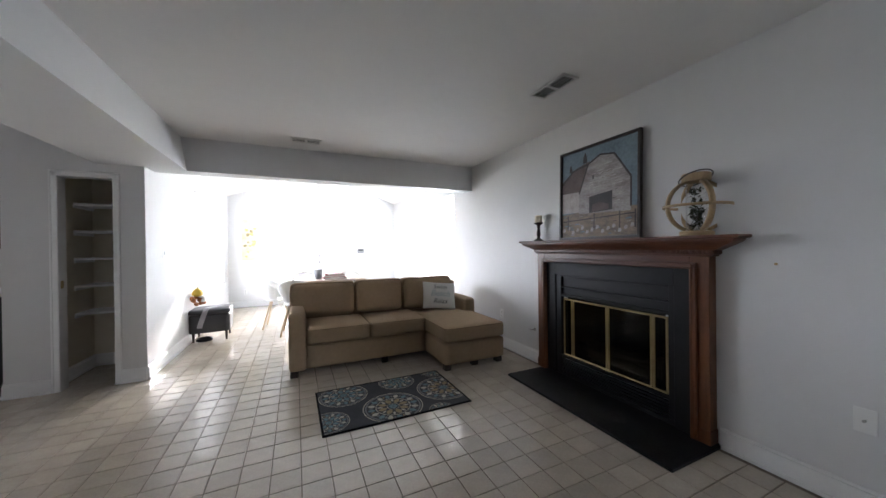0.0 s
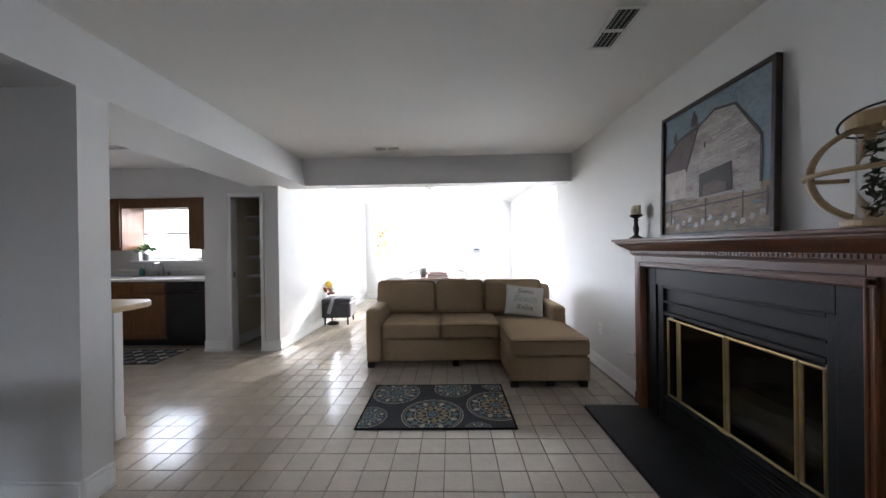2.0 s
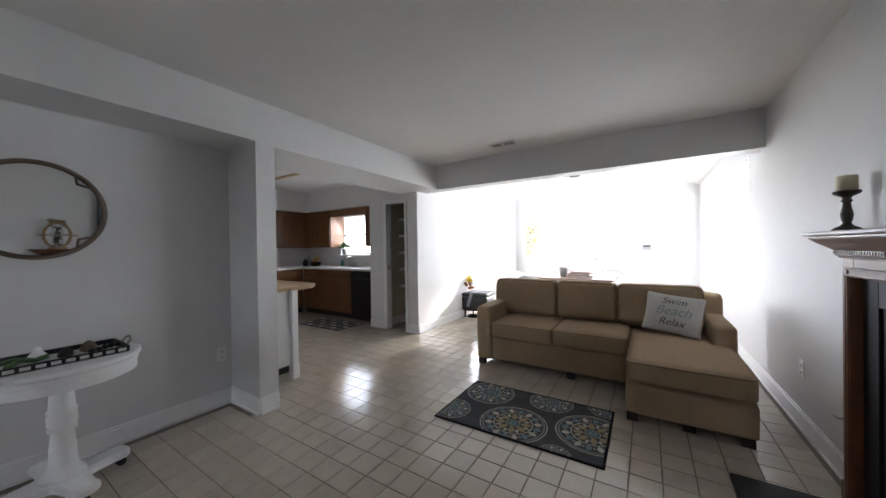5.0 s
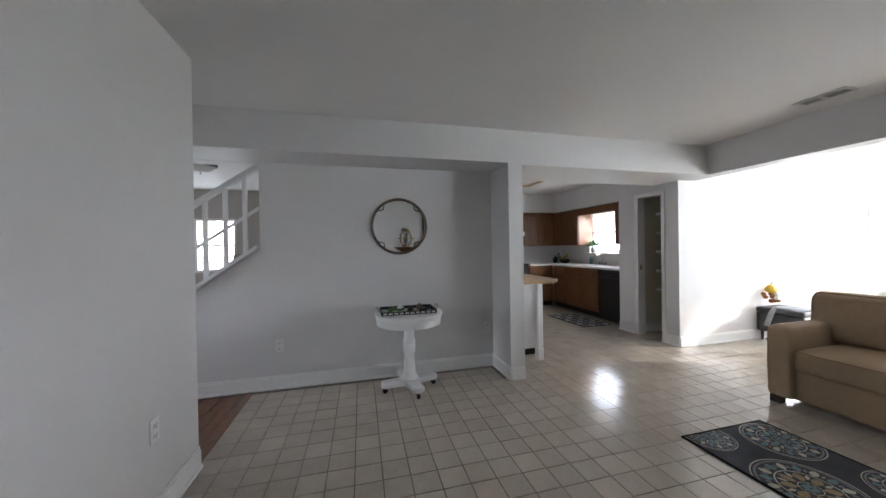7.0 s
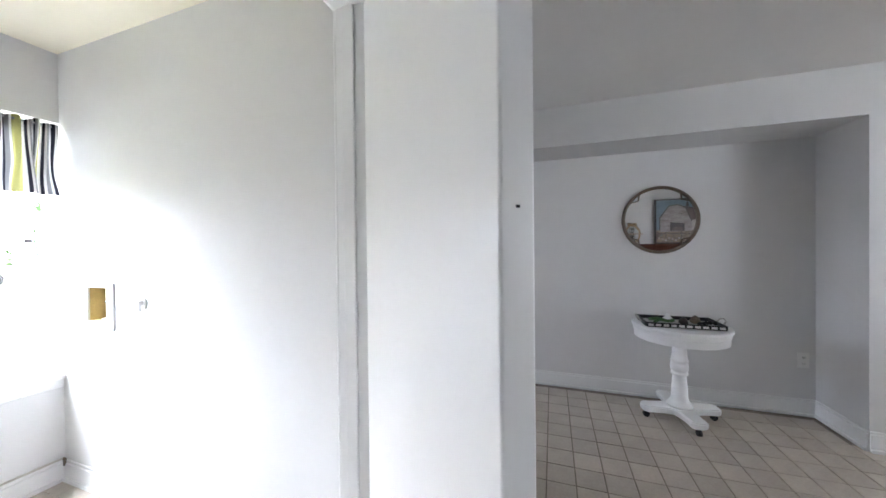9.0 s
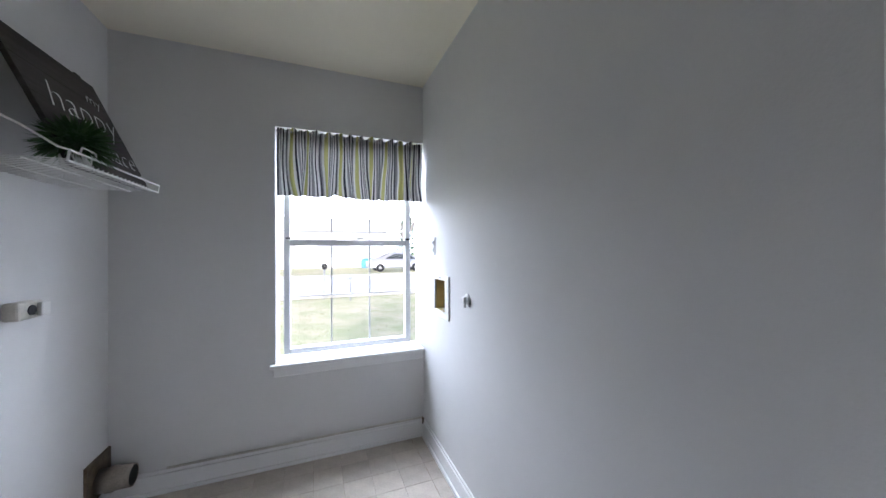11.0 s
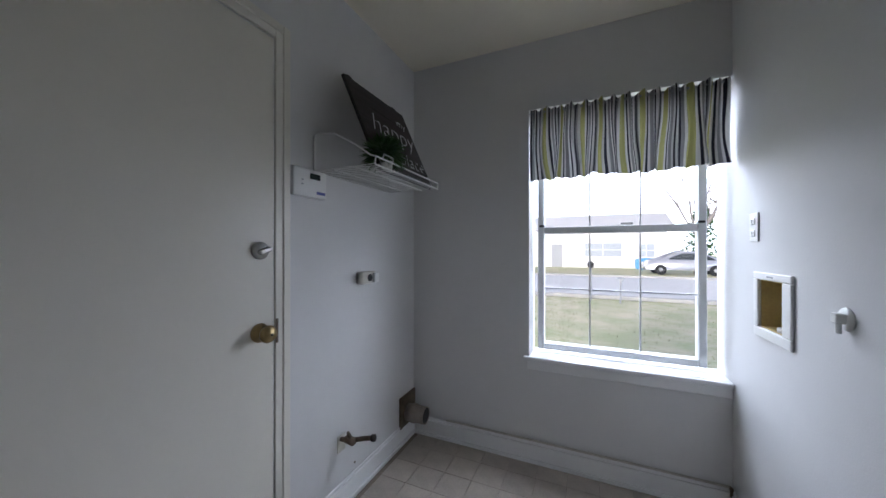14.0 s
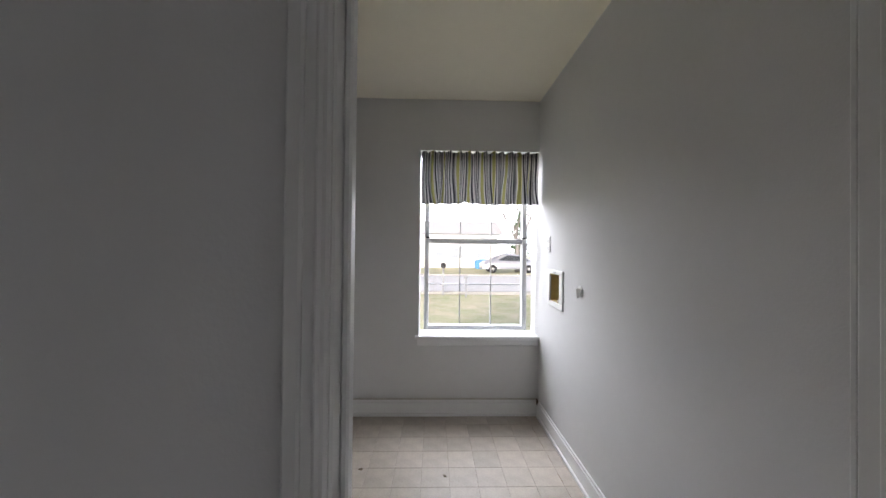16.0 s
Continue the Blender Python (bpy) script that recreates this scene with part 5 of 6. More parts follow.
def side_window(name, label, x, y0, y1, z0, z1, s):
    bm = bmesh.new()
    w = .05
    n = 3
    step = (y1 - y0) / n
    for a in ((y0, z0, y1, z0 + w), (y0, z1 - w, y1, z1)):
        box(x - .03, a[0], a[1], x + .03, a[2], a[3], .003, 1, bm)
    for i in range(n + 1):
        y = min(max(y0 + step * i, y0 + w / 2), y1 - w / 2)
        box(x - .03, y - w / 2, z0 + w, x + .03, y + w / 2, z1 - w, .003, 1, bm)
    o = tagged(part(name, bm, TRIM), label, "window", kind="structure")
    for i in range(n):
        g = part("pane", box(x - .002, y0 + step * i, z0 + w, x + .002, y0 + step * (i + 1), z1 - w), GLASS, o)
        g.visible_shadow = False
        zm = (z0 + z1) / 2
        part("meeting_rail", box(x - .02, y0 + step * i + w / 2, zm - .018, x + .02, y0 + step * (i + 1) - w / 2, zm + .018), TRIM, o)
    return o


side_window("window_3", "white sunroom windows in the west wall", -1.40, 5.75, 7.9, .6, 2.15, 1)
side_window("window_5", "white sunroom windows in the east wall", 2.47, 4.75, 7.9, .6, 2.15, -1)


def slat_blind(label, x, y0, y1, z0, z1):
    """A lowered blind of tilted slats: head rail, slats, bottom rail and two ladder cords."""
    o = tagged(empty("window_blind", pose(x, y0, z0)), label, "blind")
    L, H = y1 - y0, z1 - z0
    part("head_rail", box(-.014, 0, H - .03, .014, L, H, .003, 1), WHITEP, o)
    part("bottom_rail", box(-.012, 0, .004, .012, L, .018, .003, 1), WHITEP, o)
    first = part("slat", box(-.014, 0, -.0008, .014, L, .0008), WHITEP, o)
    count = int((H - .06) / .025)
    for i in range(count):
        q = first if i == 0 else new("slat", first.data)
        q.parent = o
        q.matrix_local = pose(0, 0, .034 + i * .025, 0, 38, 0)
    for y in (.25, L / 2, L - .25):
        part("ladder_cord", cyl(.0015, .018, H - .03, 6, m=pose(.015, y, 0)), WHITEP, o)


# Unseen blind, added to keep low sun off the living room floor.
slat_blind("white slatted blind added over the east windows against the sun", 2.40, 4.78, 7.87, .62, 2.13)
for x, y in ((-1.345, 6.72), (2.372, 7.13)):
    o = empty("blind_wand", pose(x, y, 1.40))
    tagged(o, "thin dark blind wand hanging at the window", "blind wand")
    part("rod", cyl(.006, 0, .64, 8), GREYP, o)
    part("hook", cyl(.009, .64, .67, 8), GREYP, o)
art = empty("wall_art", pose(-.905, 8.298, 1.03, 90, 0, 0))
tagged(art, "tall narrow yellow and cream canvas on the wall", "painting")
part("canvas", box(-.15, 0, 0, .15, .90, .028, .003, 1), mat("cream_yellow_paint", (.60, .57, .47), .7, col2=(.52, .43, .25), scale=9), art)
rnd = random.Random(5)
YD = mat("yellow_daub", (.60, .47, .17), .7, var=.3, scale=12)
GD = mat("olive_daub", (.28, .23, .10), .7, var=.3, scale=12)
for i in range(16):
    x, y, s = rnd.uniform(-.11, .11), rnd.uniform(.06, .84), rnd.uniform(.02, .045)
    pts = [(x + s * math.cos(t) * rnd.uniform(.6, 1.1), y + s * math.sin(t) * rnd.uniform(.6, 1.1)) for t in [2 * math.pi * k / 9 for k in range(9)]]
    part("daub", prism(pts, .001, pose(0, 0, .028 + .0004 * i)), GD if i % 4 == 0 else YD, art)
key = empty("alarm_keypad", pose(1.52, 8.30, 1.20))
tagged(key, "grey alarm keypad on the sunroom wall", "keypad")
part("case", box(-.085, -.022, -.055, .085, 0, .055, .006, 2), GREYP, key)
part("display", box(-.06, -.024, .010, .06, -.020, .040), SLOT, key)
plate("wall_outlet", "white outlet low on the sunroom wall", pose(-1.0, 8.30, .33))

# dark storage ottoman with things on it
OTT = mat("charcoal_leatherette", (.045, .045, .05), .5, var=.2, scale=8, bump=.15, bscale=120)
ot = empty("storage_ottoman", pose(-1.09, 5.62, 0, 0, 0, 3))
tagged(ot, "charcoal storage ottoman on short dark legs", "ottoman")
part("body", soft_box(-.235, -.22, .12, .235, .22, .37, .015, .004, 6), OTT, ot, "", True)
part("lid", soft_box(-.24, -.225, .375, .24, .225, .44, .02, .01, 8), OTT, ot, "", True)
for x in (-.19, .19):
    for y in (-.18, .18):
        part("leg", cyl(.013, 0, .125, 10, .018, m=pose(x, y, 0)), DARKLEG, ot)
fig = empty("autumn_arrangement", pose(-1.245, 5.55, .445))
tagged(fig, "orange and yellow autumn arrangement on the ottoman", "decoration")
ORA = mat("rust_orange", (.42, .16, .05), .7, var=.4, scale=20)
YEL2 = mat("bright_yellow", (.75, .50, .05), .6, var=.2, scale=10)
rnd = random.Random(8)
for i in range(11):
    a, z = rnd.random() * 6.28, .02 + .15 * rnd.random()
    part("gourd", lathe([(.004, 0), (.026, .012), (.032, .03), (.022, .048), (.004, .056)], 12, pose(.055 * math.cos(a), .055 * math.sin(a), z, rnd.uniform(-40, 40), rnd.uniform(-40, 40), 0)), ORA if i % 3 else LINEN, fig, "", True)
part("flower", lathe([(.02, .17), (.06, .19), (.066, .22), (.045, .26), (.018, .285), (.004, .29)], 16), YEL2, fig, "bright yellow head", True)
part("stem", tube([(0, 0, .28), (.005, 0, .30), (.02, .0, .315)], .006, 6), DARKLEG, fig)
sc = empty("grey_scarf", pose(-1.02, 5.50, .445))
tagged(sc, "light grey fabric strap draped over the ottoman", "scarf")
b = bmesh.new()
path = [(.16, .12, .012), (.08, .05, .03), (-.02, -.02, .02), (-.09, -.10, .012), (-.115, -.118, -.06), (-.15, -.122, -.17), (-.17, -.124, -.25)]
prev = None
for k, (x, y, z) in enumerate(path):
    w = .03
    row = [b.verts.new((x - w, y + w * .6, z)), b.verts.new((x + w, y - w * .6 if z > 0 else y, z)), b.verts.new((x + w, (y - w * .6 if z > 0 else y) - .004, z + .008)), b.verts.new((x - w, y + w * .6 - .004 if z > 0 else y - .006, z + .008))]
    if prev:
        for i in range(4):
            b.faces.new((prev[i], prev[(i + 1) % 4], row[(i + 1) % 4], row[i]))
    prev = row
bmesh.ops.recalc_face_normals(b, faces=b.faces[:])
part("strap", b, mat("grey_fabric", (.38, .38, .40), .9, var=.2, scale=12, bump=.3, bscale=200), sc)
dg = empty("floor_dish", pose(-1.16, 5.50, 0))
tagged(dg, "black round dish under the ottoman", "dish")
part("bowl", lathe([(.09, 0), (.10, .01), (.085, .035), (.075, .03), (.06, .012)], 24), BLACKP, dg, "", True)

# dining table with chairs behind the sofa
tb = empty("dining_table", pose(.55, 5.95, 0))
tagged(tb, "white dining table with a reddish brown top", "table")
part("tabletop", box(-.56, -.42, .725, .56, .42, .755, .008, 2), mat("worn_table_top", (.55, .42, .36), .4, var=.2, scale=5), tb)
part("apron", box(-.50, -.36, .64, .50, .36, .724, .004, 1), PAINTW, tb)
for x in (-.47, .47):
    for y in (-.33, .33):
        part("leg", lathe([(.018, 0), (.022, .05), (.03, .30), (.034, .50), (.028, .56), (.036, .64)], 14, pose(x, y, 0)), PAINTW, tb, "", True)


def shell_chair(m):
    o = empty("shell_chair", m)
    tagged(o, "white moulded shell chair at the dining table", "chair", "chairs at the dining table")
    b = bmesh.new()
    n, k = 14, 8
    rows = []
    for j in range(k):
        t = j / (k - 1)
        rows.append([])
        for i in range(n):
            a = radians(-100 + 200 * i / (n - 1))
            r = .15 + .10 * t
            z = .44 + .38 * t * max(0.25, math.cos(a * .55)) ** 1.2
            rows[-1].append(b.verts.new((r * math.sin(a), .02 + r * math.cos(a) * (.9 + .1 * t), z)))
    for p, q in zip(rows, rows[1:]):
        for i in range(n - 1):
            b.faces.new((p[i], p[i + 1], q[i + 1], q[i]))
    r = bmesh.ops.solidify(b, geom=b.faces[:], thickness=.008)
    part("shell", b, WHITEP, o, "", True)
    part("seat", lathe([(.004, .425), (.15, .43), (.175, .445), (.16, .455), (.004, .45)], 24), WHITEP, o, "", True)
    for x in (-1, 1):
        for y in (-1, 1):
            part("leg", tube([(.10 * x, .10 * y, .43), (.20 * x, .20 * y, 0)], .011, 8), BUTCHER, o)
    return o


sc1 = shell_chair(pose(.02, 5.35, 0, 0, 0, 175))
copy_thing(sc1, pose(.95, 6.62, 0, 0, 0, -10))
copy_thing(sc1, pose(.20, 6.62, 0, 0, 0, 8))
copy_thing(sc1, pose(-.25, 5.95, 0, 0, 0, 85))
REDB = mat("red_book_cover", (.33, .05, .05), .5, var=.2, scale=8)
PINKB = mat("faded_red_cover", (.42, .14, .13), .5, var=.2, scale=8)
for i, (w, d, h, m_, a) in enumerate(((.36, .26, .035, REDB, 4), (.33, .24, .03, PINKB, -6), (.28, .22, .03, REDB, 9))):
    z = .755 + (0, .035, .065)[i]
    o = empty("book", pose(.62, 5.80, z, 0, 0, a))
    tagged(o, "red covered book stacked on the dining table", "book", "books on the table")
    part("cover", box(-w / 2, -d / 2, 0, w / 2, d / 2, h, .003, 1), m_, o)
    part("pages", box(-w / 2 + .006, -d / 2 - .001, .005, w / 2 + .001, d / 2 - .01, h - .005), LINEN, o, "cream page block")
cup = empty("grey_pot", pose(.36, 5.82, .755))
tagged(cup, "grey tapered pot on the dining table", "pot")
part("body", lathe([(.05, 0), (.075, .16), (.07, .16), (.05, .02)], 20), GREYP, cup, "", True)

# ---- laundry room ----
LX0, LX1, LY0, LY1 = .71, XE, -2.91, YL
bm = bmesh.new()
base_run(bm, LX1, LY0, LX1, -1.905, -1, 0, .12)
base_run(bm, LX0, LY0, LX1, LY0, 0, 1, .12)
base_run(bm, LX0, LY0, LX0, LY1, 1, 0, .12)
tagged(part("baseboard_laundry", bm, TRIM), "white laundry baseboard with old paint", "baseboard", kind="structure")
# thin water line on top of the baseboard
pp = empty("wall_pipe")
tagged(pp, "thin painted pipe along the top of the baseboard", "pipe")
part("tube", tube([(LX0 + .02, LY0 + .022, .132), (LX0 + .5, LY0 + .020, .134), (2.15, LY0 + .020, .133)], .006, 8), PVC, pp, "", True)
part("elbow", tube([(LX0 + .02, LY0 + .022, .132), (LX0 + .012, LY0 + .024, .125), (LX0 + .012, LY0 + .026, .09)], .008, 8), RUST, pp, "", True)

# outer door in the east wall
dr = tagged(empty("door_side"), "cream painted flush side door with brass knob", "door", kind="structure")
part("door_leaf", box(LX1 - .012, -1.832, .01, LX1 - .001, -.985, 2.005, .003, 1), DOORP, dr)
k = part("door_knob", lathe([(.033, 0), (.034, .006), (.014, .012), (.012, .028), (.026, .036), (.031, .050), (.024, .062), (.003, .066)], 24, pose(LX1 - .012, -1.772, .932, 0, -90, 0)), BRASS, dr, "round polished brass knob", True)
part("keyhole", cyl(.005, 0, .002, 10, m=pose(LX1 - .0785, -1.772, .932, 0, -90, 0)), SLOT, k)
k = part("deadbolt", lathe([(.031, 0), (.031, .012), (.026, .018), (.003, .019)], 24, pose(LX1 - .012, -1.772, 1.222, 0, -90, 0)), NICKEL, dr, "round nickel deadbolt plate", True)
part("thumb_turn", box(-.009, -.022, 0, .009, .022, .024, .005, 2, m=pose(LX1 - .031, -1.772, 1.222, 0, -90, 0) @ pose(0, 0, 0, 0, 0, 20)), NICKEL, k)
bm = bmesh.new()
for t, a in ((.012, 0), (.018, .03)):
    x0, x1 = LX1 - t, LX1 - .001
    box(x0, -1.839 - .062, 0, x1, -1.839 - a, 2.015 + .062, .003, 1, bm)
    box(x0, -.98 + a, 0, x1, -.963, 2.015 + .062, .002, 1, bm)
    box(x0, -1.839 - a, 2.015 + a, x1, -.98, 2.015 + .062, .003, 1, bm)
tagged(part("trim_side_door", bm, DOORP), "cream painted door casing", "trim", kind="structure")
tagged(part("strike_plate", box(LX1 - .019, -1.846, .88, LX1 - .017, -1.834, .97, .001, 1), RUST), "worn metal strike plate beside the knob", "latch")

# alarm panel
ap = empty("alarm_console", pose(LX1, -1.992, 1.500, 0, 0, -90))
tagged(ap, "white alarm keypad beside the side door", "keypad")
part("case", box(-.088, -.028, -.058, .088, 0, .058, .006, 2), WHITEP, ap)
part("display", box(-.005, -.030, .018, .050, -.0275, .042, .002, 1), mat("dark_green_display", (.03, .04, .035), .2), ap, "dark display")
part("logo_strip", box(.030, -.0292, -.042, .078, -.0278, -.030), mat("blue_print", (.05, .07, .28), .5), ap, "small blue print")
for i in range(2):
    part("indicator", box(-.050, -.0292, .006 - .018 * i, -.040, -.0278, .010 - .018 * i), GREYP, ap)

# wire shelf with a leaning sign and a plant
SY0, SY1, SX, SZ = -2.60, -2.03, 2.08, 1.56
ws = empty("wire_shelf", pose(0, 0, 0))
tagged(ws, "white coated wire wall shelf with curved end brackets", "shelf")
for i in range(22):
    y = SY0 + (SY1 - SY0) * i / 21
    part("wire", tube([(LX1 - .004, y, SZ), (SX, y, SZ), (SX - .004, y, SZ + .004)], .0020, 6), WIRE, ws)
for x, z, r in ((LX1 - .006, SZ, .0035), (LX1 - .11, SZ - .003, .003), (LX1 - .22, SZ - .003, .003), (SX, SZ - .003, .0035), (SX - .004, SZ + .028, .0035)):
    part("rail", tube([(x, SY0, z), (x, SY1, z)], r, 6), WIRE, ws)
for y in (SY0, SY1):
    part("end_bracket", tube([(LX1 - .006, y, SZ), (LX1 - .006, y, SZ + .15), (LX1 - .02, y, SZ + .16), (LX1 - .12, y, SZ + .145), (LX1 - .22, y, SZ + .09), (SX + .02, y, SZ + .035), (SX - .004, y, SZ + .028), (SX, y, SZ)], .0035, 8), WIRE, ws, "", True)
part("lip_loop", tube([(SX, SY1 - .05, SZ + .028), (SX - .004, SY1 - .055, SZ + .05), (SX - .004, SY1 - .12, SZ + .05), (SX, SY1 - .13, SZ + .028)], .003, 8), WIRE, ws, "", True)

sg = empty("wooden_sign", pose(2.115, -2.368, SZ + .004, 90 - math.degrees(math.atan2(.21, .47)), 0, -90))
tagged(sg, "dark stained wooden sign with white script lettering", "sign")
for i in range(4):
    part("board", box(-.25, .122 * i + .001, -.016, .25, .122 * (i + 1) - .001, 0, .0015, 1), BOARD, sg)
for x in (-.20, .17):
    part("hanger", box(x - .018, .482, -.012, x + .018, .505, -.002, .006, 2), BOARD, sg)
for w, sz, x, y in (("my", .08, .15, .355), ("happy", .165, .015, .225), ("place", .125, .095, .085)):
    text_mesh("lettering", w, sz, pose(x, y, .0005), CHALK, sg, .4, .0008, -.0042)
rnd = random.Random(11)
gp = empty("artificial_grass_plant", pose(2.135, -2.17, SZ + .003))
tagged(gp, "small bushy green plant on the wire shelf", "plant")
part("pot", lathe([(.034, 0), (.040, .048), (.043, .052), (.036, .052)], 18), LINEN, gp, "pale small pot", True)
bm = bmesh.new()
for i in range(900):
    a, e = rnd.random() * 6.283, math.acos(1 - 1.6 * rnd.random())
    d = Vector((math.sin(e) * math.cos(a), math.sin(e) * math.sin(a), math.cos(e)))
    r = .108 * rnd.uniform(.7, 1.12)
    base = Vector((0, 0, .070)) + d * .02
    tip = Vector((0, 0, .070)) + Vector((d.x * r, d.y * r, d.z * r * .95 - .012 * rnd.random()))
    side = d.cross(Vector((rnd.uniform(-1, 1), rnd.uniform(-1, 1), 1))).normalized() * .0045
    mid = (base + tip) / 2 + Vector((0, 0, .010))
    bm.faces.new([bm.verts.new(p) for p in (base - side * .6, mid - side, tip, mid + side)])
part("grass_tuft", bm, LEAF, gp, "dense green blades")

# dryer plug box, gas stub, dryer duct
db = empty("dryer_outlet", pose(LX1, -2.365, 1.08, 0, 0, -90))
tagged(db, "beige dryer socket box on the wall", "outlet")
part("box", box(-.055, -.045, -.032, .055, 0, .032, .008, 2), PVC, db)
part("socket", lathe([(.018, 0), (.018, .004), (.004, .005)], 16, pose(.0, -.045, 0, 90, 0, 0)), SLOT, db, "dark socket")
part("ring_clip", box(.022, -.062, -.026, .062, -.044, .026, .004, 1), WHITEP, db)
gs = empty("gas_stub", pose(LX1, -2.20, .325))
tagged(gs, "weathered gas valve stub coming from the wall", "valve")
part("pipe", tube([(0, 0, 0), (-.05, 0, .005), (-.13, -.03, .018), (-.15, -.036, .02)], .011, 10), RUST, gs, "", True)
part("valve_body", lathe([(.012, -.03), (.019, -.022), (.019, .022), (.012, .03)], 12, pose(-.055, -.002, .006, 90, 0, 80)), RUST, gs, "", True)
part("tap", box(-.006, -.02, .012, .006, .02, .034, .004, 2, m=pose(-.05, 0, .006, 0, 0, 60)), RUST, gs)
part("end_cap", lathe([(.013, 0), (.016, .004), (.016, .02), (.006, .022)], 10, pose(-.15, -.036, .02, 0, -80, 14)), DARKLEG, gs, "", True)
part("plaster_patch", box(-.003, -.03, -.06, 0, .024, .02, .001, 1), PVC, gs)
dd = empty("dryer_duct", pose(LX1, -2.815, .175))
tagged(dd, "open dryer duct with a rough wall plate", "duct")
part("wall_plate", box(-.012, -.10, -.115, 0, .095, .12, .004, 1), RUST, dd, "worn grey plate")
bm = lathe([(.052, 0), (.054, .03), (.058, .035), (.058, .06), (.052, .065), (.052, .13), (.046, .13), (.046, .0)], 24, pose(-.012, 0, 0, 0, -90, 0) @ pose(0, 0, 0, 0, 0, 0))
part("pipe", bm, mat("dusty_duct", (.34, .29, .24), .6, var=.4, scale=14), dd, "", True)
# Near-black disc paints the shade inside the open pipe.
part("mouth_shade", cyl(.046, .126, .1285, 20, m=pose(-.012, 0, 0, 0, -90, 0)), SLOT, dd)
for y, z in ((-2.30, .155), (-2.05, .10)):
    tagged(part("nail_hole", cyl(.005, 0, .003, 8, m=pose(LX1 - (.0 if z > .13 else .014), y, z, 0, -90, 0)), RUST), "rusty nail in the laundry wall", "nail")

# west wall: outlet, washer box, shut-off cap
plate("wall_outlet", "white outlet with two sockets beside the window", pose(LX0, -2.692, 1.315, 0, 0, 90), "outlet")
wb = empty("washer_box", pose(LX0, -2.553, 1.013, 0, 0, 90))
tagged(wb, "recessed washer supply box with a white frame", "washer box")
bm = bmesh.new()
for a in ((-.13, -.125, .13, -.088), (-.13, .098, .13, .125), (-.13, -.088, -.095, .098), (.075, -.088, .13, .098)):
    box(a[0], -.010, a[1], a[2], 0, a[3], .003, 1, bm)
part("frame", bm, WHITEP, wb, "white plastic flange")
OCH = mat("ochre_wood_backing", (.52, .40, .16), .7, var=.25, scale=10)
bm = bmesh.new()
box(-.091, .0655, -.084, .071, .070, .094, 0, 1, bm)
box(-.0945, .001, -.0875, -.091, .070, .0975, 0, 1, bm)
box(.071, .001, -.0875, .0745, .070, .0975, 0, 1, bm)
box(-.0945, .001, -.0875, .0745, .070, -.084, 0, 1, bm)
box(-.0945, .001, .094, .0745, .070, .0975, 0, 1, bm)
part("backing", bm, OCH, wb, "yellowed backing")
part("supply_pipe", tube([(.04, .042, -.08), (.04, .042, -.03), (.04, .042, .02)], .010, 10), CHROME, wb, "", True)
part("tap_body", lathe([(.012, 0), (.016, .008), (.016, .03), (.008, .036)], 14, pose(.04, .042, .02, 90, 0, 0)), CHROME, wb, "chrome tap", True)
part("tap_handle", box(.0, .030, .058, .07, .047, .072, .004, 1), mat("blue_handle", (.05, .08, .30), .4), wb, "blue handle")
part("drain_hub", lathe([(.032, -.088), (.032, -.070), (.024, -.068)], 18, pose(.02, .034, 0)), PVC, wb, "", True)
part("print_mark", box(-.025, -.0106, .108, .02, -.0098, .114), GREYP, wb)
wc = empty("shutoff_cap", pose(LX0, -2.193, 1.043, 0, 0, 90) @ Matrix.Diagonal((.75, .75, .75, 1)))
tagged(wc, "white plastic valve cap on a round wall plate", "valve")
part("escutcheon", lathe([(.042, 0), (.040, .005), (.02, .008)], 24, pose(0, 0, 0, 90, 0, 0)), WHITEP, wc, "", True)
part("cap", box(-.016, -.036, -.016, .016, -.006, .020, .005, 2), WHITEP, wc)
part("spout", cyl(.009, -.050, -.014, 12, m=pose(0, -.022, 0)), WHITEP, wc)

# window with sill and valance
ALU = mat("grey_white_vinyl", (.70, .71, .72), .4, var=.04, scale=6)
window_frame("window_1", "grey-white double hung laundry window with thin bars", .775, 1.60, .628, 2.034, -3.045, (2, 1), 1.34, .06, ALU, .036)
part("sash_lock", box(1.10, -3.012, 1.362, 1.16, -2.998, 1.376, .003, 1), ALU, bpy.data.objects["window_1"])
part("lift_rail", box(1.09, -3.016, .655, 1.25, -3.004, .668, .003, 1), ALU, bpy.data.objects["window_1"])
for x in (.80, 1.575):
    part("tilt_latch", box(x - .015, -3.02, 1.36, x + .015, -3.0, 1.372, .003, 1), SLOT, bpy.data.objects["window_1"])
bm = bmesh.new()
box(.712, -3.02, .585, 1.632, -2.912, .61, .003, 1, bm)
box(.712, -2.912, .585, 1.665, -2.882, .61, .006, 2, bm)
box(.712, -2.909, .535, 1.645, -2.897, .585, .004, 1, bm)
tagged(part("sill", bm, TRIM), "white painted wooden window sill with apron", "sill", kind="structure")
va = empty("window_valance", pose(0, 0, 0))
tagged(va, "yellow, grey and black striped gathered window valance", "valance")
part("rod", tube([(.735, -2.880, 1.998), (1.62, -2.880, 1.998)], .006, 10), GREYP, va, "thin curtain rod")
for x in (.735, 1.622):
    part("rod_end", tube([(x, -2.880, 1.998), (x, -2.908, 1.998)], .006, 8), DARKLEG, va)


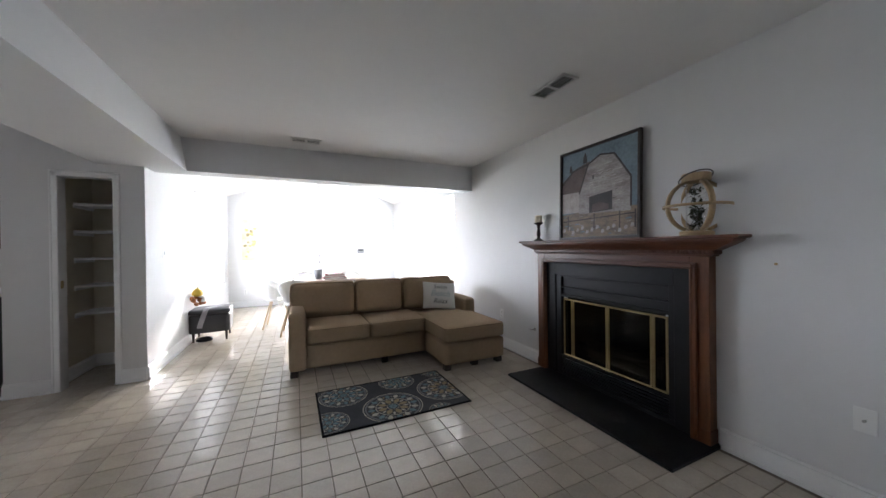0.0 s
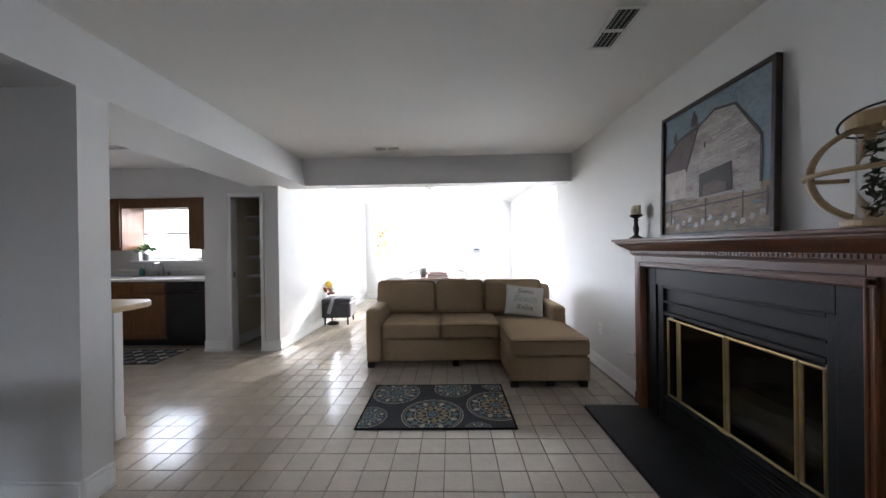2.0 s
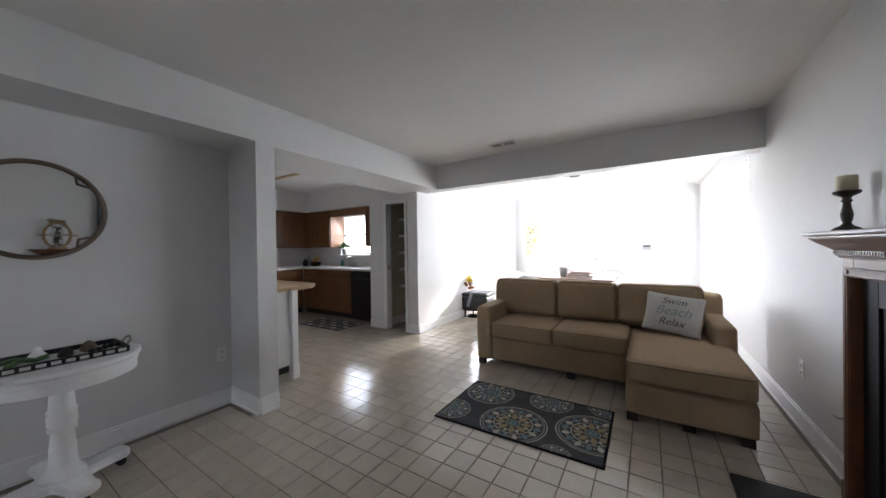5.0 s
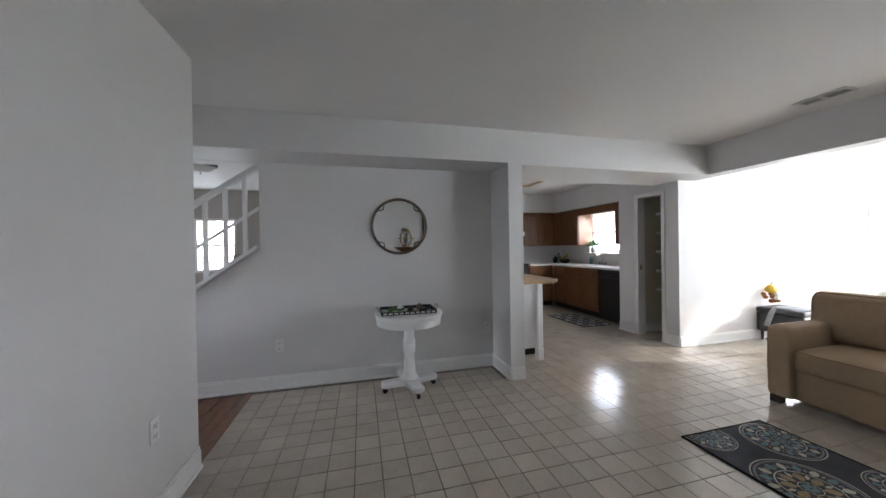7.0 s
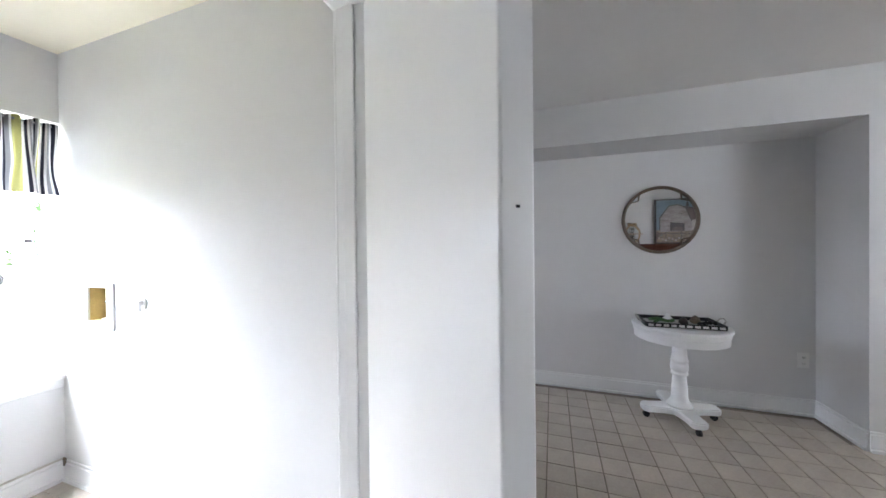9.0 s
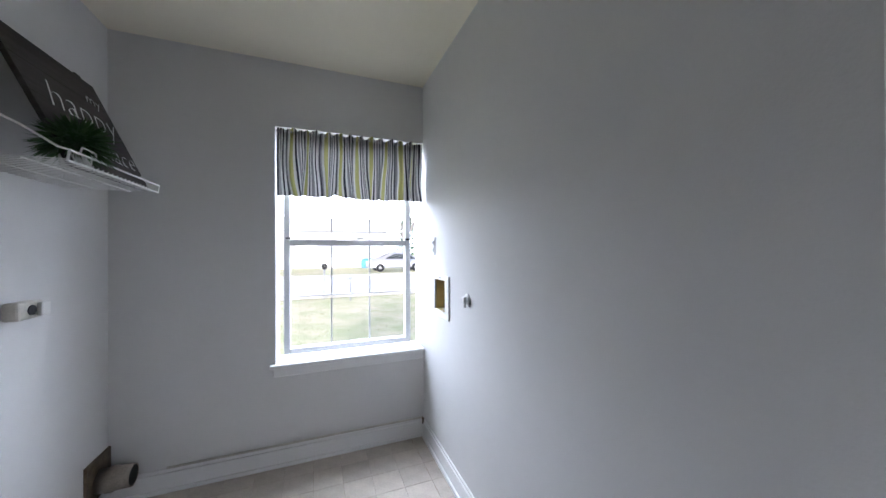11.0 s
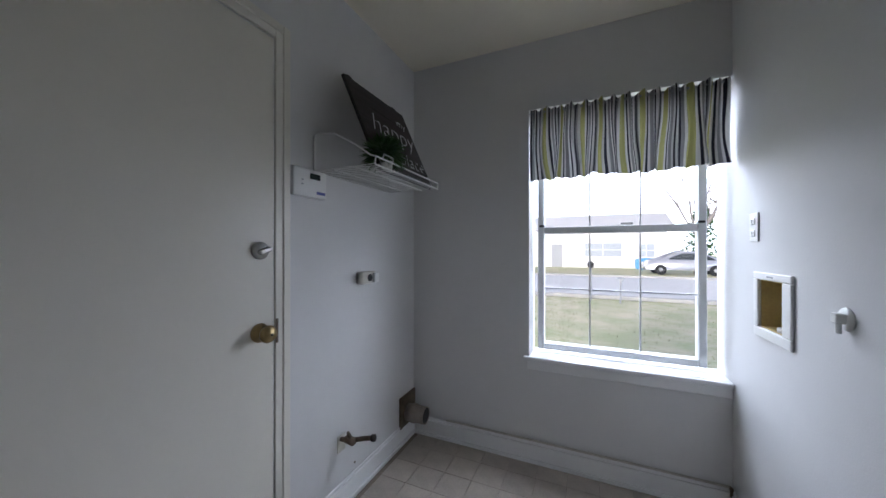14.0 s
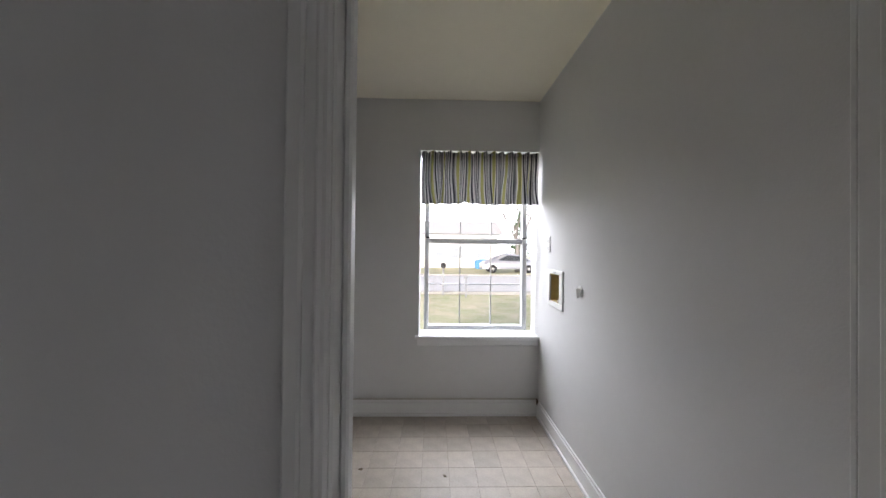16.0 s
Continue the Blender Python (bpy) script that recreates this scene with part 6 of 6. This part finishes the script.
def striped():
    m = bpy.data.materials.new("striped_cotton")
    m.use_nodes = True
    n, l = m.node_tree.nodes, m.node_tree.links
    b = n["Principled BSDF"]
    b.inputs["Roughness"].default_value = .9
    b.inputs["Specular IOR Level"].default_value = .1
    uv = n.new("ShaderNodeUVMap")
    sp = n.new("ShaderNodeSeparateXYZ")
    l.new(uv.outputs[0], sp.inputs[0])
    fr = n.new("ShaderNodeMath")
    fr.operation = 'FRACT'
    l.new(sp.outputs[0], fr.inputs[0])
    r = n.new("ShaderNodeValToRGB")
    r.color_ramp.interpolation = 'CONSTANT'
    W, G, K, Y = (.52, .51, .49, 1), (.22, .22, .22, 1), (.025, .025, .035, 1), (.34, .33, .13, 1)
    e = r.color_ramp.elements
    stops = ((0, W), (.09, K), (.15, W), (.22, G), (.34, W), (.40, K), (.47, W), (.56, Y), (.74, W), (.83, G), (.90, K), (.96, G))
    e[0].position, e[0].color = stops[0]
    e[1].position, e[1].color = stops[1]
    for p, c in stops[2:]:
        x = e.new(p)
        x.color = c
    l.new(fr.outputs[0], r.inputs[0])
    t = n.new("ShaderNodeTexNoise")
    t.inputs["Scale"].default_value = 400
    bp = n.new("ShaderNodeBump")
    bp.inputs["Strength"].default_value, bp.inputs["Distance"].default_value = .3, .002
    l.new(t.outputs[0], bp.inputs["Height"])
    l.new(bp.outputs[0], b.inputs["Normal"])
    l.new(r.outputs[0], b.inputs["Base Color"])
    tl = n.new("ShaderNodeBsdfTranslucent")
    l.new(r.outputs[0], tl.inputs[0])
    mx = n.new("ShaderNodeMixShader")
    mx.inputs[0].default_value = .12
    l.new(b.outputs[0], mx.inputs[1])
    l.new(tl.outputs[0], mx.inputs[2])
    l.new(mx.outputs[0], n["Material Output"].inputs[0])
    return m


def valance_cloth(x0, x1, z0, z1, y):
    """Gathered cloth: folds narrow at the rod, wider and wandering towards the hem."""
    b = bmesh.new()
    uvl = b.loops.layers.uv.new("UVMap")
    nu, nv = 420, 22
    rows = []
    for j in range(nv + 1):
        t = j / nv
        row = []
        for i in range(nu + 1):
            s = i / nu
            wander = (0.046 * noise.noise((s * 7, t * .8, 3)) + .030 * noise.noise((s * 19, t * 1.4, 7))) * t
            x = x0 + (x1 - x0) * min(1, max(0, s + wander * (1 if .01 < s < .99 else 0)))
            ph = s * 170 + 3.2 * noise.noise((s * 9, 0, 1))
            a = .015 * (1 - .35 * t) * math.sin(ph) + .030 * t * math.sin(ph * .37 + 2 * noise.noise((s * 6, t, 2)))
            hem = .022 * noise.noise((s * 9, 1, 5)) * t
            top = -.012 * max(0, math.sin(ph * .27 + 1.0)) ** 3 + .008 * math.sin(ph * .5) if j == 0 else 0
            row.append(b.verts.new((x, y + a + .004, z1 + (z0 - z1) * t + hem + top)))
        rows.append(row)
    for j in range(nv):
        for i in range(nu):
            f = b.faces.new((rows[j][i], rows[j][i + 1], rows[j + 1][i + 1], rows[j + 1][i]))
            for lp, (ii, jj) in zip(f.loops, ((i, j), (i + 1, j), (i + 1, j + 1), (i, j + 1))):
                lp[uvl].uv = (ii / nu * 9.5 + .25 * noise.noise((ii / nu * 11, 0, 9)), jj / nv)
    bmesh.ops.recalc_face_normals(b, faces=b.faces[:])
    return b


part("cloth", valance_cloth(.728, 1.622, 1.615, 2.016, -2.872), striped(), va, "", True)
# small leaves of dirt on the laundry floor
for x, y in ((1.93, -2.30), (1.45, -2.24)):
    tagged(part("debris", prism([(-.012, -.004), (.006, -.008), (.013, .003), (-.002, .008)], .003, pose(x, y, .0005, 0, 0, x * 90)), RUST), "dry leaf crumb on the laundry floor", "debris")
sl = empty("laundry_ceiling_lamp", pose(1.44, -1.72, C - .012))
tagged(sl, "white round laundry ceiling lamp holder", "ceiling light")
part("base", lathe([(.03, -.045), (.05, -.03), (.062, -.008), (.064, 0)], 24), WHITEP, sl, "", True)
part("bulb", lathe([(.004, -.125), (.024, -.11), (.03, -.085), (.02, -.055), (.014, -.045)], 18), WHITEP, sl, "white bulb, unlit", True)

# ---- outdoors, seen through the laundry window ----
GZ = -.35


def lawn_mat():
    return mat("winter_lawn", (.36, .40, .22), .95, col2=(.62, .56, .43), scale=1.6, bump=.6, bscale=14, spec=.1)


tagged(part("ground", box(-600, -600, GZ - .5, 600, 600, GZ), lawn_mat()), "pale winter lawn with dry patches", "ground", kind="structure")


def ring_glow():
    """Glow added round the horizon to whiten the sky and brighten the lawn."""
    m = bpy.data.materials.new("horizon_glow")
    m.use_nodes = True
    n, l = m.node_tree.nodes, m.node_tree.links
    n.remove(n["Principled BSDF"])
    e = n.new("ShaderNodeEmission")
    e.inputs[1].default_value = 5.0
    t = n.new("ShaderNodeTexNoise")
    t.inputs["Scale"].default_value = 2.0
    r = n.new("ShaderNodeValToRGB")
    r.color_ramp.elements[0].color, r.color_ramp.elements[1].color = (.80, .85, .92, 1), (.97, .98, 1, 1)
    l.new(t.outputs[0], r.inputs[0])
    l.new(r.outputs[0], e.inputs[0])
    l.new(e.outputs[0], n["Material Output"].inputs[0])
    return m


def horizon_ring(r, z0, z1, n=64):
    """A glowing wall all round, higher in the south, lower where the sun passes."""
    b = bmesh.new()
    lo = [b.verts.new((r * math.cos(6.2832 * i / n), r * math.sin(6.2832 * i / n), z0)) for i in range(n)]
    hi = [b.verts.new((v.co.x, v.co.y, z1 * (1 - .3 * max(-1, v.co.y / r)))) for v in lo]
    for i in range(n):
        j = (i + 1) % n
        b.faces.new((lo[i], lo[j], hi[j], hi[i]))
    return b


# Added light source: this ring shines through every window and on the lawn.
tagged(part("backdrop", horizon_ring(130, GZ, 42), ring_glow()), "added glowing ring for the bright white sky", "sky", kind="structure")
ROADM = mat("pale_asphalt", (.56, .56, .56), .9, var=.15, scale=3, bump=.3, bscale=60)
tagged(part("road", box(-80, -21.5, GZ, 80, -12.6, GZ + .02), ROADM), "pale worn asphalt street", "road", kind="structure")
tagged(part("kerb", box(-80, -12.6, GZ, 80, -12.4, GZ + .12, .02, 2), mat("concrete_kerb", (.40, .39, .37), .9, var=.15, scale=3)), "concrete kerb beside the street", "kerb", kind="structure")
tagged(part("kerb_far", box(-80, -21.7, GZ, 80, -21.5, GZ + .12, .02, 2), bpy.data.materials["concrete_kerb"]), "concrete kerb across the street", "kerb", kind="structure")
rnd = random.Random(21)
bm = bmesh.new()
for i in range(5200):
    x, y = rnd.uniform(-6, 8), rnd.uniform(-12.3, -3.4)
    h, a = rnd.uniform(.02, .06), rnd.random() * 6.28
    dx, dy = .006 * math.cos(a), .006 * math.sin(a)
    ox, oy = rnd.uniform(-.03, .03), rnd.uniform(-.03, .03)
    bm.faces.new([bm.verts.new(p) for p in ((x - dx, y - dy, GZ), (x + dx, y + dy, GZ), (x + ox, y + oy, GZ + h))])
tagged(part("grass", bm, mat("dry_grass", (.34, .35, .17), .9, var=.4, scale=3, spec=.1)), "thin dry grass blades on the lawn", "grass", kind="stuff")


def car(label, m, paint):
    o = empty("parked_car", m)
    tagged(o, label, "car")
    side = [(-2.15, .30), (-2.2, .55), (-2.05, .80), (-1.55, .90), (-.75, 1.38), (.35, 1.42), (1.15, 1.02), (1.95, .88), (2.2, .62), (2.2, .30)]
    b = prism(side, 1.66, pose(0, .83, 0, 90, 0, 0))
    bmesh.ops.bevel(b, geom=[e for e in b.edges if abs(e.verts[0].co.y - e.verts[1].co.y) < 1e-4], offset=.09, segments=3, affect='EDGES')
    part("body", b, paint, o, "", True)
    DG = mat("car_glass", (.03, .035, .04), .08)
    for s in (-1, 1):
        part("side_window", prism([(-1.40, .93), (-.72, 1.31), (.32, 1.35), (.98, 1.02), (.95, .96)], .01, pose(0, s * .83 + (.005 if s > 0 else .005), 0, 90, 0, 0)), DG, o, "dark side glass")
        part("door_handle", box(-.10, s * .84 - .01, .80, .08, s * .84 + .01, .83, .004, 1), CHROME, o)
    part("windscreen", box(-.01, -.68, -.38, .01, .68, .38, .004, 1, m=pose(.77, 0, 1.21, 0, -63, 0)), DG, o, "dark windscreen")
    for x in (-1.35, 1.40):
        for s in (-1, 1):
            w = part("tyre", lathe([(.20, -.09), (.31, -.09), (.32, -.05), (.32, .05), (.31, .09), (.20, .09)], 28, pose(x, s * .76, .32, 90, 0, 0)), BLACKP, o, "black tyre")
            part("rim", lathe([(.03, -.095), (.20, -.085), (.20, .085), (.03, .095)], 12, pose(x, s * .76, .32, 90, 0, 0)), NICKEL, w)
    for s in (-1, 1):
        part("headlight", box(2.08, s * .60 - .16, .62, 2.20, s * .60 + .16, .74, .03, 2), WHITEP, o)
    return o


SILV = mat("silver_car_paint", (.36, .37, .41), .3, .4, var=.05, scale=3, coat=.5)
car("silver parked sedan across the street", pose(-4.3, -25.6, GZ, 0, 0, 1), SILV)
car("white parked car in the driveway", pose(6.3, -24.5, GZ, 0, 0, 80), mat("white_car_paint", (.7, .7, .7), .3, coat=.5))

hs = empty("house", pose(3.0, -32, GZ))
tagged(hs, "white single-storey house with dark roof across the street", "house")
SID = mat("white_siding", (.72, .72, .71), .6, var=.05, scale=2)
part("wall", box(-7.6, -7, 0, 9.4, 0, 3.4, .02, 1), SID, hs)
for i in range(14):
    part("siding_board", box(-7.62, -.0, .22 * i + .12, 9.42, .018, .22 * i + .325), SID, hs)
part("roof", prism([(-3.9, 3.35), (0, 4.9), (3.9, 3.35)], 18.2, pose(-8.2, -3.5, 0, 90, 0, 90)), mat("grey_shingles", (.60, .60, .61), .9, var=.3, scale=8), hs)
for x, w, z0, z1 in ((-6.2, 1.3, .9, 2.1), (-3.0, 3.0, .9, 2.2), (4.6, 1.2, 1.0, 2.1)):
    wi = part("window", box(x - w / 2, .018, z0, x + w / 2, .07, z1, .01, 1), TRIM, hs)
    part("pane", box(x - w / 2 + .07, .07, z0 + .07, x + w / 2 - .07, .075, z1 - .07), mat("pale_window_glass", (.34, .37, .40), .15), wi)
    part("bar", box(x - .02, .075, z0 + .07, x + .02, .085, z1 - .07), TRIM, wi)
    part("bar", box(x - w / 2 + .07, .075, (z0 + z1) / 2 - .02, x + w / 2 - .07, .085, (z0 + z1) / 2 + .02), TRIM, wi)
part("door", box(.3, .018, 0, 1.2, .06, 2.05, .01, 1), GREYP, hs)
tp = empty("blue_tarp", pose(-3.1, -31.0, GZ))
tagged(tp, "bright blue tarpaulin heap before the house", "tarp")
part("cover", soft_box(-.8, -.35, 0, .8, .35, .8, .12, .1, 8, lump=.05), mat("blue_tarp_plastic", (.10, .32, .62), .4, var=.2, scale=4), tp, "", True)


def bare_tree(label, m, h, seed):
    rnd = random.Random(seed)
    o = empty("tree", m)
    tagged(o, label, "tree")
    BK = bpy.data.materials.get("bark") or mat("bark", (.30, .27, .24), .9, var=.4, scale=6, bump=.5, bscale=20)

    def limb(bm, p, d, L, r, depth):
        pts, q, dd = [tuple(p)], Vector(p), Vector(d)
        for i in range(3):
            dd = (dd + Vector((rnd.uniform(-.2, .2), rnd.uniform(-.2, .2), rnd.uniform(-.05, .15)))).normalized()
            q = q + dd * L / 3
            pts.append(tuple(q))
        tube(pts, r, 6, bm=bm)
        if depth:
            for k in range(3):
                t = pts[rnd.choice((1, 2, 3))]
                nd = (dd + Vector((rnd.uniform(-.9, .9), rnd.uniform(-.9, .9), rnd.uniform(0, .5)))).normalized()
                limb(bm, t, nd, L * .62, r * .55, depth - 1)
    part("trunk", lathe([(.22, 0), (.17, .3), (.14, h * .2), (.12, h * .34)], 12), BK, o, "", True)
    bm = bmesh.new()
    for k in range(5):
        a = 1.26 * k
        limb(bm, (0, 0, h * .32), (math.cos(a) * .6, math.sin(a) * .6, .9), h * .4, .065, 3)
    part("branches", bm, BK, o)
    return o


bare_tree("bare pale-barked tree beside the house", pose(-5.2, -26.5, GZ), 7.5, 4)
bare_tree("bare tree behind the street", pose(-9.5, -31, GZ), 8.5, 9)


def evergreen(label, m, w, h, seed):
    rnd = random.Random(seed)
    o = empty("evergreen_tree", m)
    tagged(o, label, "tree")
    part("trunk", lathe([(.16, 0), (.10, h * .6), (.03, h)], 10), bpy.data.materials["bark"], o)
    bm = bmesh.new()
    for i in range(1500):
        z = h * (.08 + .92 * rnd.random())
        r = w * (1.05 - z / h) * rnd.uniform(.35, 1.05) * (1 + .2 * noise.noise((z, seed, 1)))
        a = rnd.random() * 6.283
        p = Vector((r * math.cos(a), r * math.sin(a), z))
        u = Vector((rnd.uniform(-1, 1), rnd.uniform(-1, 1), rnd.uniform(-.6, .3))).normalized() * .22
        v = u.cross(Vector((rnd.uniform(-1, 1), rnd.uniform(-1, 1), 1))).normalized() * .09
        bm.faces.new([bm.verts.new(q) for q in (p - u, p + v, p + u, p - v)])
    part("crown", bm, LEAF, o)
    return o


for i, (x, y, w, h) in enumerate(((-8.5, -38, 2.2, 6.5), (-12, -37, 2.4, 7.5), (-15.5, -39, 2.3, 7), (-19, -37, 2.5, 8))):
    evergreen("dark evergreen tree behind the street", pose(x, y, GZ), w, h, 30 + i)
mb = empty("mailbox", pose(1.2, -12.2, GZ))
tagged(mb, "dark mailbox on a thin post by the street", "mailbox")
part("post", box(-.03, -.03, 0, .03, .03, 1.0, .005, 1), GREYP, mb)
part("box", lathe([(.002, -.24), (.10, -.24), (.10, .24), (.002, .24)], 16, pose(0, 0, 1.10, 90, 0, 0)), BLACKP, mb)
sp_ = empty("street_post", pose(.42, -11.6, GZ))
tagged(sp_, "thin metal post on the lawn edge", "post")
part("post", cyl(.025, 0, .75, 10), GREYP, sp_)
part("cap", box(-.08, -.02, .68, .08, .02, .76, .01, 1), GREYP, sp_)

# ---- floor tiles, piece by piece ----
def tile_mesh(name, s, h, bev, material):
    me = bpy.data.meshes.new(name)
    a, b = s / 2, s / 2 - bev
    vs = [(x, y, -h) for x, y in ((-a, -a), (a, -a), (a, a), (-a, a))] + [(x, y, -bev) for x, y in ((-a, -a), (a, -a), (a, a), (-a, a))] + [(x, y, 0) for x, y in ((-b, -b), (b, -b), (b, b), (-b, b))]
    fs = []
    for k in (0, 4):
        for i in range(4):
            fs.append((k + i, k + (i + 1) % 4, k + 4 + (i + 1) % 4, k + 4 + i))
    fs.append((8, 9, 10, 11))
    me.from_pydata(vs, [], fs)
    me.materials.append(material)
    return me


PITCH, OX, OY = .155, .03, .02
TS = PITCH - .0045
tm = tile_mesh("tile", TS, .006, .0014, TILE)
floor_ob = bpy.data.objects["floor"]
rnd = random.Random(77)
vs, fs = [], []
singles = 0


def tiled(x, y):
    """Whether a tile lies at x, y: inside the rooms, not under walls."""
    if y < (-.84 if DX0 < x < DX1 else -.74):
        return False
    if x > XE - .06 or x < -4.95:
        return False
    if y > 8.28:
        return False
    if x < -1.33 and y > 4.15:
        return -2.02 < x < -1.45 and y < 4.83
    if y < 1.72 and x < XR:
        return False
    if x < -1.05 and 1.62 < y < 1.75:
        return False
    return True


for i in range(-34, 17):
    for j in range(-6, 55):
        x, y = OX + PITCH * (i + .5), OY + PITCH * (j + .5)
        if not tiled(x, y):
            continue
        dz = rnd.uniform(-.0006, .0003)
        tx, ty = rnd.uniform(-.0035, .0035), rnd.uniform(-.0035, .0035)
        if -1.05 < x < 1.9 and .55 < y < 3.35 and singles < 300:
            o = bpy.data.objects.new("tile", tm)
            scene.collection.objects.link(o)
            o.parent = floor_ob
            o.location, o.rotation_euler = (x, y, dz), (tx, ty, 0)
            singles += 1
        else:
            k = len(vs)
            a, bq = TS / 2, TS / 2 - .0014
            for u, v in ((-a, -a), (a, -a), (a, a), (-a, a)):
                vs.append((x + u, y + v, -.004))
            for u, v in ((-bq, -bq), (bq, -bq), (bq, bq), (-bq, bq)):
                vs.append((x + u, y + v, dz + u * -ty + v * tx))
            fs.extend([(k + q, k + (q + 1) % 4, k + 4 + (q + 1) % 4, k + 4 + q) for q in range(4)])
            fs.append((k + 4, k + 5, k + 6, k + 7))
me = bpy.data.meshes.new("far_tiles")
me.from_pydata(vs, [], fs)
me.materials.append(TILE_S)
o = new("far_tiles", me)
o.parent = floor_ob
tagged(o, "beige glazed floor tiles further off", kind="stuff")

vm = tile_mesh("vinyl_square", .1535, .004, .0008, VINYL)
fl_ob = bpy.data.objects["floor_laundry"]
for i in range(12):
    for j in range(14):
        x, y = .71 + .155 * (i + .5) - .06, -2.91 + .155 * (j + .5) - .02
        if x > 2.40 or x < .72 or y > -.90 or y < -2.92:
            continue
        o = bpy.data.objects.new("tile", vm)
        scene.collection.objects.link(o)
        o.parent = fl_ob
        o.location = (x, y, -.0002 if (i + j) % 3 else 0)

pm = bpy.data.meshes.new("plank")
pm.from_pydata([(0, 0, -.02), (1, 0, -.02), (1, .078, -.02), (0, .078, -.02), (0, .001, 0), (1, .001, 0), (1, .077, 0), (0, .077, 0)], [], [(0, 1, 5, 4), (1, 2, 6, 5), (2, 3, 7, 6), (3, 0, 4, 7), (4, 5, 6, 7)])
pm.materials.append(OAKFLOOR)
fh = bpy.data.objects["floor_hall"]
for j in range(28):
    for i in range(2):
        o = bpy.data.objects.new("plank", pm)
        scene.collection.objects.link(o)
        o.parent = fh
        o.location = (-1.43 + i * 1.0 - (.3 if j % 2 else 0) + .3, -.745 - .08 * (j + 1), -.001)
tagged(part("threshold", box(XR, -.785, 0, -.37, -.735, .006, .003, 1), OAKFLOOR), "brown wooden threshold strip", "trim", kind="structure")
